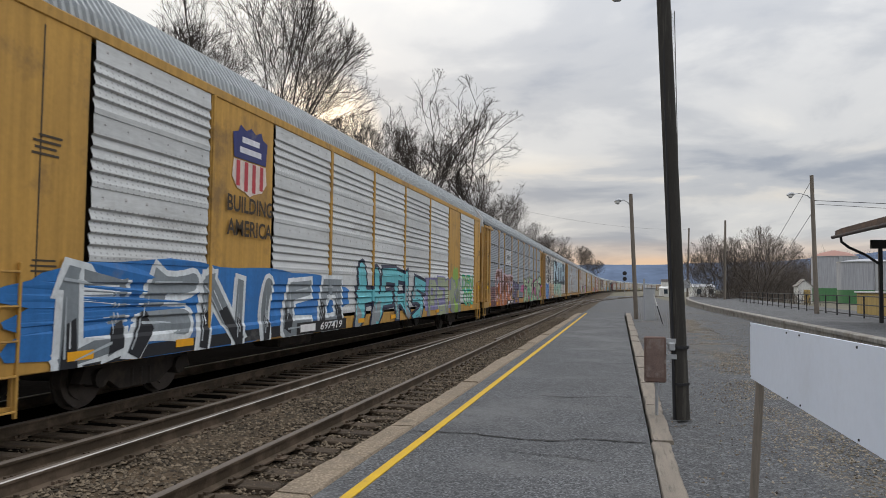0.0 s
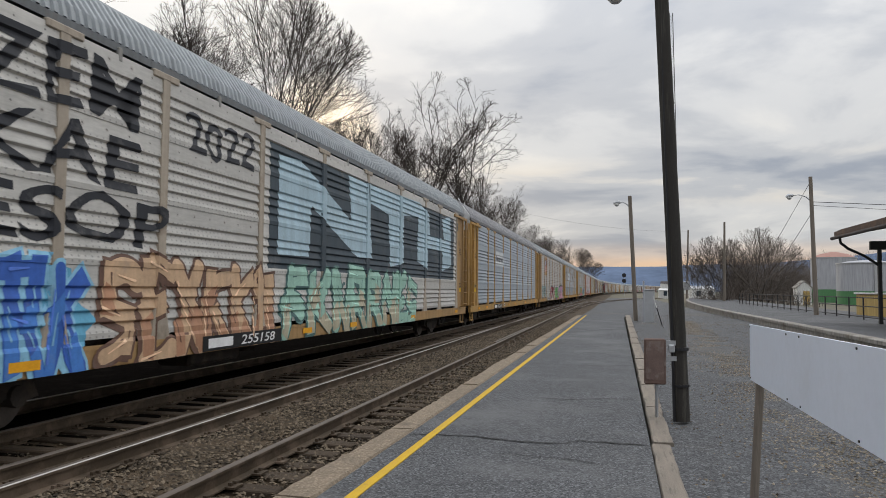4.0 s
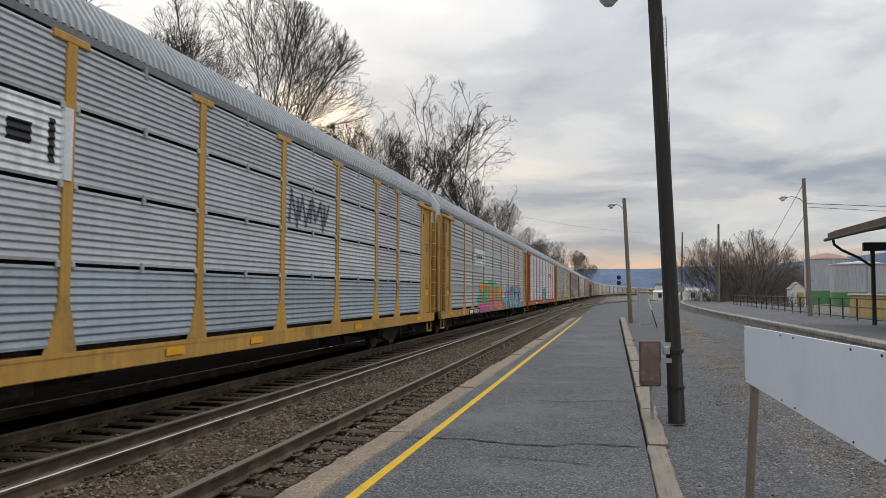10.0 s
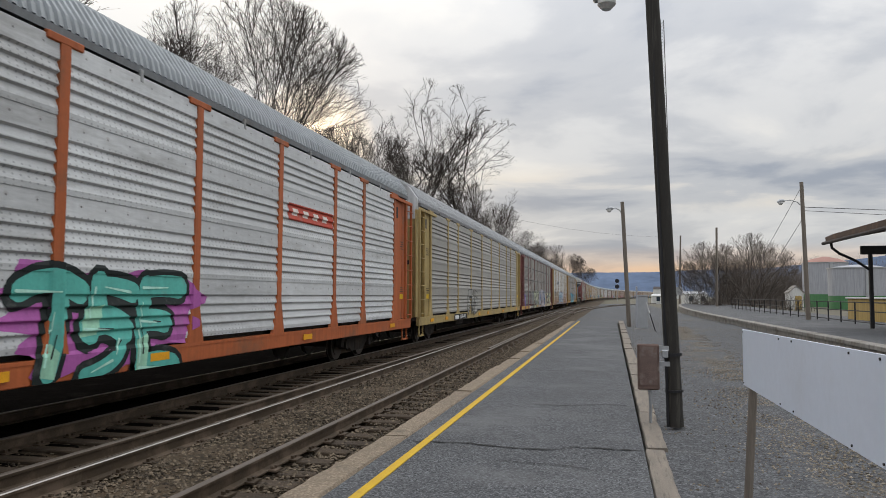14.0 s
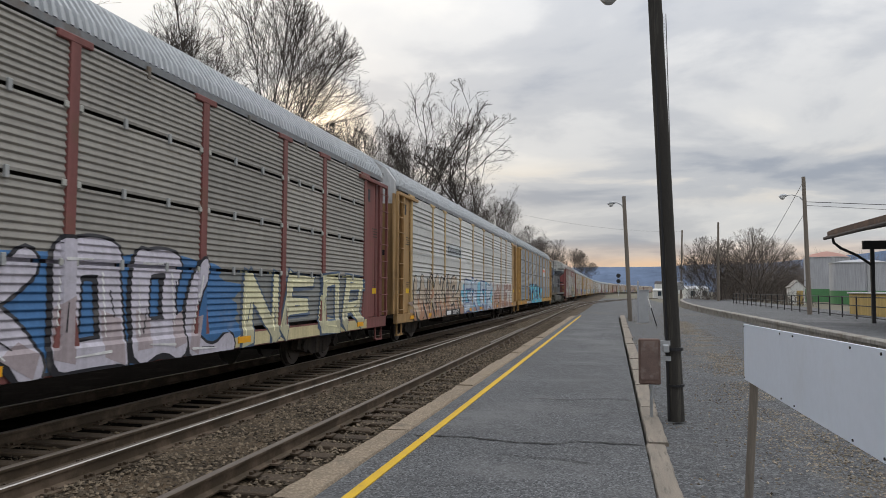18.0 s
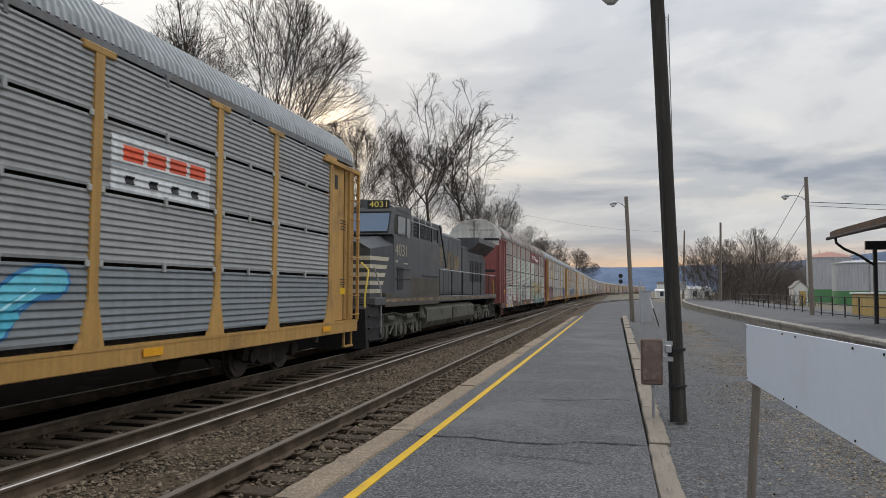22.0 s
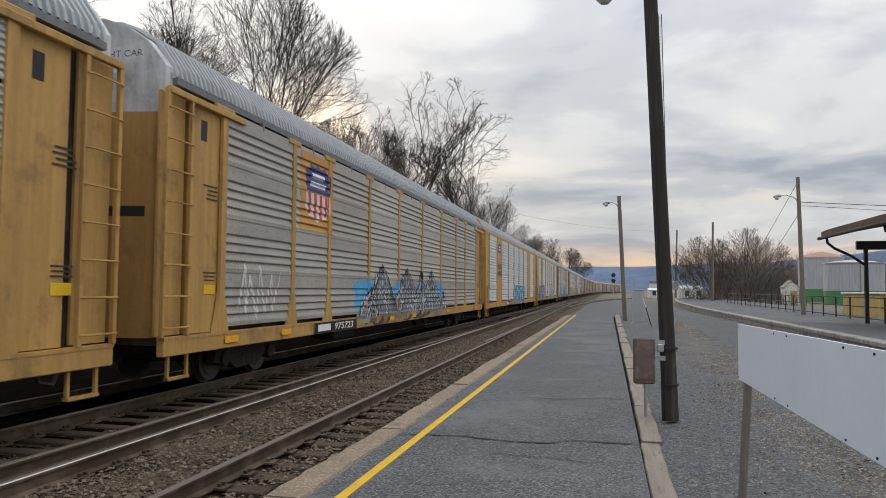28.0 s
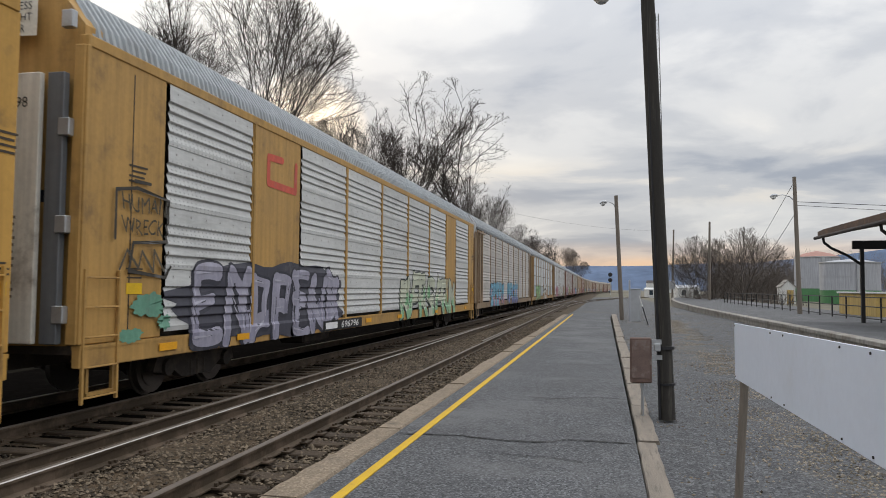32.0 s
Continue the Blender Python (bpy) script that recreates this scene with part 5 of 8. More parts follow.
def rack_car(label, paint, sheet, roof, middle, seed, kind="posts", slots=(), end=None, hood=(0.55, 0.56, 0.57), post=None, rows=None, shift=0.0, posts=None, roof_mat=None, sill_paint=None):
    """A covered auto rack wagon. kind 'posts': outside posts and ladders in the corners; 'smooth': full-height sides with plain bays."""
    r = random.Random(seed)
    t = thing("auto_rack_car", label, "railway car", group="auto rack cars of the train")
    CARS.append((t, middle))
    H0 = -CAR / 2
    post = post or paint
    hsl(t, "roof", KIT["bare_roof"] if roof_mat else KIT["roof"], roof_mat or M_ROOF, roof, "rust-streaked ribbed roof" if roof_mat else "ribbed galvanised roof")
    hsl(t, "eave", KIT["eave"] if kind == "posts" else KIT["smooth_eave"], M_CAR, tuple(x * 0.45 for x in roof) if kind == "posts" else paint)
    hsl(t, "sill", KIT["sill"], M_CAR, sill_paint or paint)
    hsl(t, "far_side", KIT["far_side"], M_SHEET, sheet)
    hsl(t, "deck", KIT["deck"], M_UNDER, paint, "grimy underframe")
    # dark sheet added behind the side, for the shade seen through slots and gaps
    hsl(t, "inner_lining", KIT["inner"], M_UNDER, paint, "dark sheet that stands for the shade inside the car")
    endc = end or tuple(x * 0.8 for x in paint)
    for nm in ("end_near", "end_far"):
        hsl(t, "end_door", KIT[nm], M_CAR, endc, "bowed steel end door")
        hsl(t, "end_hood", KIT[nm + "_hood"], M_CAR, hood, "pale hood over the end doors")
    for sg in (-1, 1):
        tp = hsl(t, "truck", KIT["truck"], M_UNDER, paint, "grimy cast truck", Matrix.Translation((0, sg * (CAR / 2 - 4.1), 0)))
        for yy in (-0.9, 0.9):
            w = part("wheelset", KIT["wheelset"], M_WHEEL, tp, "", (0, yy, 0.44))
            WHEELS.append((w, t))
        part("coupler", KIT["coupler"], M_UNDER, t, "rusty coupler and hose", Matrix.Translation((0, sg * (CAR / 2 - 0.62), 0)) @ (Matrix() if sg > 0 else Matrix.Rotation(math.pi, 4, "Z")))
    part("brake_gear", KIT["brake"], M_UNDER, t, at=(0, -5, 0))
    if kind == "posts":
        posts = posts or POSTS
        bays = list(zip(posts, posts[1:]))
        ends = [(0.50, posts[0]), (posts[-1], CAR - 0.55)]
        SIDES[t.name] = (fold_line(slots), [(y, 0.10) for y in posts], posts[0], posts[-1], [])
        for y in posts:
            hsl(t, "post", KIT["post"], M_CAR, jitter(post, r, 0.06), "", Matrix.Translation((0, H0 + y, 0)))
    else:
        e = [v + shift for v in (2.26, 4.98, 7.13, 9.95, 12.90, 15.80, 18.80, 21.66, 23.75, 26.68)]
        bays = [(e[0], e[1]), (e[2], e[3]), (e[3], e[4]), (e[4], e[5]), (e[5], e[6]), (e[6], e[7]), (e[8], e[9])]
        ends = [(0.50, e[0]), (e[1], e[2]), (e[7], e[8]), (e[9], CAR - 0.50)]
        SIDES[t.name] = (fold_line(()), [(y, 0.062) for y in e[3:7]], e[0], e[9], [(e[1], e[2]), (e[7], e[8])])
        for y in e[3:7]:
            hsl(t, "post", KIT["slim_post"], M_CAR, post, "", Matrix.Translation((0, H0 + y, 0)))
    for i, (a0, a1) in enumerate(bays):
        base = jitter(sheet, r, 0.07)
        edges = [ZS, *slots, ZE]
        for k, (lo, hi) in enumerate(zip(edges, edges[1:])):
            me = panel_mesh(a1 - a0 - 0.10, lo + (0.024 if k else 0), hi - (0.024 if k < len(slots) else 0), slots)
            tone = base if k or not slots else tuple(x * y for x, y in zip(base, (0.70, 0.76, 0.80)))
            if rows and 0 < i < len(bays):
                tone = rows if k < 3 and not (k == 2 and i in (6, 8)) else sheet
            hsl(t, "side_panel" if not slots else "side_sheet", me, None, jitter(tone, r, 0.06), "", Matrix.Translation((HALF - 0.004, H0 + (a0 + a1) / 2, 0)))
    # little hangers in the dark gap below the eave
    for a0, a1 in bays if kind == "posts" else ():
        hsl(t, "hanger", KIT["hanger"], M_CAR, tuple(x * 0.6 for x in sheet), "", Matrix.Translation((0, H0 + a0 + (a1 - a0) * 0.5, 0)))
    for i, (a0, a1) in enumerate(ends):
        near_end = i == 0
        s = Shape()
        x1 = HALF - 0.045 if kind == "posts" else HALF - 0.005
        if kind == "posts":
            b0, b1 = (a0 + 0.72, a1 - 0.06) if near_end else (a0 + 0.06, a1 - 0.86)
            s.box(HALF - 0.16, x1, H0 + b0, H0 + b1, Z1 + 0.02, 4.62, 0.01)
            plate = hsl(t, "end_panel", s, M_CAR, jitter(paint, r, 0.05), "plain painted end panel")
            part("door_slot", Shape().box(x1 - 0.01, x1 + 0.004, H0 + (b0 + b1) / 2 - 0.16, H0 + (b0 + b1) / 2 + 0.02, 4.05, 4.38), M_BLACK, plate, "dark slot")
            lad = hsl(t, "ladder", KIT["ladder"], M_CAR, jitter(paint, r, 0.05), "", Matrix.Translation((0, H0 + (a0 if near_end else a1 - 0.66), 0)))
            for k in range(8):
                part("rung", KIT["rung"], M_CAR, lad, "", (0, 0, 1.12 + 0.46 * k), colour=paint)
            hsl(t, "door_rail", KIT["track_bar"], M_CAR, jitter(paint, r, 0.05), "", Matrix.Translation((0, H0 + (a0 if near_end else a1 - 2.3), 0)))
        else:
            s.box(HALF - 0.16, x1, H0 + a0, H0 + a1 - 0.02, Z1 + 0.02, 4.71, 0.012)
            s.box(HALF - 0.02, HALF + 0.025, H0 + a0 + 0.02, H0 + a0 + 0.09, Z1 + 0.02, 4.71, 0.01)
            hsl(t, "end_panel" if i in (0, 3) else "plain_bay", s, M_CAR, jitter(paint, r, 0.04), "plain painted steel bay")
            if i in (0, 3):
                lad = hsl(t, "ladder", KIT["short_ladder"], M_CAR, paint, "short corner ladder", Matrix.Translation((0, H0 + (a0 + 0.10 if near_end else a1 - 0.80), 0)))
                for k in range(5):
                    part("rung", KIT["rung"], M_CAR, lad, "", (-0.03, 0.0, 0.34 + 0.37 * k), colour=paint)
                part("seam", Shape().box(x1 - 0.01, x1 + 0.003, H0 + a0 + 0.98, H0 + a0 + 1.0, Z1 + 0.1, 4.6), M_BLACK, t, "dark panel seam")
    for y in (0.75, CAR - 1.3):
        hsl(t, "step", KIT["step"], M_CAR, jitter(paint, r, 0.05), "", Matrix.Translation((0, H0 + y, 0)))
    return t


YEL = (0.46, 0.272, 0.086)
YEL2 = (0.50, 0.285, 0.068)
TAN = (0.385, 0.240, 0.105)
ORANGE = (0.43, 0.115, 0.038)
MAROON = (0.16, 0.05, 0.042)
RED = (0.20, 0.075, 0.068)
SILVER, GREYB, GREYD, BEIGE = (0.55, 0.565, 0.57), (0.34, 0.385, 0.43), (0.36, 0.375, 0.385), (0.44, 0.41, 0.375)
RF = (0.36, 0.385, 0.40)
SLOT3 = (2.02, 2.95, 3.88)


def gap_at(i):
    """Distance along the train of the coupling before car i, the engine counted at its place."""
    return 34.0 - CAR + CAR * i


def mid(i):
    return gap_at(i) + CAR / 2


ENGINE_LEN = 22.9
GAP_L = gap_at(12)                       # coupling ahead of the engine


def mid_after(i):
    return GAP_L + ENGINE_LEN + CAR * (i + 0.5)


SP_POSTS = [2.25, 5.25, 7.26, 9.24, 12.22, 15.24, 18.27, 21.28, 23.30, 26.24]
W = "auto rack car with "
cars = [
    rack_car("yellow " + W + "smooth silver sides and blue-white graffiti", YEL2, SILVER, RF, mid(0), 1, "smooth", hood=YEL2),
    rack_car("yellow " + W + "grey slotted panels and orange graffiti", YEL, (0.30, 0.33, 0.36), RF, mid(1), 2, slots=SLOT3),
    rack_car("tan yellow " + W + "pale panels and large block graffiti", TAN, (0.50, 0.485, 0.455), RF, mid(2), 3, post=(0.42, 0.36, 0.29)),
    rack_car("yellow " + W + "blue-grey weathered panels", YEL, GREYB, (0.33, 0.33, 0.34), mid(3), 4),
    rack_car("tan " + W + "beige-grey panels and pink graffiti", TAN, (0.425, 0.40, 0.37), RF, mid(4), 5, post=(0.46, 0.33, 0.21)),
    rack_car("bright yellow " + W + "silver slotted panels", YEL2, (0.40, 0.425, 0.45), RF, mid(5), 6, slots=SLOT3),
    rack_car("yellow " + W + "grey panels and orange teal graffiti", YEL, GREYD, RF, mid(6), 7),
    rack_car("orange " + W + "silver panels and a teal tag", ORANGE, SILVER, RF, mid(7), 8),
    rack_car("faded yellow " + W + "dull grey-brown panels", (0.44, 0.33, 0.14), (0.33, 0.32, 0.295), (0.40, 0.41, 0.42), mid(8), 9),
    rack_car("maroon " + W + "grey slotted panels and cream graffiti", RED, (0.275, 0.262, 0.238), (0.42, 0.44, 0.46), mid(9), 10, slots=SLOT3, end=(0.09, 0.05, 0.045)),
    rack_car("tan " + W + "silver panels and dense graffiti", TAN, (0.54, 0.54, 0.52), (0.45, 0.47, 0.49), mid(10), 11, post=(0.47, 0.33, 0.16)),
    rack_car("yellow " + W + "grey slotted panels and cyan graffiti", YEL, (0.30, 0.31, 0.315), RF, mid(11), 12, slots=SLOT3),
    rack_car("faded maroon " + W + "brown and pale green panels", (0.27, 0.105, 0.095), (0.34, 0.295, 0.265), (0.50, 0.49, 0.48), mid_after(0), 13, slots=SLOT3, hood=(0.62, 0.62, 0.58), end=(0.26, 0.085, 0.080), rows=(0.45, 0.465, 0.425), posts=SP_POSTS, roof_mat=M_RUSTROOF, sill_paint=(0.13, 0.085, 0.07)),
    rack_car("yellow " + W + "grey slotted panels and a blue tag", YEL, (0.42, 0.42, 0.40), RF, mid_after(1), 14, slots=SLOT3),
    rack_car("tan yellow " + W + "brown-grey panels and cyan black graffiti", YEL, (0.345, 0.325, 0.29), (0.34, 0.36, 0.375), mid_after(2), 15),
    rack_car("yellow " + W + "smooth silver sides and lettered graffiti", YEL2, (0.54, 0.56, 0.565), RF, mid_after(3), 16, "smooth", hood=YEL2, shift=-0.35),
    rack_car("yellow " + W + "smooth silver sides and grey bubble graffiti", YEL, (0.52, 0.525, 0.515), RF, mid_after(4), 17, "smooth", hood=YEL),
]
DUN = (0.30, 0.215, 0.14)
far_paint = [(DUN, BEIGE), (TAN, SILVER), (DUN, SILVER), (RED, BEIGE), (DUN, BEIGE), (TAN, BEIGE), (RED, BEIGE), (DUN, GREYD), (DUN, BEIGE), (TAN, BEIGE), (RED, BEIGE), (DUN, BEIGE), (DUN, BEIGE), (RED, BEIGE), (DUN, BEIGE)]
for i, (p, sh_) in enumerate(far_paint):
    cars.append(rack_car("yellow " + W + "pale ribbed sides" if p in (YEL, YEL2) else "dun brown " + W + "pale ribbed sides" if p is DUN else "tan " + W + "ribbed sides" if p is TAN else "red-brown " + W + "ribbed sides" if p is RED else "orange " + W + "silver sides", p, sh_ if i < 5 else (0.36, 0.285, 0.22), RF if i < 5 else (0.38, 0.34, 0.30), mid_after(5 + i), 30 + i, slots=SLOT3 if i % 3 == 1 else ()))

# ---- the engine in mid-train ----
def engine():
    L = ENGINE_LEN - 1.1
    t = thing("diesel_locomotive", "black six-axle diesel engine with pale nose stripes, grimy and worn", "locomotive")
    y0 = -L / 2                      # nose end, towards the platform's near end
    P = lambda name, s, mat, label="", parent=None, smooth=False, colour=None: part(name, s, mat, parent or t, label, smooth=smooth, colour=colour)
    B = lambda *a, **k: Shape().box(*a, **k)
    P("frame", B(-1.5, 1.5, y0 + 0.6, -y0 - 0.3, 1.28, 1.50, 0.02), M_LOCO)
    # walkway skirt beside the cab, with the ochre stripe below it
    P("skirt", B(1.36, 1.50, y0 + 1.5, y0 + 8.1, 1.22, 1.62, 0.01), M_LOCODUST, "dusty lower skirt")
    P("lower_panel", B(1.40, 1.496, y0 + 4.2, y0 + 8.08, 1.63, 2.12, 0.003), M_LOCODUST, "dusty lower body panel")
    P("ledge", B(1.40, 1.515, y0 + 5.6, y0 + 8.1, 2.18, 2.21), M_BLACK, "narrow dark ledge")
    P("stripe", B(1.502, 1.508, y0 + 1.5, y0 + 8.1, 1.36, 1.46), M_STRIPE2, "worn ochre sill stripe")
    P("stripe", B(1.502, 1.508, y0 + 8.3, -y0 - 0.4, 1.36, 1.44), M_STRIPE2, "worn ochre sill stripe")
    # nose
    n = Shape()
    v = [(-1.25, y0 + 0.85, 1.5), (1.25, y0 + 0.85, 1.5), (1.25, y0 + 0.85, 2.85), (0.9, y0 + 0.80, 3.05), (-0.9, y0 + 0.80, 3.05), (-1.25, y0 + 0.85, 2.85),
         (-1.50, y0 + 2.3, 1.5), (1.50, y0 + 2.3, 1.5), (1.50, y0 + 2.3, 3.05), (1.1, y0 + 2.3, 3.32), (-1.1, y0 + 2.3, 3.32), (-1.50, y0 + 2.3, 3.05)]
    n.add(v, [(0, 1, 2, 3, 4, 5)[::-1], (1, 7, 8, 2), (2, 8, 9, 3), (3, 9, 10, 4), (4, 10, 11, 5), (5, 11, 6, 0), (6, 7, 1, 0), (6, 11, 10, 9, 8, 7)])
    nose = P("nose", n, M_LOCO)
    for k in range(5):
        z = 1.62 + 0.23 * k
        s = Shape()
        e = 0.62 + 0.11 * k
        yb = y0 + 0.85 + e
        xs = lambda y: 1.25 + 0.25 * (y - y0 - 0.85) / 1.45
        s.add([(-1.22, y0 + 0.842, z), (1.257, y0 + 0.842, z), (1.257, y0 + 0.842, z + 0.115), (-1.22, y0 + 0.842, z + 0.115), (xs(yb) + 0.006, yb, z), (xs(yb + 0.07) + 0.006, yb + 0.07, z + 0.115)], [(0, 1, 2, 3), (1, 4, 5, 2)])
        P("nose_stripe", s, M_STRIPE, "pale cream nose stripe", nose)
    # cab with raked windscreen
    c = Shape().slab([(y0 + 2.25, 1.5), (y0 + 2.25, 3.30), (y0 + 2.10, 3.35), (y0 + 2.45, 4.18), (y0 + 2.9, 4.26), (y0 + 4.15, 4.28), (y0 + 4.15, 1.5)], -1.50, 1.50)
    cab = P("cab", c, M_LOCO)
    P("cab_roof", Shape().sweep([(-1.52, 4.12), (-1.2, 4.32), (-0.5, 4.44), (0.5, 4.44), (1.2, 4.32), (1.52, 4.12)], y0 + 2.5, y0 + 4.2), M_LOCO, "", cab)
    for x0, x1 in ((-1.35, -0.06), (0.06, 1.35)):
        s = Shape().add([(x0, y0 + 2.13, 3.44), (x1, y0 + 2.13, 3.44), (x1, y0 + 2.37, 4.02), (x0, y0 + 2.37, 4.02)], [(0, 1, 2, 3)])
        w = P("windscreen", s, M_SCREEN, "blue-tinted windscreen", cab)
        P("frame", Shape().tube([(x0, y0 + 2.12, 3.42), (x1, y0 + 2.12, 3.42), (x1, y0 + 2.37, 4.04), (x0, y0 + 2.37, 4.04), (x0, y0 + 2.12, 3.42)], 0.03, 4), M_BLACK, "", w)
    for a0, a1 in ((2.36, 2.46), (2.60, 3.50)):
        w = P("side_window", B(1.495, 1.508, y0 + a0, y0 + a1, 3.40, 3.95), M_GLASS, "dark side window", cab)
        P("frame", Shape().tube([(1.51, y0 + a0, 3.39), (1.51, y0 + a1, 3.39), (1.51, y0 + a1, 3.96), (1.51, y0 + a0, 3.96), (1.51, y0 + a0, 3.39)], 0.016, 4), M_LOCOGREY, "grimy window frame", w)
    P("cab_vent", B(1.5, 1.515, y0 + 2.65, y0 + 3.25, 1.72, 2.40), M_BLACK, "black louvre", cab)
    for x in (-0.95, 0.95):
        nb = P("number_board", B(x - 0.34, x + 0.34, y0 + 2.42, y0 + 2.55, 4.15, 4.40, 0.01), M_BLACK, "lit yellow number board", cab)
        P("number", word("4031", 0.56, 0.17, 0.0), M_LETTER, "", nb, colour=(0.75, 0.62, 0.15)).matrix_basis = Matrix.Translation((x, y0 + 2.415, 4.275)) @ Matrix.Rotation(radians(90), 4, "X")
    for x in (-0.16, 0.16):
        P("headlight", Shape().tube([(x, y0 + 2.36, 4.27), (x, y0 + 2.52, 4.27)], 0.10, 12), M_LENS, "round headlight", cab)
    P("number", word("4031", 1.25, 0.36, 0.0), M_LETTER, "pale cab number", cab, colour=(0.42, 0.38, 0.28)).matrix_basis = Matrix.Translation((1.512, y0 + 3.0, 2.92)) @ Matrix.Rotation(radians(90), 4, "Z") @ Matrix.Rotation(radians(90), 4, "X")
    P("bar", B(1.502, 1.508, y0 + 2.45, y0 + 2.66, 2.53, 2.60), M_STRIPE, "small pale marking", cab)
    P("bar", B(1.502, 1.508, y0 + 3.30, y0 + 3.75, 2.51, 2.545), M_STRIPE, "small pale marking", cab)
    P("side_window", B(1.496, 1.509, y0 + 3.62, y0 + 3.98, 3.36, 3.96), M_GLASS, "narrow dark side window", cab)
    for z in (2.35, 2.05):
        P("grab_bar", Shape().tube([(1.54, y0 + 2.4, z), (1.54, y0 + 4.0, z)], 0.014, 5), M_BLACK, "dark grab bar", cab)
    # inverter and electrical cabin behind the cab
    P("cabinet", B(-1.46, 1.49, y0 + 4.15, y0 + 8.1, 1.5, 3.42, 0.02), M_LOCO)
    up = P("upper_cabinet", B(-1.2, 1.25, y0 + 4.15, y0 + 9.55, 3.42, 4.22, 0.03), M_LOCO)
    P("hatch", B(1.24, 1.262, y0 + 8.15, y0 + 8.65, 3.60, 4.02), M_BLACK, "dark square hatch", up)
    P("strut", Shape().tube([(1.30, y0 + 8.9, 4.2), (1.40, y0 + 9.6, 2.6)], 0.03, 6), M_BLACK, "slanting strut", up)
    for k in range(4):
        yy = y0 + 4.35 + 0.85 * k
        P("vent", B(1.24, 1.27, yy, yy + 0.62, 3.52, 4.12), M_BLACK, "black louvred vent", up)
        for z in (3.62, 3.74, 3.86, 3.98, 4.08):
            P("slat", B(1.25, 1.30, yy, yy + 0.62, z, z + 0.03), M_LOCO, "", up)
        P("divider", B(1.24, 1.31, yy + 0.65, yy + 0.73, 3.48, 4.16), M_GALV, "bright steel strip", up)
    # long hood
    hood = P("hood", B(-0.95, 0.95, y0 + 8.1, -y0 - 7.1, 1.5, 4.05, 0.06), M_LOCO)
    P("hood_top", Shape().sweep([(-0.9, 4.02), (-0.6, 4.20), (0.6, 4.20), (0.9, 4.02)], y0 + 8.3, -y0 - 7.2), M_LOCO, "", hood)
    for k in range(7):
        yy = y0 + 8.3 + 0.90 * k
        dr = P("hood_door", B(0.95, 0.975, yy, yy + 0.86, 1.62, 3.82, 0.008), M_LOCO, "", hood)
        P("latch", B(0.975, 0.995, yy + 0.74, yy + 0.80, 2.5, 2.62), M_GALV, "", dr)
    # faded pale lettering patches on the hood, as plain bars
    for k in range(5):
        P("faded_bar", B(0.977, 0.982, y0 + 8.9 + 0.10 * k, y0 + 11.0 - 0.06 * k, 2.72 + 0.17 * k, 2.83 + 0.17 * k), M_STRIPE2, "faded cream lettering bar", hood)
    P("faded_bar", B(0.977, 0.982, y0 + 11.6, y0 + 12.6, 2.55, 3.35), M_STRIPE2, "faded cream lettering bar", hood)
    P("faded_bar", B(0.977, 0.982, y0 + 12.9, y0 + 14.0, 2.5, 3.2), M_STRIPE2, "faded cream lettering bar", hood)
    P("exhaust", B(-0.4, 0.4, y0 + 11.6, y0 + 12.9, 4.17, 4.42, 0.04), M_BLACK, "exhaust stack")
    # radiator: wide overhanging wings
    rad = P("radiator", B(-1.0, 1.0, -y0 - 7.1, -y0 - 1.5, 1.5, 3.75, 0.04), M_LOCO)
    s = Shape().sweep([(-1.0, 3.55), (1.0, 3.55), (1.52, 4.00), (1.52, 4.24), (-1.52, 4.24), (-1.52, 4.00)], -y0 - 5.7, -y0 - 0.9)
    P("radiator_wing", s, M_LOCO, "wide flared radiator housing", rad)
    for k in range(5):
        P("screen", B(1.0, 1.02, -y0 - 5.3 + 0.68 * k, -y0 - 4.85 + 0.68 * k, 2.15, 3.15), M_BLACK, "dark tall intake screen", rad)
    P("end_cab", B(-0.95, 0.95, -y0 - 1.5, -y0 - 0.6, 1.5, 3.4, 0.05), M_LOCO)
    # handrails
    for a0, a1, x in ((8.2, L - 0.5, 1.46), (4.3, 8.0, 1.44)):
        z0, z1 = (1.5, 2.5) if a0 > 6 else (3.42, 3.95)
        hr = P("handrail", Shape().tube([(x, y0 + a0, z1), (x, y0 + a1, z1)], 0.022, 6), M_GALV, "grey handrail")
        k = a0
        while k <= a1 + 0.01:
            P("stanchion", Shape().tube([(x, y0 + k, z0), (x, y0 + k, z1)], 0.022, 6), M_BLACK, "", hr)
            k += (a1 - a0) / (6 if a0 > 6 else 4)
    for x in (-1.35, 1.35):
        P("grab_iron", Shape().tube([(x, y0 + 0.20, 0.55), (x, y0 + 0.15, 1.5), (x, y0 + 0.45, 2.25), (x - 0.25 * (1 if x > 0 else -1), y0 + 0.55, 2.45)], 0.028, 6), M_YRAIL, "yellow grab iron", smooth=True)
        P("grab_iron", Shape().tube([(x + 0.1 * (1 if x > 0 else -1), y0 + 1.25, 0.5), (x + 0.1 * (1 if x > 0 else -1), y0 + 1.25, 1.7), (x, y0 + 0.9, 2.35)], 0.022, 6), M_GALV, "pale grab iron", smooth=True)
        for k in range(4):
            P("step", B(x - 0.32 if x > 0 else x - 0.08, x + 0.10 if x > 0 else x + 0.32, y0 + 0.30, y0 + 1.2, 0.34 + 0.32 * k, 0.38 + 0.32 * k), M_BLACK, "open step")
        P("grab_iron", Shape().tube([(x, -y0 - 0.25, 0.55), (x, -y0 - 0.15, 1.5), (x, -y0 - 0.5, 2.3)], 0.028, 6), M_YRAIL, "yellow grab iron", smooth=True)
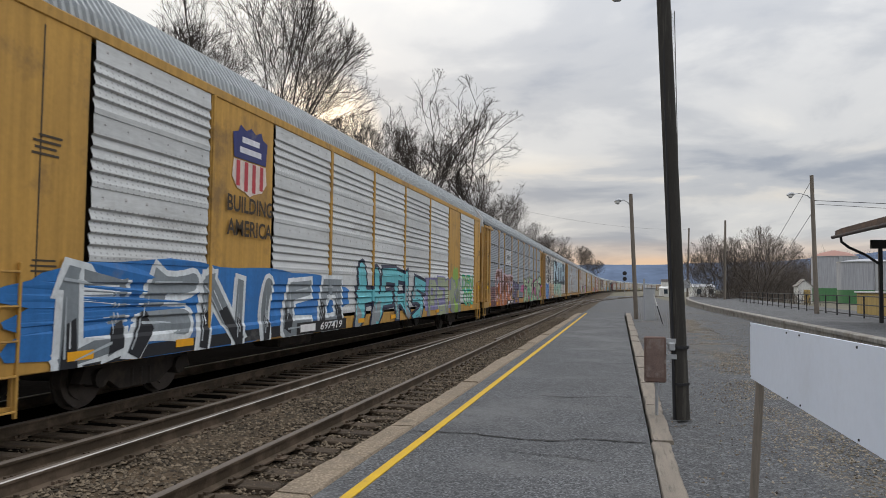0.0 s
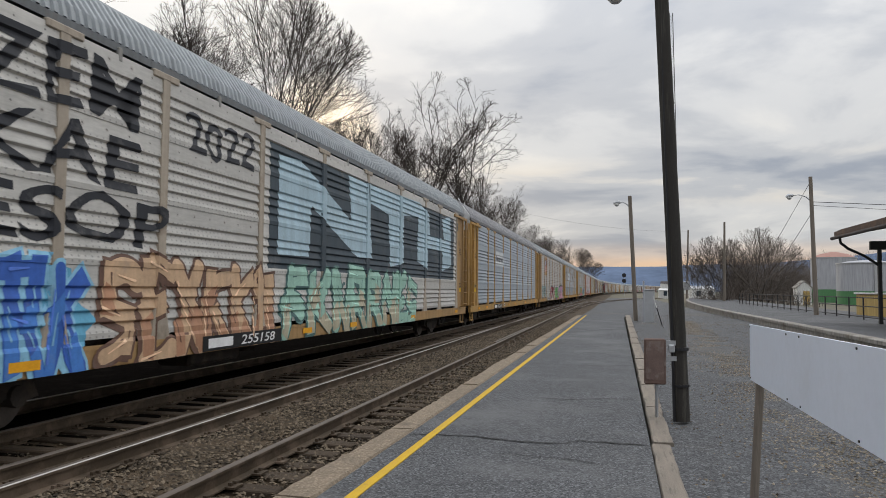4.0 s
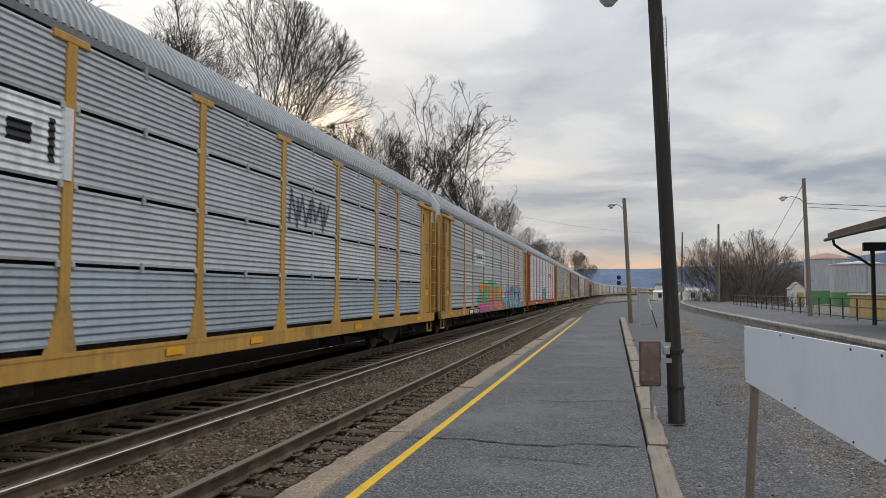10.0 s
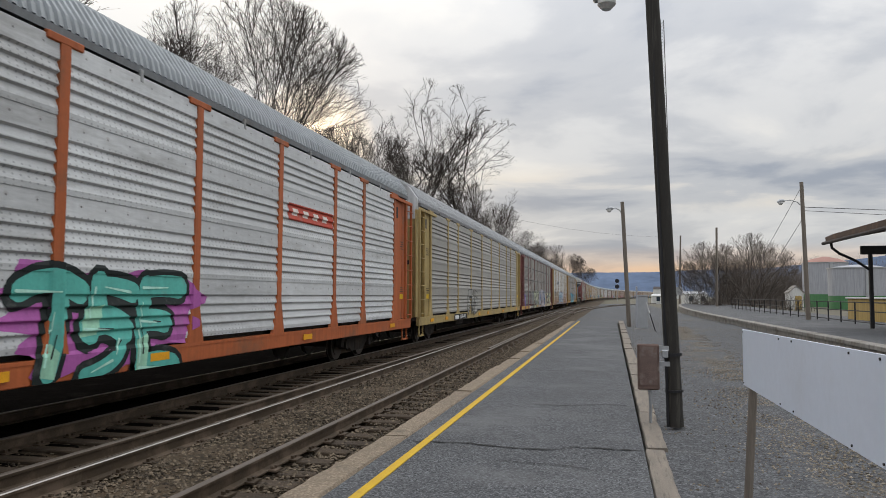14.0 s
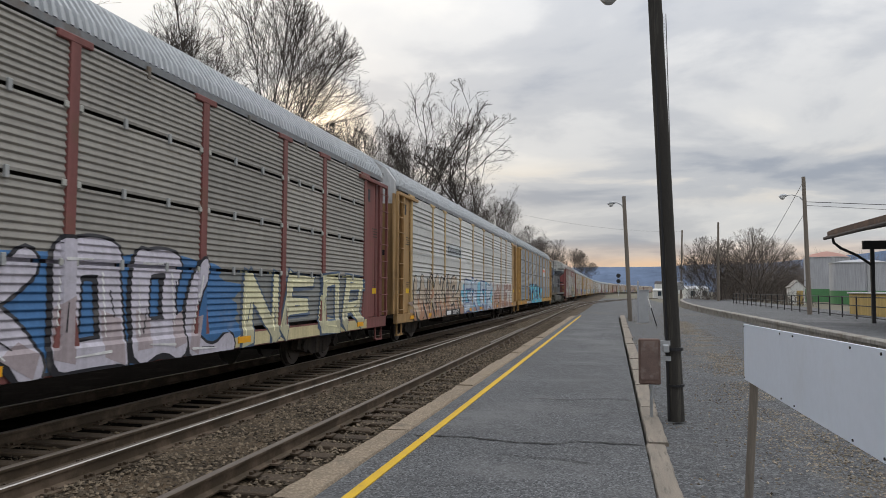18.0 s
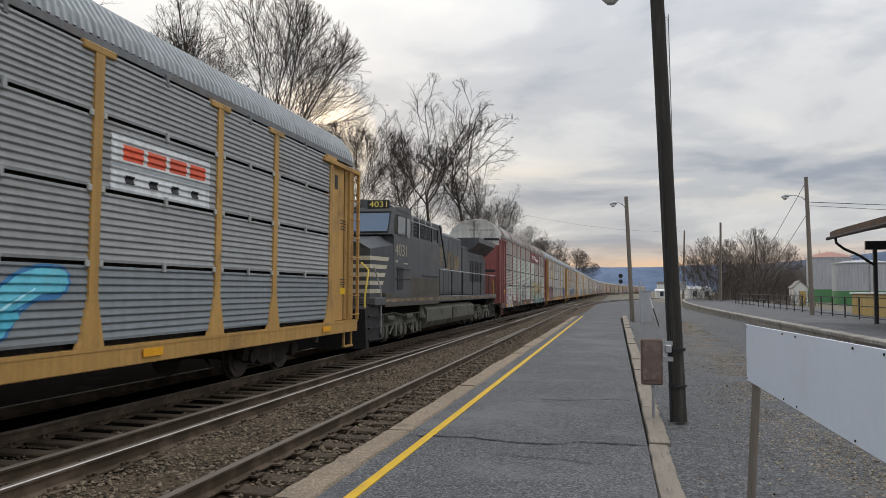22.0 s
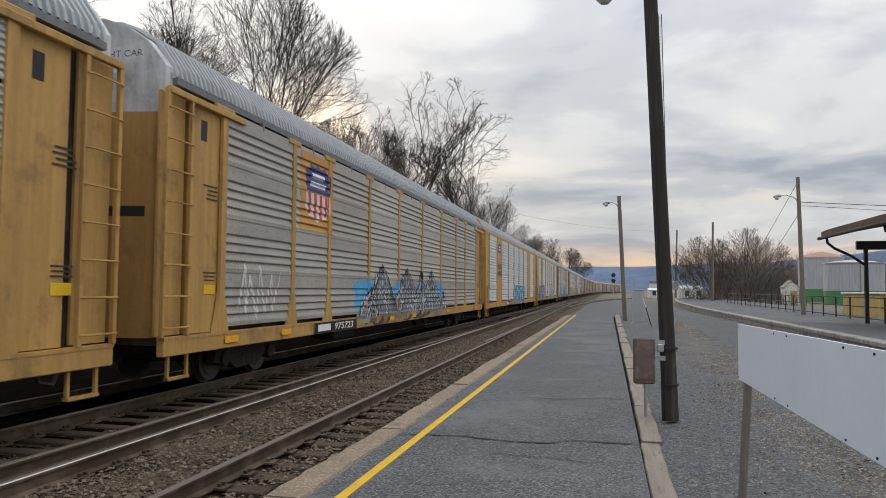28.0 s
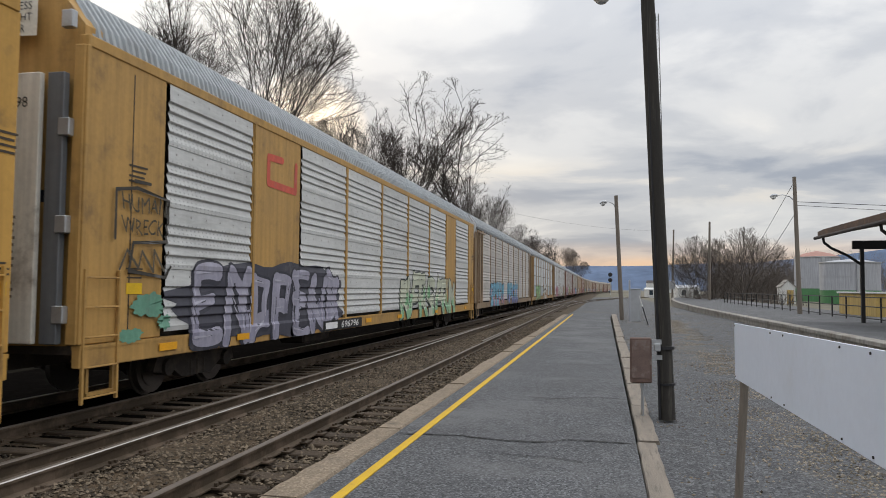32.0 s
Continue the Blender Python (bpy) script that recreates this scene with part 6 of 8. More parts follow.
    for x in (-1.35, 1.35):
        for k in range(4):
            P("step", B(x - 0.32 if x > 0 else x - 0.08, x + 0.10 if x > 0 else x + 0.32, -y0 - 1.15, -y0 - 0.40, 0.34 + 0.32 * k, 0.38 + 0.32 * k), M_LOCOGREY, "open step")
        for yy in (-y0 - 1.2, -y0 - 0.42):
            P("step_side", B(x - 0.30 if x > 0 else x - 0.06, x + 0.06 if x > 0 else x + 0.30, yy, yy + 0.04, 0.32, 1.5), M_LOCOGREY, "step side plate")
    P("step_box", B(-1.4, 1.4, y0 + 0.25, y0 + 1.3, 0.30, 1.30, 0.03), M_BLACK)
    P("pilot", Shape().slab([(y0 + 0.15, 0.15), (y0 + 0.05, 1.2), (y0 + 0.3, 1.3), (y0 + 0.4, 0.15)], -1.4, 1.4), M_BLACK, "black pilot plate")
    P("pilot", B(-1.35, 1.35, -y0 - 0.35, -y0 - 0.15, 0.3, 1.35, 0.03), M_BLACK, "black end plate")
    tank_ = Shape().sweep([(-1.35, 0.42), (1.35, 0.42), (1.48, 0.62), (1.48, 1.05), (1.30, 1.20), (-1.30, 1.20), (-1.48, 1.05), (-1.48, 0.62)], y0 + 6.3, y0 + 15.0)
    P("fuel_tank", tank_, M_LOCOGREY, "long grimy grey fuel tank")
    P("tank_strap", B(1.485, 1.50, y0 + 10.4, y0 + 10.65, 0.6, 1.06), M_BLACK)
    P("bell", Shape().tube([(1.3, y0 + 6.05, 1.2), (1.3, y0 + 6.05, 1.0), (1.3, y0 + 6.05, 0.78)], [0.06, 0.12, 0.2], 12), M_LOCOGREY, "bell under the walkway")
    for yc in (y0 + 3.65, -y0 - 3.8):
        s = Shape()
        for x in (-1.12, 1.12):
            s.slab([(-2.7, 0.62), (-2.5, 0.95), (2.5, 0.95), (2.7, 0.62), (2.3, 0.55), (2.2, 0.28), (1.6, 0.28), (1.4, 0.62), (0.45, 0.62), (0.35, 0.28), (-0.35, 0.28), (-0.45, 0.62), (-1.4, 0.62), (-1.6, 0.28), (-2.2, 0.28), (-2.3, 0.55)], x - 0.08, x + 0.08)
            for yy in (-1.9, 0, 1.9):
                s.tube([(x, yy, 0.50), (x + (0.22 if x > 0 else -0.22), yy, 0.50)], 0.17, 12)
                s.box(x - 0.12, x + 0.12, yy - 0.30, yy + 0.30, 0.26, 0.72, 0.04)
            for yy in (-1.0, 1.0):
                s.tube([(x, yy, 0.35), (x, yy, 0.62)], 0.11, 10)
                s.tube([(x + (0.12 if x > 0 else -0.12), yy - 0.35, 0.86), (x + (0.12 if x > 0 else -0.12), yy + 0.35, 0.86)], 0.11, 10)
            sd = 0.16 if x > 0 else -0.16
            s.tube([(x + sd, -2.6, 0.98), (x + sd, -0.5, 1.02), (x + sd, 0.4, 0.90), (x + sd, 2.5, 0.96)], 0.025, 6)
            s.tube([(x + sd, -1.5, 0.62), (x + sd * 1.3, -1.2, 0.40), (x + sd, -0.6, 0.70)], 0.03, 6)
            s.tube([(x + sd, 0.6, 0.70), (x + sd * 1.3, 1.2, 0.40), (x + sd, 1.5, 0.62)], 0.03, 6)
            for yy in (-1.45, -0.5, 0.5, 1.45, 2.4):
                s.box(x + sd - 0.05, x + sd + 0.05, yy - 0.07, yy + 0.07, 0.30, 0.66, 0.015)
        s.box(-1.1, 1.1, -0.25, 0.25, 0.60, 0.90, 0.03).box(-1.1, 1.1, -2.3, -2.1, 0.60, 0.85, 0.03).box(-1.1, 1.1, 2.1, 2.3, 0.60, 0.85, 0.03)
        tr = P("truck", s, M_LOCOGREY, "heavy cast three-axle truck")
        tr.matrix_basis = Matrix.Translation((0, yc, 0))
        for yy in (-1.9, 0, 1.9):
            w = part("wheelset", KIT["wheelset"], M_WHEEL, tr, "", Matrix.Translation((0, yy, 0.50)) @ Matrix.Scale(1.0, 4))
            WHEELS.append((w, t))
    for sg in (-1, 1):
        part("coupler", KIT["coupler"], M_UNDER, t, "rusty coupler", Matrix.Translation((0, sg * (L / 2 - 0.05), 0)) @ (Matrix() if sg > 0 else Matrix.Rotation(math.pi, 4, "Z")))
    P("antenna", Shape().tube([(0.3, y0 + 4.2, 4.42), (0.3, y0 + 4.2, 4.62)], [0.10, 0.07], 10), M_WHITE, "white dome antenna")
    CARS.append((t, GAP_L + ENGINE_LEN / 2))
    return t


def word(text, width, height, shear, fat=0.0):
    """Flat letters from the built-in font, centred, stretched to a width and height."""
    cu = bpy.data.curves.new("letters", "FONT")
    cu.body, cu.align_x, cu.align_y, cu.shear, cu.offset, cu.resolution_u = text, "CENTER", "CENTER", shear, fat, 3
    ob = bpy.data.objects.new("letters", cu)
    scene.collection.objects.link(ob)
    dg = bpy.context.evaluated_depsgraph_get()
    me = bpy.data.meshes.new_from_object(ob.evaluated_get(dg))
    bpy.data.objects.remove(ob)
    bpy.data.curves.remove(cu)
    if len(me.vertices):
        co = np.empty(len(me.vertices) * 3)
        me.vertices.foreach_get("co", co)
        co = co.reshape(-1, 3)
        lo, hi = co.min(0), co.max(0)
        sc = np.array([width / max(hi[0] - lo[0], 1e-6), height / max(hi[1] - lo[1], 1e-6), 1])
        me.vertices.foreach_set("co", ((co - (lo + hi) / 2) * sc).ravel())
        me.update()
    me.materials.clear()
    return me


M_STRIPE = material("cream_stripe", (0.50, 0.46, 0.36), 0.6, var=0.2, scale=2, fine=20, bump=0.1, dirt=(0.12, 0.10, 0.08), dirt_at=0.56, dirt_scale=2)
M_STRIPE2 = material("worn_ochre_stripe", (0.22, 0.165, 0.10), 0.7, var=0.35, scale=2, fine=20, bump=0.1, dirt=(0.04, 0.036, 0.032), dirt_at=0.46, dirt_scale=1.5)
M_YRAIL = material("yellow_handrail", (0.60, 0.45, 0.08), 0.5, var=0.15, bump=0.05)
M_SCREEN = glass("blue_windscreen", (0.04, 0.09, 0.17))
engine()

# ---- paint, plates and graffiti on the cars ----
def hexc(s):
    v = [int(s[i:i + 2], 16) / 255 for i in (0, 2, 4)]
    return tuple(x / 12.92 if x < 0.04045 else ((x + 0.055) / 1.055) ** 2.4 for x in v)


TURN = Matrix.Rotation(radians(90), 4, "Z") @ Matrix.Rotation(radians(90), 4, "X")


LAID = [0]
PLACED = {}           # painted part: its car and middle


def split(polys, ax, cuts):
    """Cut convex polygons along lines of equal x (ax 0) or height (ax 1)."""
    out = []
    for p in polys:
        lo, hi = min(q[ax] for q in p), max(q[ax] for q in p)
        for c in cuts:
            if not lo + 1e-4 < c < hi - 1e-4:
                continue
            a0, b0 = [], []
            for q, w in zip(p, p[1:] + p[:1]):
                (a0 if q[ax] <= c else b0).append(q)
                if (q[ax] <= c) != (w[ax] <= c):
                    u = (c - q[ax]) / (w[ax] - q[ax])
                    m = tuple(q[i] + (w[i] - q[i]) * u for i in range(3))
                    a0.append(m)
                    b0.append(m)
            if len(a0) > 2:
                out.append(a0)
            p = b0
            if len(p) < 3:
                break
        if len(p) > 2:
            out.append(p)
    return out


def coat(me, car, y, z):
    """Press a flat sheet of paint on the folded side of a car, round its posts and into its slots."""
    line, posts, y0, y1, plain = SIDES[car.name]
    zs, xs = [q[1] for q in line], [q[0] for q in line]
    polys = [[tuple(me.vertices[i].co) for i in f.vertices] for f in me.polygons]
    polys = split(polys, 1, [1.0 - z, 1.05 - z] + [q - z for q in zs])
    edges = sorted(e for p, w in posts for e in (p - w - 0.03, p - w, p + w, p + w + 0.03))
    edges = sorted(edges + [e for a0 in plain for e in (a0[0] - 0.01, a0[0] + 0.01, a0[1] - 0.01, a0[1] + 0.01)])
    polys = split(polys, 0, [e - y for e in edges])

    def depth(u, v):
        u, v = u + y, v + z
        if v < 1.003 or u < y0 or u > y1 or any(abs(u - p) < w + 0.001 for p, w in posts):
            return 0.002
        if any(a0 < u < b0 for a0, b0 in plain):
            return -0.030
        if v > 4.70:
            return -0.03
        return -0.0315 + float(np.interp(v, zs, xs))

    v, f, seen = [], [], {}
    for p in polys:
        ids = []
        for a0, b0, c0 in p:
            key = (round(a0, 4), round(b0, 4), round(c0, 5))
            if key not in seen:
                seen[key] = len(v)
                v.append((a0, b0, c0 + depth(a0, b0)))
            if seen[key] not in ids:
                ids.append(seen[key])
        if len(ids) > 2:
            f.append(ids)
    new_ = bpy.data.meshes.new(me.name)
    new_.from_pydata(v, [], f)
    return new_


def over(g, name, me, dz, colour, dx=0.0, dy=0.0):
    """A further coat on a painted part, shifted by dx, dy from its middle."""
    car, y, z = PLACED[g.name]
    if z + dy < 2.6:
        cut(me, z + dy)
    return part(name, coat(me, car, y + dx, z + dy), M_SPRAY, g, "", (dx, dy, dz), colour)


def cut(me, z):
    """Paint ends at the lower edge of the sill; z is the height of the mesh's middle."""
    low = 0.705 - z
    for v in me.vertices:
        if v.co.y < low:
            v.co.y = low
    return me


def lay(car, name, me, layer, y, z, colour, label="", mat=None, parent=None):
    """Lay a flat mesh on the car's near side, centred at y along the car and z up."""
    LAID[0] += 1
    if z < 2.6:
        cut(me, z)
    if mat is None and car.name in SIDES:
        me = coat(me, car, y, z)
    m = Matrix.Translation((HALF + 0.030 + 0.0035 * layer + 0.0003 * (LAID[0] % 9), -CAR / 2 + y, z)) @ TURN
    ob = part(name, me, mat or M_SPRAY, parent or car, label, m, colour)
    PLACED[ob.name] = (car, y, z)
    return ob


def fan(pts):
    """A flat mesh from a star-shaped outline."""
    cx, cy = sum(p[0] for p in pts) / len(pts), sum(p[1] for p in pts) / len(pts)
    me = bpy.data.meshes.new("patch")
    n = len(pts)
    me.from_pydata([(x, y, 0) for x, y in pts] + [(cx, cy, 0)], [], [(i, (i + 1) % n, n) for i in range(n)])
    return me


def quads(polys):
    s = Shape()
    for i, p in enumerate(polys):
        s.add([(x, y, 0.00014 * (i % 24)) for x, y in p], [tuple(range(len(p)))])
    me = bpy.data.meshes.new("strokes")
    me.from_pydata(s.v, [], s.f)
    return me


def blob(w, h, r, rough=0.16, n=56):
    """An uneven cloud of paint, about w by h."""
    ph = [r.uniform(0, 6.28) for _ in range(4)]
    pts = []
    for i in range(n):
        a = 2 * math.pi * i / n
        c, s = math.cos(a), math.sin(a)
        k = (abs(c) ** 3 + abs(s) ** 3) ** (-1 / 3)
        k *= 1 + rough * (0.5 * math.sin(3 * a + ph[0]) + 0.4 * math.sin(7 * a + ph[1]) + 0.5 * math.sin(13 * a + ph[2])) * 0.6 + r.uniform(-0.03, 0.03)
        pts.append((w / 2 * k * c, min(h / 2 * k * s, h * 0.62)))
    return fan(pts)


def stroke(x0, y0, x1, y1, w0, w1):
    d = math.hypot(x1 - x0, y1 - y0) or 1
    nx, ny = -(y1 - y0) / d, (x1 - x0) / d
    a0 = math.atan2(ny, nx)
    pts = [(x0 + w0 * math.cos(a0 + math.pi * k / 5), y0 + w0 * math.sin(a0 + math.pi * k / 5)) for k in range(6)]
    return pts + [(x1 + w1 * math.cos(a0 + math.pi + math.pi * k / 5), y1 + w1 * math.sin(a0 + math.pi + math.pi * k / 5)) for k in range(6)]


def bent(x0, y0, x1, y1, w0, w1, bulge, n=4):
    """A stroke bent to one side, in rounded lengths."""
    px, py, out = -(y1 - y0) * bulge, (x1 - x0) * bulge, []
    at = lambda u: (x0 + (x1 - x0) * u + px * 4 * u * (1 - u), y0 + (y1 - y0) * u + py * 4 * u * (1 - u))
    for k in range(n):
        (a0, b0), (a1, b1) = at(k / n), at((k + 1) / n)
        out.append(stroke(a0, b0, a1, b1, w0 + (w1 - w0) * k / n, w0 + (w1 - w0) * (k + 1) / n))
    return out


# strokes of hand-drawn capitals on a grid of ten by ten: x y x y
ALPHABET = {"A": "0039 3999 1474", "B": "1019 1979 7965 6515 6581 8110", "C": "8828 2811 1181", "D": "1019 1978 7872 7210", "E": "1019 1989 1565 1080", "F": "1019 1989 1565", "G": "8929 2911 1181 8185 8555", "H": "1019 8089 1575", "I": "5059",
            "K": "1019 1589 3580", "L": "1910 1080", "M": "0019 1954 5489 8990", "N": "1019 1980 8089", "O": "2979 7981 8121 2129", "P": "1019 1979 7964 6414", "R": "1019 1979 7964 6414 4480", "S": "8829 2915 1574 7461 6110", "T": "0999 5059", "U": "1911 1181 8189",
            "V": "0940 4099", "W": "0920 2056 5670 7099", "X": "1080 1980", "Y": "0945 4599 4540", "Z": "1989 8910 1080"}


def glyph(r, letter=None):
    """Strokes of one hand-drawn letter in a unit box."""
    letter, give = letter or r.choice("HRSNEKA"), 0.05 if letter else 0.09
    return [tuple(int(c) / 9 + r.uniform(-give, give) for c in st) for st in ALPHABET[letter].split()]


def chisel(x0, y0, x1, y1, w0, w1, r, grow=0.0):
    """A straight letter stroke with slanted, flaring ends."""
    d = math.hypot(x1 - x0, y1 - y0) or 1
    ux, uy = (x1 - x0) / d, (y1 - y0) / d
    e = [w0 * (0.55 + 0.5 * r[0]), w0 * (0.55 - 0.5 * r[0]), w1 * (0.55 - 0.5 * r[1]), w1 * (0.55 + 0.5 * r[1])]
    w0, w1 = w0 + grow, w1 + grow
    return [(x0 - ux * (e[0] + grow) - uy * w0, y0 - uy * (e[0] + grow) + ux * w0), (x0 - ux * (e[1] + grow) + uy * w0, y0 - uy * (e[1] + grow) - ux * w0),
            (x1 + ux * (e[2] + grow) + uy * w1, y1 + uy * (e[2] + grow) - ux * w1), (x1 + ux * (e[3] + grow) - uy * w1, y1 + uy * (e[3] + grow) + ux * w1)]


def wild(car, y0, y1, z0, z1, n, fill, edge, bg=None, fill2=None, seed=1, fat=0.17, label="dense spray-painted lettering", shine=None, text="", soft=0.38, rim=None, taper=0.0):
    """A piece in wild letters that cannot be read: fat outlined strokes, a drop shadow, two-tone fill, inner lines and shine."""
    r = random.Random(seed)
    w, h = y1 - y0, z1 - z0
    cy, cz = (y0 + y1) / 2, (z0 + z1) / 2
    if bg:
        lay(car, "graffiti_cloud", blob(w * 1.06, h * 1.05, r), 0, cy, cz, bg, "cloud of sprayed colour")
    n = len(text) or max(2, round(n * 1.15))
    lw = w / n
    rim, drop = rim or 0.032 + 0.012 * h, 0.035 + 0.02 * h
    under, body, low, marks, glow = [], [], [], [], []
    for i in range(n):
        ox = -w / 2 + lw * i
        sl = r.uniform(-0.06, 0.16) * lw
        up, dn = r.uniform(-0.10, 0.03) * h, r.uniform(-0.02, 0.06) * h
        px = lambda a, b: ox + lw * (0.06 + 0.9 * a) + sl * b
        pz = lambda b: -h / 2 + dn + (h * 0.96 + up - dn) * b
        up -= taper * h * i / n
        for (a0, b0, a1, b1) in glyph(r, text[i] if text else None):
            wd = min(fat, 0.155 if not text else 0.125) * min(lw, h) * r.uniform(0.8, 1.3)
            q = (px(a0, b0), pz(b0), px(a1, b1), pz(b1))
            w0, w1 = wd, wd * r.uniform(0.7, 1.35)
            sk = (r.uniform(-1, 1), r.uniform(-1, 1))
            if r.random() > soft:
                shape = lambda g, dx=0, dz=0: [chisel(q[0] + dx, q[1] + dz, q[2] + dx, q[3] + dz, w0, w1, sk, g)]
            else:
                bl = r.uniform(-0.2, 0.2)
                shape = lambda g, dx=0, dz=0: bent(q[0] + dx, q[1] + dz, q[2] + dx, q[3] + dz, w0 + g, w1 + g, bl)
            under += shape(rim) + shape(rim * 0.7, -drop, -drop * 0.8)
            body += shape(0)
            # second tone over the lower end, with a ragged upper rim
            lo, hi_ = (q[0:2], q[2:4]) if q[1] < q[3] else (q[2:4], q[0:2])
            u = r.uniform(0.25, 0.5)
            mx_, mz_ = lo[0] + (hi_[0] - lo[0]) * u, lo[1] + (hi_[1] - lo[1]) * u
            if abs(q[3] - q[1]) > 0.3 * h:
                low.append(chisel(lo[0], lo[1], mx_, mz_, w0 * 0.92, w1 * 0.80, (sk[0], 0.9 * r.choice((-1, 1)))))
            # thin inner line and a touch of light along one side
            if r.random() < 0.75:
                k = r.uniform(0.1, 0.4)
                marks.append(stroke(q[0] + (q[2] - q[0]) * k, q[1] + (q[3] - q[1]) * k, q[0] + (q[2] - q[0]) * (k + 0.3) + wd * r.uniform(-0.5, 0.5), q[1] + (q[3] - q[1]) * (k + 0.3), 0.014, 0.007))
            glow.append(stroke(q[0] - wd * 0.55, q[1] + (q[3] - q[1]) * 0.1, q[0] + (q[2] - q[0]) * 0.7 - wd * 0.55, q[1] + (q[3] - q[1]) * 0.8, 0.020, 0.008))
        if r.random() < (0.25 if text else 0.6):
            # arrow or flourish springing from the letter
            ax, az = px(r.uniform(0.2, 0.9), 1), pz(r.uniform(0.85, 1.05))
            under += bent(px(0.5, 0.8), pz(0.8), ax, az, 0.05, 0.03, r.uniform(-0.4, 0.4))
    g = lay(car, "graffiti", quads(under), 1, cy, cz, edge, label)
    over(g, "letter_fill", quads(body), 0.0040, fill)
    if low:
        over(g, "letter_shade", quads(low), 0.0080, fill2 or tuple(x * 0.6 for x in fill))
    if marks:
        over(g, "inner_line", quads(marks), 0.0116, edge)
    over(g, "letter_shine", quads(glow if shine else glow[::2]), 0.0150, shine or tuple(min(1, x * 1.5 + 0.05) for x in fill))
    for o in (g, *g.children):
        tagged(o, kind="stuff")
    return g


def loosen(me, w, h, r, amount=0.035):
    """Bend set letters so that they look drawn by hand: they swell, lean and ride up and down."""
    co = np.empty(len(me.vertices) * 3)
    me.vertices.foreach_get("co", co)
    co = co.reshape(-1, 3)
    p1, p2, p3 = (r.uniform(0, 6.28) for _ in range(3))
    u, v = co[:, 0].copy(), co[:, 1].copy()
    co[:, 1] += h * (amount * 1.6 * np.sin(u * 2.1 / h + p1) + amount * np.sin(u * 5.3 / h + p2))
    co[:, 0] += h * (amount * 2.2 * np.sin(v * 4.0 / h + u * 0.9 / h + p3) + amount * np.sin(v * 9.0 / h + p1))
    me.vertices.foreach_set("co", co.ravel())
    me.update()
    return me


def letters(car, text, y0, y1, z0, z1, fill, edge=None, bg=None, shear=0.0, fat=0.02, label="spray-painted letters", seed=1, layer=1, rim=0.05, mat=None):
    r = random.Random(seed)
    cy, cz, w, h = (y0 + y1) / 2, (z0 + z1) / 2, y1 - y0, z1 - z0
    if bg:
        lay(car, "graffiti_cloud", blob(w * 1.1, h * 1.2, r, 0.12), 0, cy, cz, bg, "cloud of sprayed colour")
    hand = 0.0 if mat else 0.035
    st = r.random()
    me = word(text, w + 2 * rim, h + 2 * rim, shear, fat + 0.05) if edge else word(text, w, h, shear, fat)
    g = lay(car, "graffiti", loosen(me, w, h, random.Random(st), hand), layer, cy, cz, edge or fill, label, mat)
    if edge:
        over(g, "letter_fill", loosen(word(text, w, h, shear, fat), w, h, random.Random(st), hand), 0.0035, fill)
        # strokes of light and shade inside the letters
        k, marks, dark = len(text), [], []
        for i in range(k * 3):
            x, y = -w / 2 + w * (i + r.random()) / (k * 3), r.uniform(-0.35, 0.30) * h
            (marks if i % 2 else dark).append(stroke(x, y, x + r.uniform(-0.05, 0.09) * h, y + r.uniform(0.10, 0.25) * h, 0.016, 0.008))
        over(g, "letter_shine", quads(marks), 0.0075, tuple(min(1, q * 1.5 + 0.06) for q in fill))
        over(g, "inner_line", quads(dark), 0.0110, edge)
        for o in (g, *g.children):
            tagged(o, kind="stuff")
    return g


def scribble(car, y0, y1, z0, z1, colour, seed, n=14, w=0.018, label="thin scrawled tag"):
    r = random.Random(seed)
    pts = [(-(y1 - y0) / 2 + (y1 - y0) * (i / (n - 1)) + r.uniform(-0.1, 0.1), (z1 - z0) * (0.5 if i % 2 else -0.5) * r.uniform(0.4, 1)) for i in range(n)]
    return lay(car, "tag", quads([stroke(*a0, *a1, w, w * r.uniform(0.5, 1.2)) for a0, a1 in zip(pts, pts[1:])]), 2, (y0 + y1) / 2, (z0 + z1) / 2, colour, label)


def rect(w, h):
    return quads([[(-w / 2, -h / 2), (w / 2, -h / 2), (w / 2, h / 2), (-w / 2, h / 2)]])


def plate(car, y0, y1, z0, z1, colour, bars=(), label="painted name panel"):
    """A flat painted panel with plain bars (u0, u1, v0, v1, colour) on it."""
    w, h = y1 - y0, z1 - z0
    p = lay(car, "name_panel", rect(w, h), 1, (y0 + y1) / 2, (z0 + z1) / 2, colour, label)
    for u0, u1, v0, v1, c in bars:
        over(p, "bar", rect((u1 - u0) * w, (v1 - v0) * h), 0.0035, c, ((u0 + u1) / 2 - 0.5) * w, ((v0 + v1) / 2 - 0.5) * h)
    return p


WHT, BLK = hexc("dedede"), hexc("18181c")


def blocks(u0, u1, v0, v1, n, colour, gap=0.30, tall=0):
    """n plain blocks in a row, the first ones taller."""
    w = (u1 - u0) / n
    return [(u0 + w * k, u0 + w * (k + 1 - gap), v0, v1 + (0.45 * (v1 - v0) if k < tall else 0), colour) for k in range(n)]



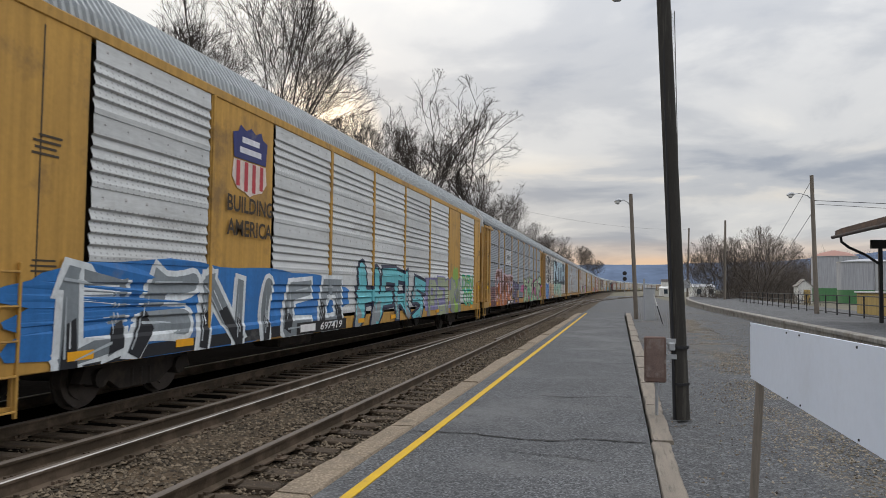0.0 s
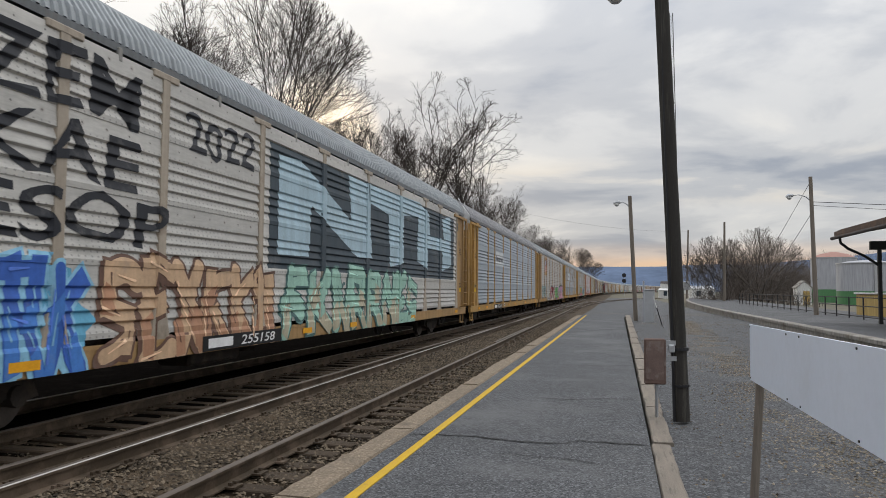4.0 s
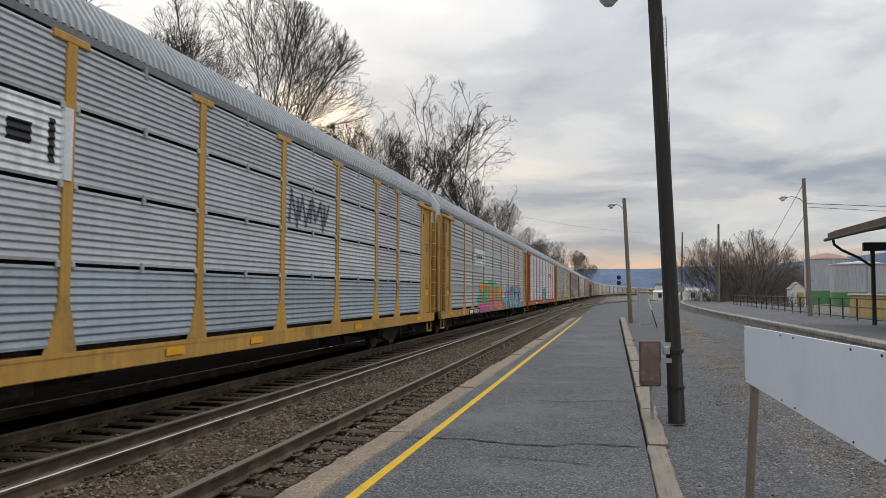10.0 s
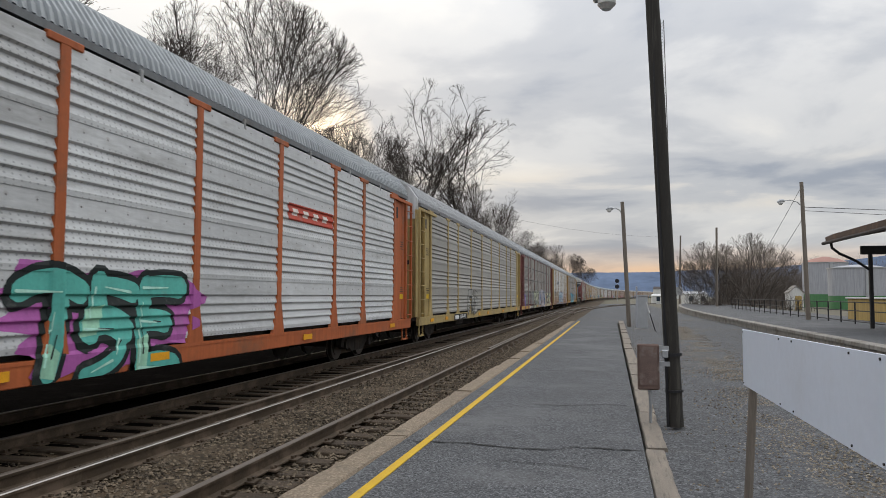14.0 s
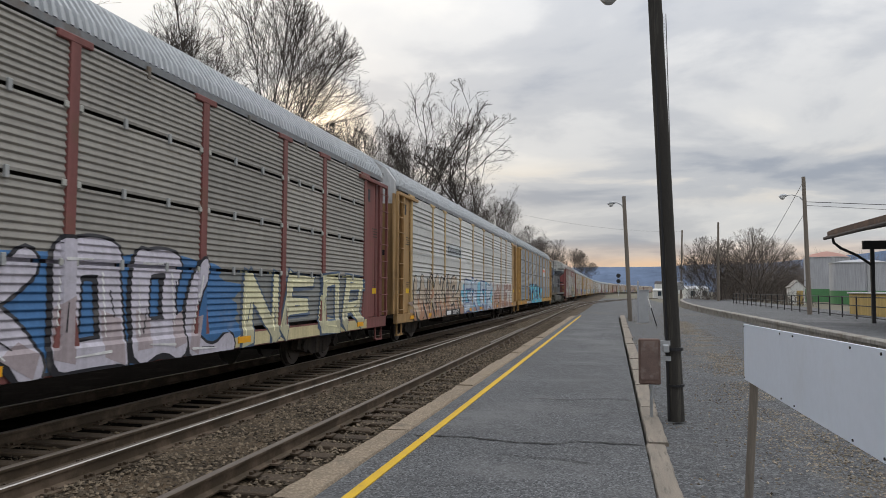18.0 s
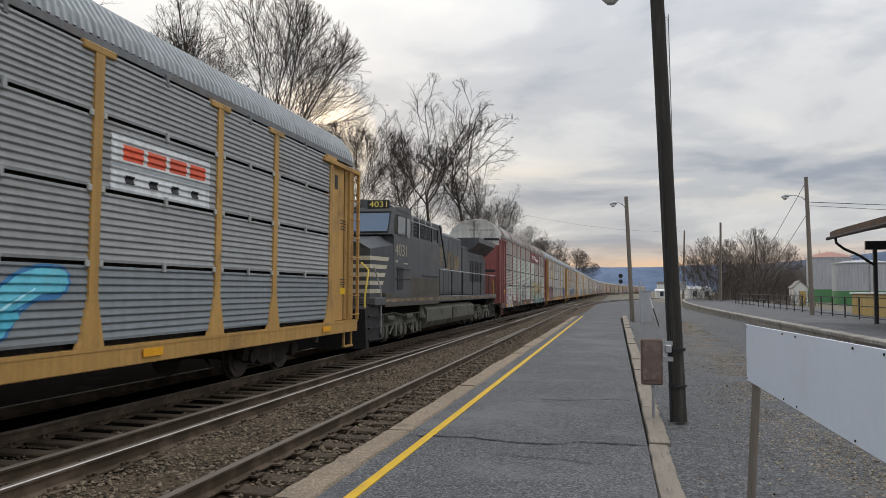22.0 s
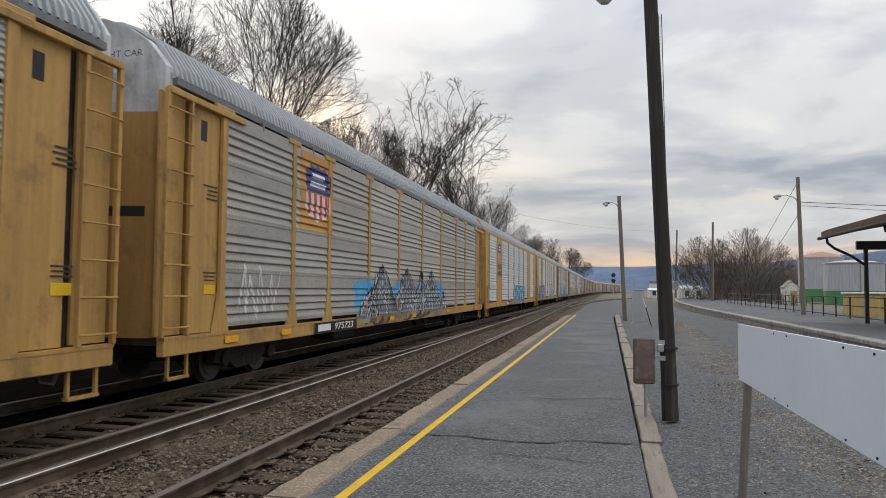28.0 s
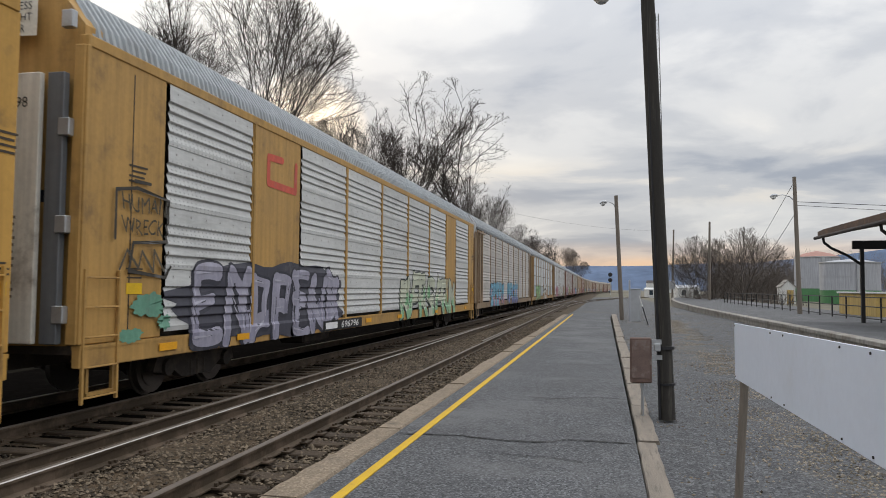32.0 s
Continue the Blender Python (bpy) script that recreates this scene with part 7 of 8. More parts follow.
def shield(car, y0, y1, z0, z1):
    """A shield with a blue head and red and white stripes."""
    w, h = y1 - y0, z1 - z0
    head = [(-0.5, 0.36), (-0.36, 0.40), (-0.30, 0.5), (-0.14, 0.44), (0, 0.5), (0.14, 0.44), (0.30, 0.5), (0.36, 0.40), (0.5, 0.36), (0.46, 0.02), (-0.46, 0.02)]
    body = [(-0.46, 0.0), (0.46, 0.0), (0.50, -0.25), (0.36, -0.40), (0.12, -0.45), (0, -0.5), (-0.12, -0.45), (-0.36, -0.40), (-0.50, -0.25)]
    g = lay(car, "shield", fan([(x * w, y * h) for x, y in body]), 1, (y0 + y1) / 2, (z0 + z1) / 2, hexc("d8c8c0"), "faded shield of blue, white and red")
    over(g, "head", fan([(x * w, y * h) for x, y in head]), 0.003, hexc("343a70"))
    for k in range(4):
        x = -0.34 + 0.225 * k
        over(g, "stripe", rect(0.10 * w, (0.42 if k in (1, 2) else 0.36) * h), 0.004, hexc("b8444c"), x * w, (-0.22 if k in (1, 2) else -0.19) * h)
    for zz, ww in ((0.30, 0.5), (0.15, 0.62)):
        over(g, "bar", rect(ww * w, 0.085 * h), 0.006, hexc("d8d8e0"), 0, zz * h)


def number(car, digits, y0, colour=(0.012, 0.012, 0.013), ink=WHT):
    """The black number patch on the sill: a plain bar for the owner's mark, then the number."""
    p = lay(car, "number_patch", rect(2.7, 0.235), 6, y0 + 1.35, 0.835, colour, "black patch with white numerals", M_LETTER)
    part("bar", rect(0.75, 0.15), M_LETTER, p, "", (-0.82, 0, 0.003), ink)
    part("number", word(digits, 1.25, 0.16, 0.15, 0.01), M_LETTER, p, "", (0.45, 0, 0.003), ink)


def bow_strip(x0, x1, z0, z1, proud=0.005, n=6):
    """A thin strip that follows the bowed end doors."""
    v = []
    for i in range(n + 1):
        x = x0 + (x1 - x0) * i / n
        y = -CAR / 2 + 0.62 - 0.16 * (1 - (x / DROP) ** 2) - proud
        v += [(x, y, z0), (x, y, z1)]
    return Shape().add(v, [(2 * i, 2 * i + 2, 2 * i + 3, 2 * i + 1) for i in range(n)])


REFL = Shape().box(-0.22, 0.22, -0.055, 0.055, -0.004, 0.006).mesh("reflector")
TAB = Shape().box(-0.03, 0.03, -0.07, 0.07, -0.02, 0.018, 0.006).mesh("tab")
CLIP = Shape().box(-0.036, 0.036, -0.042, 0.042, -0.02, 0.012, 0.008).mesh("clip")
for ci, c in enumerate(cars[:17]):
    r = random.Random(ci + 90)
    for y in (2.3, 4.5, 11.9, 14.6, 19.8, 26.0):
        lay(c, "reflector", REFL, 3, y + r.uniform(-0.2, 0.2), 0.845, hexc("e0a020"), "", M_LETTER)
    # stencilled notices as plain bars
    for y in ((1.55, 26.9) if ci not in (0, 15, 16) else (1.3, 27.6)):
        for k in range(4):
            lay(c, "notice", rect(r.uniform(0.28, 0.45), 0.028), 0, y + 0.3 + r.uniform(-0.04, 0.04), 3.35 - 0.07 * k, (0.06, 0.045, 0.03), "", M_LETTER).location.x -= 0.068 if ci not in (0, 15, 16) else 0.03
        for k in range(3):
            lay(c, "notice", rect(r.uniform(0.25, 0.40), 0.022), 0, y + 0.3, 1.95 - 0.06 * k, (0.06, 0.045, 0.03), "", M_LETTER).location.x -= 0.068 if ci not in (0, 15, 16) else 0.03
        lay(c, "notice", rect(0.34, 0.15), 0, y + 0.3, 1.68, hexc("d8b020"), "yellow notice", M_LETTER).location.x -= 0.068 if ci not in (0, 15, 16) else 0.03
    # notices on the near end door
    for k in range(2):
        q = part("notice", rect(0.55, 0.07), M_LETTER, c, "", Matrix.Translation((DROP - 0.55, -CAR / 2 + 0.575, 4.15 - 0.13 * k)) @ Matrix.Rotation(radians(90), 4, "X"), (0.06, 0.05, 0.04))
    if ci in (0, 15, 16):
        card = part("placard", bow_strip(0.30, 0.86, 4.86, 5.34, 0.008), M_LETTER, c, "white placard", None, hexc("d4d0c4"))
        for k, tx in enumerate(("EXCESS", "HEIGHT", "CAR")):
            part("line", word(tx, 0.46 if k < 2 else 0.26, 0.10, 0, 0), M_LETTER, card, "", Matrix.Translation((0.58, -CAR / 2 + 0.468, 5.24 - 0.145 * k)) @ Matrix.Rotation(radians(90), 4, "X"), (0.03, 0.03, 0.03))
    else:
        part("hood_lettering", word("EXCESS HEIGHT CAR", 1.5, 0.10, 0, 0), M_LETTER, c, "", Matrix.Translation((0.45, -CAR / 2 + 0.44, 5.15)) @ Matrix.Rotation(radians(90), 4, "X"), (0.05, 0.05, 0.05))
    part("grab_slot", bow_strip(0.42, 1.22, 2.75, 2.90), M_BLACK, c, "dark slot in the end door")
    if ci in (1, 5, 9, 11, 12, 13):
        SIDE_POSTS = SP_POSTS if ci == 12 else POSTS
        for y0_, y1_ in zip(SIDE_POSTS, SIDE_POSTS[1:]):
            for z in SLOT3:
                for u in ((0.33, 0.67) if ci == 9 else (0.5,)):
                    lay(c, "tab", TAB, -5, y0_ + (y1_ - y0_) * u, z, (0.34, 0.35, 0.35), "", M_LETTER)
        for y in SIDE_POSTS[1:-1]:
            for z in SLOT3:
                for dy in (-0.12, 0.12):
                    lay(c, "clip", CLIP, -4, y + dy, z, hexc("a8a8a2"), "", M_LETTER)

# car by car, in the order in which they pass
A0 = cars[0]
shield(A0, 5.62, 6.85, 3.22, 4.42)
letters(A0, "BUILDING", 5.45, 7.05, 2.92, 3.20, hexc("3a3026"), label="dark slogan lettering", mat=M_LETTER)
letters(A0, "AMERICA", 5.45, 7.05, 2.52, 2.80, hexc("3a3026"), label="dark slogan lettering", mat=M_LETTER)
lay(A0, "graffiti_cloud", blob(10.0, 1.30, random.Random(4), 0.14), 0, 5.9, 1.36, hexc("3070b2"), "blue sprayed cloud")
lay(A0, "graffiti_cloud", quads([stroke(-3.9, -0.1, 3.7, 0.02, 0.13, 0.11)]), 1, 6.0, 0.84, hexc("23252a"), "black paint along the sill")
wild(A0, 1.7, 10.6, 0.74, 1.86, 6, hexc("7d858b"), hexc("d4dade"), None, hexc("26282d"), 41, 0.21, "grey and black wild lettering edged in white on blue", hexc("a8b0b6"), text="DANICO", soft=0.3, rim=0.085, taper=0.12)
wild(A0, 11.5, 18.2, 0.74, 2.02, 4, hexc("62b2bc"), hexc("23283e"), None, hexc("8a9094"), 2, 0.21, "cyan and grey block lettering edged in dark blue", text="HARS", soft=0.5, rim=0.10)
lay(A0, "graffiti_cloud", rect(5.4, 1.1), 0, 20.9, 1.45, hexc("8480a6"), "violet sprayed block")
wild(A0, 18.5, 23.7, 0.78, 1.98, 4, hexc("98a286"), hexc("7a76a2"), None, hexc("868e74"), 42, 0.20, "olive lettering edged in violet", text="PEHM", soft=0.1)
letters(A0, "DEN", 24.2, 26.4, 1.62, 2.15, hexc("8fae62"), hexc("2fae92"), None, 0.0, 0.0, "green bubble tag", 3, rim=0.07)
letters(A0, "OTE", 24.5, 26.3, 0.98, 1.50, hexc("7cae6a"), hexc("2fae92"), None, 0.0, 0.0, "green bubble tag", 4, rim=0.07)
lay(A0, "graffiti_cloud", blob(1.1, 1.9, random.Random(31), 0.16), 0, 22.9, 1.55, hexc("88a850"), "green bubble letter")
number(A0, "697419", 8.2)

A1 = cars[1]
plate(A1, 7.6, 9.75, 2.98, 3.85, hexc("c4c8ca"), blocks(0.24, 0.80, 0.36, 0.66, 3, BLK) + [(0.12, 0.16, 0.25, 0.8, BLK), (0.84, 0.88, 0.25, 0.8, BLK), (0.2, 0.3, 0.1, 0.16, BLK), (0.6, 0.7, 0.1, 0.16, BLK)], "pale panel with dark bars")
wild(A1, 2.4, 3.9, 0.76, 1.7, 3, hexc("7c5058"), hexc("4a4448"), hexc("8c4c50"), hexc("7a5058"), 43, 0.12, "faded red and grey lettering")
lay(A1, "graffiti_cloud", blob(6.6, 0.9, random.Random(5), 0.2), 0, 6.6, 1.1, hexc("a8642c"), "orange sprayed cloud")
wild(A1, 3.9, 10.2, 0.74, 2.34, 4, hexc("6e4436"), hexc("c8b0b8"), None, hexc("b0622a"), 44, 0.21, "brown and orange letters edged in pale pink", hexc("94604c"), text="PHBE", soft=0.6, rim=0.11)
wild(A1, 10.4, 12.9, 0.80, 1.95, 2, hexc("5c5676"), hexc("2b2d33"), None, hexc("7a5a50"), 45, 0.14, "dark tangled tag")
lay(A1, "graffiti_cloud", blob(12.2, 1.4, random.Random(6), 0.24), 0, 20.9, 1.55, hexc("b05a86"), "pink sprayed cloud")
wild(A1, 15.4, 26.6, 0.76, 2.25, 6, hexc("a0b496"), hexc("252b2c"), None, hexc("5fa080"), 46, 0.19, "pale green lettering on pink", hexc("c4d0b8"), text="SMBCHE", soft=0.9, rim=0.075)
number(A1, "254892", 7.9)

A2 = cars[2]
for tx, z0_, z1_, y1_ in (("NZEM", 3.78, 4.52, 6.4), ("DKAE", 2.98, 3.66, 6.4), ("AESOP", 2.25, 2.86, 7.05)):
    letters(A2, tx, 2.6, y1_, z0_, z1_, hexc("2b2d33"), None, None, 0, 0.015, "tall black roller-painted letters")
letters(A2, "2022", 7.5, 9.6, 3.75, 4.35, hexc("3a3c42"), None, None, 0, 0.01, "black painted year")
lay(A2, "graffiti_cloud", rect(15.6, 2.35), 0, 18.0, 3.25, hexc("3f4a52"), "large dark roller-painted block")
letters(A2, "NTH", 10.6, 25.3, 2.45, 4.35, hexc("a8c0cc"), None, None, 0, 0.05, "huge pale blue block letters", layer=2)
wild(A2, 2.5, 5.4, 0.78, 2.0, 4, hexc("3b64b8"), hexc("8cc0dc"), hexc("64a8c8"), hexc("4a80cc"), 47, 0.16, "blue and light blue lettering")
wild(A2, 5.7, 10.4, 0.78, 2.05, 5, hexc("c8a888"), hexc("6a5044"), None, hexc("b08468"), 48, 0.16, "tan and brown lettering")
wild(A2, 10.8, 20.5, 0.78, 2.05, 7, hexc("9cc4b4"), hexc("4a6a68"), None, hexc("b8b098"), 49, 0.16, "pale teal lettering")
number(A2, "255158", 8.0)

A3 = cars[3]
plate(A3, 7.35, 9.85, 2.98, 3.72, hexc("cfd2d4"), blocks(0.05, 0.97, 0.32, 0.60, 8, hexc("3a3c42"), 0.34, 1), "white plate with a dark bar")
number(A3, "922191", 6.65)
plate(A3, 10.0, 10.35, 0.78, 0.95, WHT, [(0.15, 0.85, 0.3, 0.7, BLK)], "small stencil")

A4 = cars[4]
plate(A4, 5.0, 7.0, 3.0, 4.6, hexc("b08858"), label="ochre panel behind a shield")
shield(A4, 5.25, 6.65, 3.25, 4.40)
letters(A4, "TGD", 2.4, 6.4, 1.1, 2.05, hexc("8ea6a4"), hexc("2c3a3e"), None, 0.0, 0.03, "grey-teal letters edged in black", 5)
letters(A4, "AL", 7.3, 9.4, 0.95, 2.0, hexc("b8b8b4"), hexc("8c8c88"), None, 0.1, 0.03, "silver bubble letters", 6)
lay(A4, "graffiti_cloud", blob(6.2, 1.35, random.Random(8), 0.08), 0, 12.8, 1.42, hexc("d0ccc8"), "white underpainting")
letters(A4, "NEWON", 10.4, 15.3, 0.98, 1.98, hexc("a03c44"), hexc("26262c"), None, 0.0, 0.02, "red block letters edged in black", 7, rim=0.12)
letters(A4, "MS", 16.2, 19.0, 0.85, 1.95, hexc("58b048"), hexc("2c4030"), hexc("8060a0"), 0.0, 0.03, "bright green letters", 9)
lay(A4, "graffiti_cloud", blob(6.6, 1.5, random.Random(9), 0.15), 0, 23.3, 1.45, hexc("7cae8c"), "green sprayed cloud")
letters(A4, "OZE", 20.4, 26.0, 0.76, 2.12, hexc("c88ca4"), hexc("241e26"), None, 0.06, 0.075, "fat pink letters edged in black", 10, rim=0.15)
letters(A4, "OZE", 20.6, 25.9, 1.55, 2.08, hexc("a08cb4"), None, None, 0.06, 0.02, "lilac tops of the letters", layer=4)
number(A4, "994394", 7.3)

A5 = cars[5]
plate(A5, 7.4, 9.9, 3.0, 3.86, hexc("d4d8da"), blocks(0.22, 0.82, 0.38, 0.66, 3, BLK) + [(0.1, 0.14, 0.2, 0.8, BLK), (0.86, 0.9, 0.2, 0.8, BLK)], "pale panel with dark bars")
scribble(A5, 16.0, 18.0, 3.05, 3.75, hexc("50545c"), 71, 16, 0.05, "smudged dark tag")
number(A5, "698888", 5.95)

A6 = cars[6]
plate(A6, 7.5, 10.0, 3.0, 3.75, hexc("cfd2d4"), blocks(0.22, 0.82, 0.38, 0.66, 3, BLK) + [(0.1, 0.14, 0.2, 0.8, BLK), (0.86, 0.9, 0.2, 0.8, BLK)], "pale panel with dark bars")
lay(A6, "graffiti_cloud", blob(8.2, 1.55, random.Random(12), 0.22), 0, 12.3, 1.45, hexc("3f9a6a"), "green sprayed cloud")
lay(A6, "graffiti_cloud", rect(8.0, 0.42), 1, 12.3, 0.95, hexc("c0508c"), "magenta underline of paint")
wild(A6, 8.6, 15.9, 0.92, 2.08, 5, hexc("dc7434"), hexc("2f9a66"), None, hexc("c05088"), 13, 0.21, "orange letters fading to magenta on green", hexc("e08850"), text="TINUE", soft=0.3, rim=0.05)
wild(A6, 17.3, 24.9, 0.76, 2.0, 5, hexc("3faab8"), hexc("1c2a34"), hexc("a85c84"), hexc("5cc4cc"), 50, 0.20, "turquoise letters edged in black", hexc("9cdce0"), text="AVNES", soft=0.7)
number(A6, "158329", 5.85)

A7 = cars[7]
scribble(A7, 1.6, 2.15, 1.1, 1.65, hexc("dcdcdc"), 72, 12, 0.02).location.x -= 0.07
plate(A7, 18.95, 21.35, 3.22, 3.56, hexc("b84a38"), blocks(0.08, 0.96, 0.30, 0.72, 4, hexc("e0d8d0"), 0.5), "red name bar")
lay(A7, "graffiti_cloud", blob(3.7, 1.25, random.Random(14), 0.34), 0, 13.8, 1.42, hexc("a85aa0"), "magenta sprayed cloud")
wild(A7, 12.0, 15.2, 0.74, 1.86, 3, hexc("58b0a4"), hexc("16201f"), None, hexc("9cd0b4"), 15, 0.22, "teal bubble letters edged in black", hexc("b0e0d0"), text="TSE", soft=0.95, rim=0.085)
number(A7, "706940", 5.9, hexc("6a2412"))

A8 = cars[8]
scribble(A8, 24.6, 25.9, 1.05, 1.5, hexc("d0d0cc"), 73, 16, 0.03)
wild(A8, 9.0, 11.5, 1.0, 1.9, 3, hexc("9a9a94"), hexc("54544f"), None, None, 51, 0.12, "faint grey tag")
number(A8, "159177", 6.0)

A9 = cars[9]
for y_, w_, cc in ((1.6, 2.2, "c8a058"), (3.9, 1.6, "c09a50"), (6.2, 1.8, "c8a860"), (9.5, 3.0, "8a8a70"), (13.0, 3.2, "b8b094"), (17.0, 4.0, "3c3c40"), (21.5, 4.0, "c8bc94"), (25.2, 2.4, "c0b488")):
    lay(A9, "graffiti_cloud", rect(w_, 0.23), 0, y_, 0.84, hexc(cc), "patch of sprayed colour on the sill")
letters(A9, "CREAK", 2.6, 4.7, 2.15, 2.6, hexc("c8c8c4"), None, None, 0.1, 0.0, "thin white tag")
scribble(A9, 2.4, 4.7, 1.98, 2.1, hexc("c8c8c4"), 74, 18, 0.012)
heart = [(0, -0.55), (-0.45, -0.1), (-0.62, 0.25), (-0.5, 0.5), (-0.22, 0.52), (0, 0.3), (0.22, 0.52), (0.5, 0.5), (0.62, 0.25), (0.45, -0.1)]
lay(A9, "heart", fan(heart), 1, 2.95, 1.32, hexc("6a5aa0"), "violet painted heart")
letters(A9, "TOY", 2.55, 3.35, 1.3, 1.6, hexc("c8c8d8"), None, None, 0, 0, "thin white letters", layer=3)
letters(A9, "NOR", 5.3, 6.9, 2.1, 2.5, hexc("b8b8b4"), None, None, 0, 0, "thin white tag")
scribble(A9, 1.15, 1.9, 2.35, 3.5, hexc("d0ccc8"), 75, 16, 0.016).location.x -= 0.07
scribble(A9, 1.3, 1.95, 1.15, 1.6, hexc("dcdcd8"), 76, 14, 0.022).location.x -= 0.07
wild(A9, 9.2, 13.6, 0.76, 2.05, 3, hexc("b4b89c"), hexc("2e3634"), None, hexc("7f8e7a"), 52, 0.21, "cream and olive lettering", hexc("d0d0bc"), text="EHR", soft=0.3)
wild(A9, 13.8, 19.6, 0.76, 2.15, 4, hexc("bcb8c4"), hexc("26262c"), hexc("3f6c9c"), hexc("a89ca0"), 53, 0.20, "silver lettering on blue", WHT, text="KOOL", soft=0.9)
wild(A9, 19.8, 26.2, 0.80, 2.02, 4, hexc("ccc8a6"), hexc("4a5a70"), None, hexc("b8b498"), 16, 0.20, "cream block letters edged in slate blue", text="NAOR", soft=0.1, rim=0.05)
number(A9, "980324", 5.8)

A10 = cars[10]
plate(A10, 7.4, 10.0, 3.05, 3.5, hexc("aab0b2"), blocks(0.05, 0.97, 0.25, 0.66, 8, hexc("585c62"), 0.34, 1), "faded plate with a dark bar")
lay(A10, "graffiti_cloud", blob(7.8, 1.0, random.Random(17), 0.24), 0, 6.1, 1.25, hexc("a08c80"), "dull pink sprayed cloud")
wild(A10, 2.3, 9.9, 0.74, 2.10, 6, hexc("b8a894"), hexc("2a2624"), None, hexc("b08468"), 54, 0.11, "peach and black wild lettering", hexc("d0c8b8"), soft=0.5, rim=0.05)
wild(A10, 10.4, 18.2, 0.76, 2.1, 5, hexc("b0bcc8"), hexc("4a5a84"), hexc("74b4cc"), hexc("98a4b8"), 55, 0.19, "silver and blue lettering", text="GRRE", soft=0.9)
wild(A10, 18.3, 25.8, 0.76, 2.05, 5, hexc("9c8078"), hexc("ccc4be"), None, hexc("a87858"), 56, 0.17, "brown letters edged in white", hexc("b89c8c"), text="WNUEZ", soft=0.3, rim=0.075)
lay(A10, "graffiti_cloud", rect(23.5, 0.22), 0, 14.2, 0.835, hexc("a88878"), "band of sprayed colour along the sill")
number(A10, "255077", 7.0)

A11 = cars[11]
lay(A11, "graffiti_cloud", blob(8.8, 1.35, random.Random(18), 0.28), 0, 11.8, 1.55, hexc("2a2e38"), "black sprayed cloud")
lay(A11, "graffiti_cloud", rect(7.6, 0.24), 1, 13.0, 0.835, hexc("4cb4c8"), "cyan paint on the sill")
wild(A11, 8.2, 17.9, 0.78, 2.05, 6, hexc("62b8cc"), hexc("3474a8"), None, hexc("4ca8c0"), 19, 0.21, "cyan bubble letters edged in blue", hexc("a4dce8"), text="TREINY", soft=0.9, taper=0.12)
plate(A11, 18.85, 21.2, 2.98, 3.72, hexc("ccd0d2"), blocks(0.1, 0.98, 0.56, 0.84, 4, hexc("d0583c"), 0.18) + [(0.0, 1.0, 0.42, 0.48, hexc("90989c")), (0.12, 0.2, 0.15, 0.3, BLK), (0.34, 0.42, 0.15, 0.3, BLK), (0.56, 0.64, 0.15, 0.3, BLK), (0.78, 0.86, 0.15, 0.3, BLK)], "white plate with an orange bar")
number(A11, "158795", 5.60)

A12 = cars[12]
plate(A12, 15.36, 21.16, 3.92, 4.66, hexc("7c3a34"), blocks(0.16, 0.56, 0.52, 0.70, 8, hexc("e4e0da"), 0.34, 1) + [(0.16, 0.60, 0.34, 0.41, hexc("e4e0da"))] + blocks(0.60, 0.96, 0.20, 0.46, 7, hexc("e4e0da"), 0.34, 1), "red name board with white bars")
lay(A12, "ring_tag", Shape().disc((0, 0, 0), "z", 0.64, 0.69, 0.004, 40).mesh("ring"), 2, 10.8, 1.72, hexc("2a5a58"), "dark circular tag")
lay(A12, "tag", quads(bent(-0.62, 0.25, -0.05, -0.45, 0.03, 0.10, -0.25) + bent(-0.05, -0.45, 0.30, 0.42, 0.09, 0.03, 0.15) + bent(0.30, 0.42, 0.62, 0.10, 0.03, 0.03, -0.3) + bent(-0.5, -0.75, -0.45, -0.3, 0.02, 0.02, 0.2)), 2, 10.8, 1.72, BLK, "bold black curves of a tag")
wild(A12, 2.5, 5.2, 0.74, 2.05, 3, hexc("bcbcb8"), hexc("6a3a40"), hexc("b8b8b2"), hexc("a8a4a2"), 57, 0.20, "white letters edged in red", text="BAL", soft=0.8)
wild(A12, 7.5, 9.9, 0.80, 2.2, 2, hexc("a4aaa4"), hexc("2a3a3a"), None, None, 58, 0.08, "outlined black and teal tag", text="OI", soft=0.9)
wild(A12, 15.2, 24.4, 0.76, 2.35, 6, hexc("b0a27c"), hexc("3f4a50"), None, hexc("6cb0b8"), 59, 0.10, "faded ochre and cyan wild lettering", hexc("d0b070"), soft=0.4)
number(A12, "516176", 15.2)

part("number", word("516176", 0.62, 0.13, 0), M_LETTER, A12, "", Matrix.Translation((0.72, -CAR / 2 + 0.462, 3.95)) @ Matrix.Rotation(radians(90), 4, "X"), hexc("d8d4cc"))
part("bar", rect(0.24, 0.11), M_LETTER, A12, "", Matrix.Translation((0.54, -CAR / 2 + 0.462, 4.15)) @ Matrix.Rotation(radians(90), 4, "X"), hexc("d8d4cc"))
part("hood_slot", bow_strip(0.55, DROP - 0.02, 4.56, 4.70), M_BLACK, A12, "long dark slot in the hood")
part("door_seam", Shape().box(-0.02, 0.02, -CAR / 2 + 0.44, -CAR / 2 + 0.50, 1.0, 5.68), M_BLACK, A12, "dark seam between the doors")

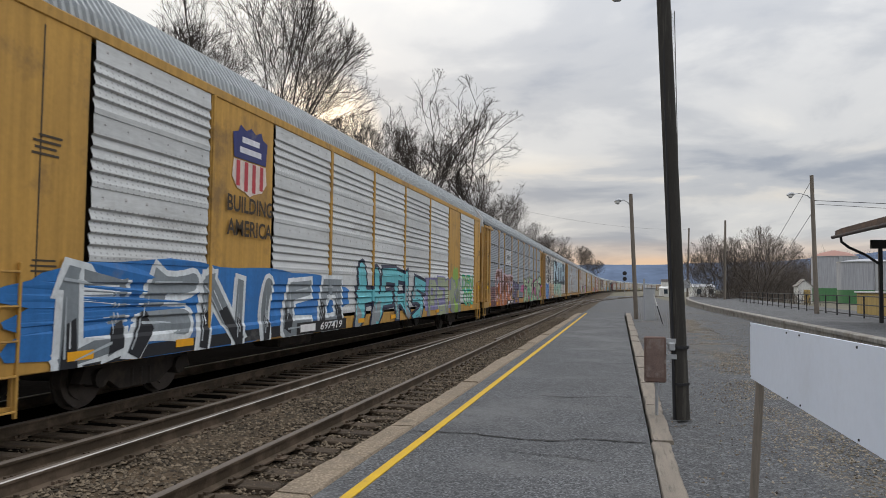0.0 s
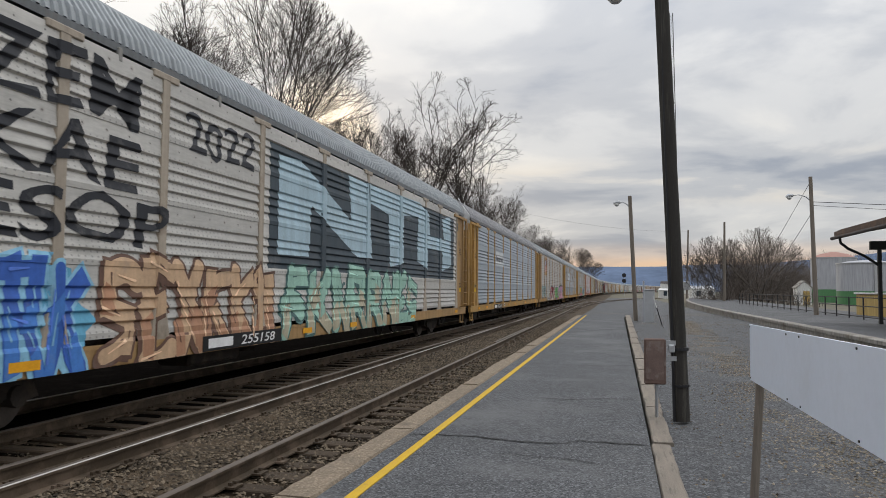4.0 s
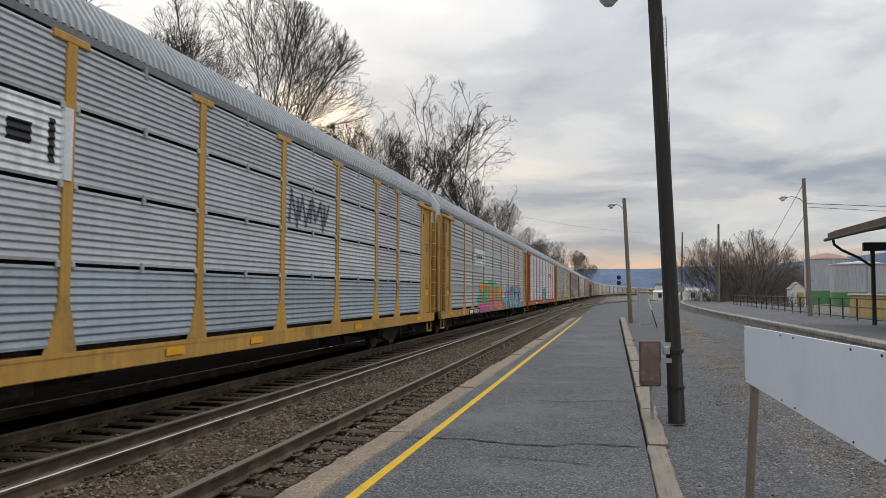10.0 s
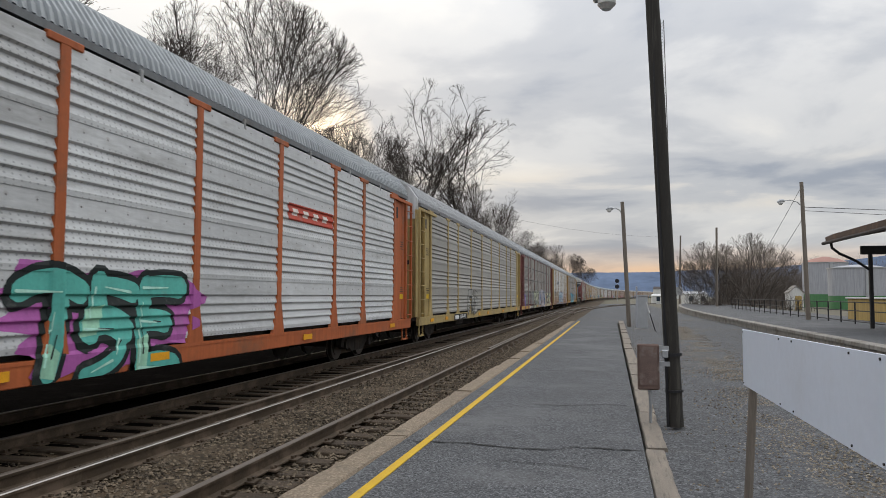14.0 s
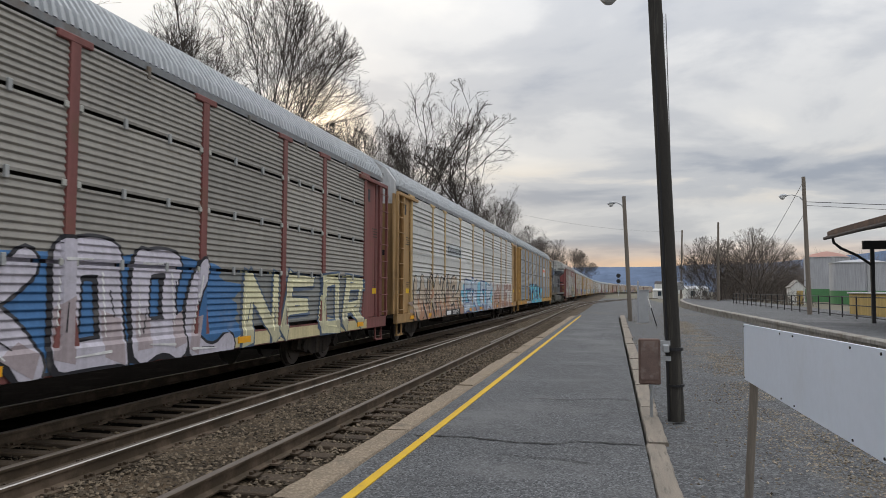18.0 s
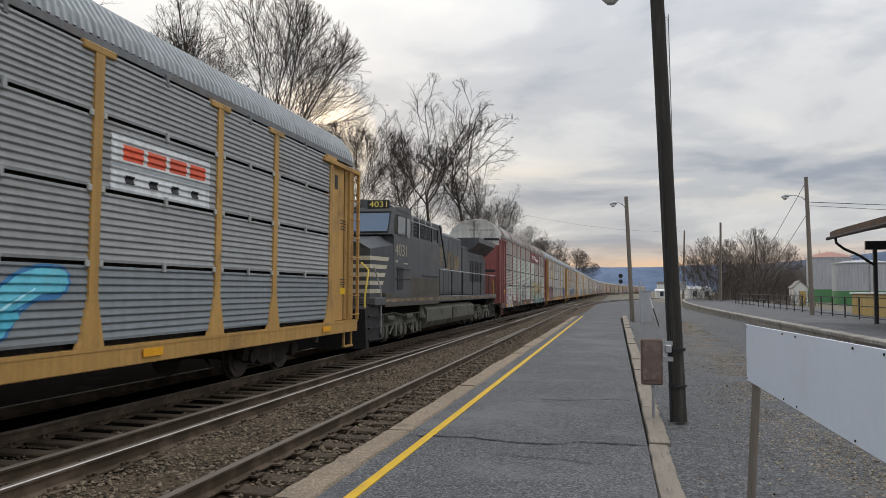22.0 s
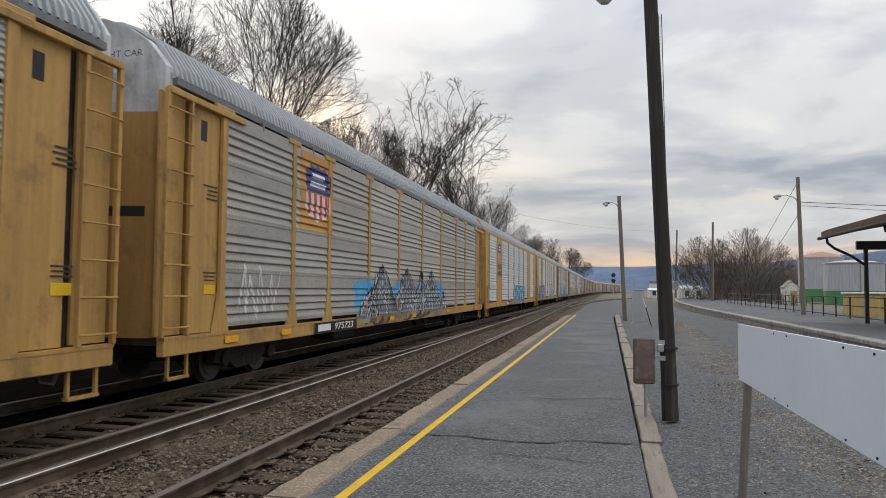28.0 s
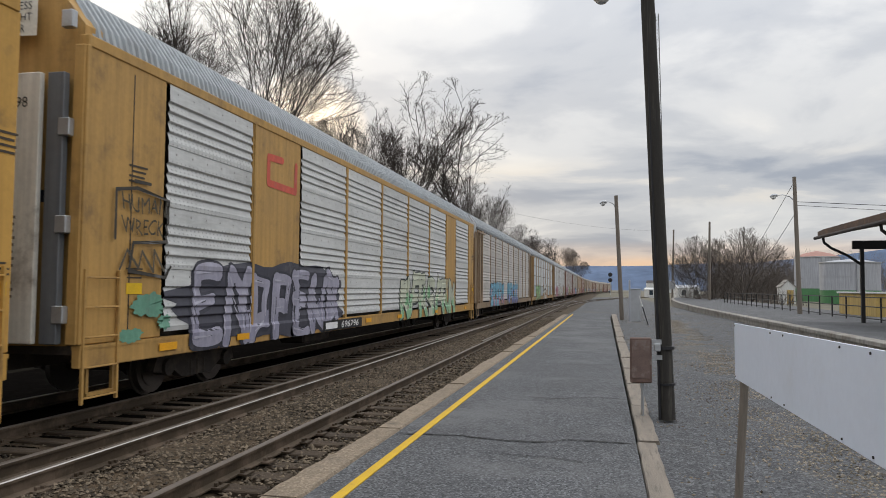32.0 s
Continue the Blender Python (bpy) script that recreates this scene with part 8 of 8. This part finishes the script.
A13 = cars[13]
plate(A13, 5.25, 7.15, 2.95, 4.62, hexc("c0a070"), [(0.25, 0.75, 0.2, 0.55, hexc("d8d0c4")), (0.25, 0.75, 0.58, 0.85, hexc("7a7080"))], "ochre panel with a faded emblem")
wild(A13, 2.8, 7.2, 0.85, 2.05, 4, hexc("7a5058"), hexc("3c3034"), hexc("8c5a60"), hexc("6c5a68"), 60, 0.16, "dull red lettering")
wild(A13, 21.7, 25.6, 0.85, 2.0, 4, hexc("4656a0"), hexc("242c60"), None, hexc("3c4890"), 61, 0.2, "dark blue lettering", text="PEWO", soft=0.5)
number(A13, "961320", 8.0)

A14 = cars[14]
plate(A14, 5.3, 7.15, 2.95, 4.62, hexc("b88848"), label="ochre panel behind a shield")
shield(A14, 5.55, 6.95, 3.15, 4.42)
scribble(A14, 2.7, 4.3, 1.1, 2.2, hexc("c8c8c4"), 78, 10, 0.03, "white outlined tag")
for y_, w_ in ((10.0, 2.6), (13.2, 2.4), (16.0, 2.2), (18.4, 1.2)):
    lay(A14, "graffiti_cloud", blob(w_, 0.95, random.Random(int(y_ * 10)), 0.3), 0, y_, 1.45, hexc("4c9cc8"), "bright blue sprayed sky")
r = random.Random(22)
peaks, snow, shade, ridge_lines = [], [], [], []
for px_, hh, ww in ((-4.6, 0.75, 0.7), (-3.4, 1.40, 1.2), (-0.8, 1.36, 1.35), (0.95, 1.32, 0.75), (2.5, 1.38, 1.25), (4.45, 0.65, 0.5)):
    tip = px_ + r.uniform(-0.12, 0.12)
    low_, at_ = -0.48, lambda u, k, c=px_, w=ww, h=hh, t=tip: (t + (c - t) * u + k * 1.5 * w * u ** 0.72, h * (1 - u) - 0.48)
    peaks.append([at_(1, -1.1), at_(1, 1.1), at_(0.72, 0.95), at_(0.4, 0.8), at_(0.15, 0.6), (tip, hh + low_), at_(0.15, -0.6), at_(0.4, -0.8), at_(0.72, -0.95)])
    ridge_lines += [stroke(*at_(a0, k), *at_(b0, k), 0.026, 0.02) for k in (-0.85, 0.85) for a0, b0 in ((0.0, 0.12), (0.12, 0.32), (0.32, 0.6), (0.6, 0.95))]
    ridge_lines.append(stroke(tip, hh + low_, tip + 0.03, hh + low_ - 0.18, 0.06, 0.09))
    for k in range(44):
        u, a0 = r.uniform(0.10, 0.75), r.uniform(-0.85, 0.85)
        b0 = min(u + r.uniform(0.16, 0.42), 0.97)
        (snow if k % 2 else shade).extend(bent(*at_(u, a0), *at_(b0, a0 + r.uniform(-0.1, 0.1)), 0.010, r.uniform(0.02, 0.055), r.uniform(-0.25, 0.25), 3))
for k in range(16):
    y_ = 9.4 + 0.62 * k
    lay(A14, "graffiti_cloud", quads(bent(-0.45, r.uniform(-0.08, 0.0), 0.45, r.uniform(0.0, 0.08), 0.03, r.uniform(0.04, 0.09), r.uniform(-0.2, 0.2))), 1, y_, 0.84, hexc(r.choice(("7c7468", "5c5852", "98948c", "3c3a38"))), "dab of grey paint on the sill")
mt = lay(A14, "graffiti", quads(peaks), 1, 14.5, 1.44, hexc("6c7078"), "painted grey mountain peaks")
over(mt, "snow", quads(snow), 0.0040, hexc("c0c4c8"))
over(mt, "shading", quads(shade), 0.0080, BLK)
over(mt, "outline", quads(ridge_lines), 0.0116, BLK)
over(mt, "highlight", quads([[(x - 0.10, y + 0.03) for x, y in q] for q in shade[::2]]), 0.0150, hexc("b4b8bc"))
for o in (mt, *mt.children):
    tagged(o, kind="stuff")
letters(A14, "EVIL", 23.9, 25.6, 1.2, 1.75, hexc("b8b8b4"), None, None, 0, 0, "thin white tag")
number(A14, "975723", 6.1)

A15 = cars[15]
shield(A15, 5.15, 6.32, 3.28, 4.45)
letters(A15, "BUILDING", 4.92, 6.50, 2.92, 3.20, hexc("3a3026"), label="dark slogan lettering", mat=M_LETTER)
letters(A15, "AMERICA", 4.92, 6.50, 2.52, 2.80, hexc("3a3026"), label="dark slogan lettering", mat=M_LETTER)
wild(A15, 12.6, 18.5, 0.76, 1.88, 5, hexc("5ab4c8"), hexc("1e1c26"), hexc("b07898"), hexc("3f9fbc"), 23, 0.20, "cyan and white letters edged in black and pink", WHT, text="HAMEK", soft=0.5, rim=0.075)
lay(A15, "ring_tag", Shape().disc((0, 0, 0), "z", 0.44, 0.48, 0.004, 36).mesh("ring"), 2, 19.2, 1.42, hexc("30343a"), "black circular tag")
letters(A15, "EVIL", 18.9, 19.55, 1.46, 1.70, hexc("30343a"), None, None, 0, 0, "black tag in the ring", layer=3)
letters(A15, "WAR", 18.9, 19.5, 1.12, 1.38, hexc("30343a"), None, None, 0, 0, "black tag in the ring", layer=3)
number(A15, "697505", 8.5)

A16 = cars[16]
cn = [(5.55, 4.2, 6.1, 4.22), (5.5, 4.2, 5.5, 3.75), (5.5, 3.7, 6.75, 3.68), (6.75, 3.7, 6.77, 4.22)]
lay(A16, "emblem", quads([stroke(x0 - 6.1, z0_ - 3.95, x1 - 6.1, z1_ - 3.95, 0.07, 0.07) for x0, z0_, x1, z1_ in cn]), 1, 6.2, 3.95, hexc("c85a48"), "red looped emblem")
letters(A16, "HUMAN", 1.25, 2.25, 2.72, 2.95, hexc("4a4438"), None, None, 0, 0, "dark outlined tag")
letters(A16, "WRECK", 1.25, 2.2, 2.42, 2.64, hexc("4a4438"), None, None, 0, 0, "dark outlined tag")
scribble(A16, 1.3, 2.3, 1.85, 2.3, hexc("5a5244"), 79, 8, 0.02)
box_ = [(1.12, 2.34, 1.12, 2.98), (1.12, 2.98, 1.55, 3.05), (1.55, 3.05, 2.34, 2.96), (2.34, 2.96, 2.32, 2.36), (2.32, 2.36, 1.5, 2.30), (1.5, 2.30, 1.42, 1.92), (1.42, 1.92, 2.3, 1.84), (2.3, 1.84, 2.42, 2.0), (1.5, 3.14, 1.85, 3.14)]
lay(A16, "tag", quads([stroke(x0 - 1.8, z0_ - 2.5, x1 - 1.8, z1_ - 2.5, 0.026, 0.022) for x0, z0_, x1, z1_ in box_]), 2, 1.8, 2.5, hexc("3e3a34"), "dark outline round the tag")
for y_, z_, w_, h_ in ((1.9, 1.45, 0.7, 0.32), (1.5, 1.05, 0.5, 0.18), (2.3, 1.2, 0.35, 0.2)):
    lay(A16, "graffiti_cloud", blob(w_, h_, random.Random(int(y_ * 10)), 0.3), 0, y_, z_, hexc("6a9a84"), "dab of teal paint")
lay(A16, "graffiti_cloud", blob(7.0, 1.4, random.Random(24), 0.16), 0, 6.2, 1.46, hexc("42424c"), "dark outline cloud")
wild(A16, 3.0, 9.5, 0.84, 1.98, 7, hexc("9a98a8"), hexc("34343e"), None, hexc("8e8c9e"), 25, 0.21, "violet-grey bubble letters", hexc("b0aebc"), text="ENDPEND", soft=0.9)
wild(A16, 14.8, 23.4, 0.80, 2.05, 6, hexc("b8bca8"), hexc("2c3430"), None, hexc("8cb890"), 62, 0.14, "white and green lettering")
number(A16, "696796", 8.4)
# the pale door leaf and dark weather strip on this car's end
for cc in (A15, A16):
    part("door_leaf", Shape().box(-0.6, 1.05, -CAR / 2 + 0.38, -CAR / 2 + 0.46, 1.0, 4.35, 0.01), M_CAR, cc, "pale painted door leaf", colour=(0.74, 0.71, 0.63))
for cc in (A15, A16):
    for zz in (1.25, 2.35, 3.55, 4.9):
        part("hinge", Shape().box(1.30, 1.46, -CAR / 2 + 0.40, -CAR / 2 + 0.50, zz, zz + 0.22, 0.01), M_GALV, cc, "bright steel hinge")
    for k in range(11):
        part("notice", rect(0.30 - 0.02 * (k % 3), 0.035), M_LETTER, cc, "", Matrix.Translation((0.62, -CAR / 2 + 0.374, 2.55 - 0.085 * k - (0.12 if k > 7 else 0))) @ Matrix.Rotation(radians(90), 4, "X"), (0.16, 0.15, 0.13))
    part("number", word("696798" if cc is A16 else "697505", 0.52, 0.13, 0), M_LETTER, cc, "", Matrix.Translation((0.62, -CAR / 2 + 0.374, 3.98)) @ Matrix.Rotation(radians(90), 4, "X"), (0.04, 0.04, 0.04))
    part("bar", rect(0.36, 0.10), M_LETTER, cc, "", Matrix.Translation((0.55, -CAR / 2 + 0.374, 4.17)) @ Matrix.Rotation(radians(90), 4, "X"), (0.05, 0.05, 0.05))
    part("weather_strip", Shape().box(1.12, 1.36, -CAR / 2 + 0.42, -CAR / 2 + 0.52, 1.0, 4.35, 0.01), M_ROOF, cc, "dark streaked galvanised strip", colour=(0.16, 0.17, 0.18))

# tags on the cars further back
for i, c in enumerate(cars[17:]):
    r = random.Random(200 + i)
    col = [hexc(x) for x in ("6aa0b8", "b87a88", "8cae7c", "c8c8c0", "a87848", "7a7ab0")]
    for k in range(r.randint(2, 3)):
        y = 3 + 8 * k + r.uniform(0, 2)
        wild(c, y, y + r.uniform(3.5, 6.5), 0.85, 2.0, 4, r.choice(col), hexc("30343a"), None, r.choice(col), 300 + i * 5 + k, 0.2)


# ---- movement ----
def run(t):
    """How far the train has come after t seconds."""
    return 15.12307 * t + 0.00042 * t ** 2 - 0.00015 * t ** 3


def on_track(y):
    """Pose on the main track at distance y."""
    dx = 0.0 if y < 250 else (y - 250) / 2200
    return Matrix.Translation((MAIN_X + curve_x(y), y, 0)) @ Matrix.Rotation(-math.atan(dx), 4, "Z")


def motions():
    for t, along in CARS:
        walk(t, [(s, on_track(along - run(s))) for s in range(0, 33)])
    where = dict(CARS)
    for w, t in WHEELS:
        # wheels turn while their car is near enough for it to be seen
        base = w.matrix_basis.copy()
        rad = base.translation.z
        t_in = (where[t] - 55) / 15.05
        t_out = (where[t] + 4) / 15.05
        if t_out < 0 or t_in > 32:
            walk(w, [(0, base), (32, base)])
            continue
        rows, s = [(0, base @ Matrix.Rotation(run(max(t_in, 0)) / rad % (2 * math.pi), 4, "X"))] if t_in > 0.1 else [], max(t_in, 0)
        while s <= min(t_out, 32):
            rows.append((s, base @ Matrix.Rotation(run(s) / rad % (2 * math.pi), 4, "X")))
            s += 1 / 30
        if rows[-1][0] < 31.9:
            rows.append((32, rows[-1][1]))
        walk(w, rows)


motions()
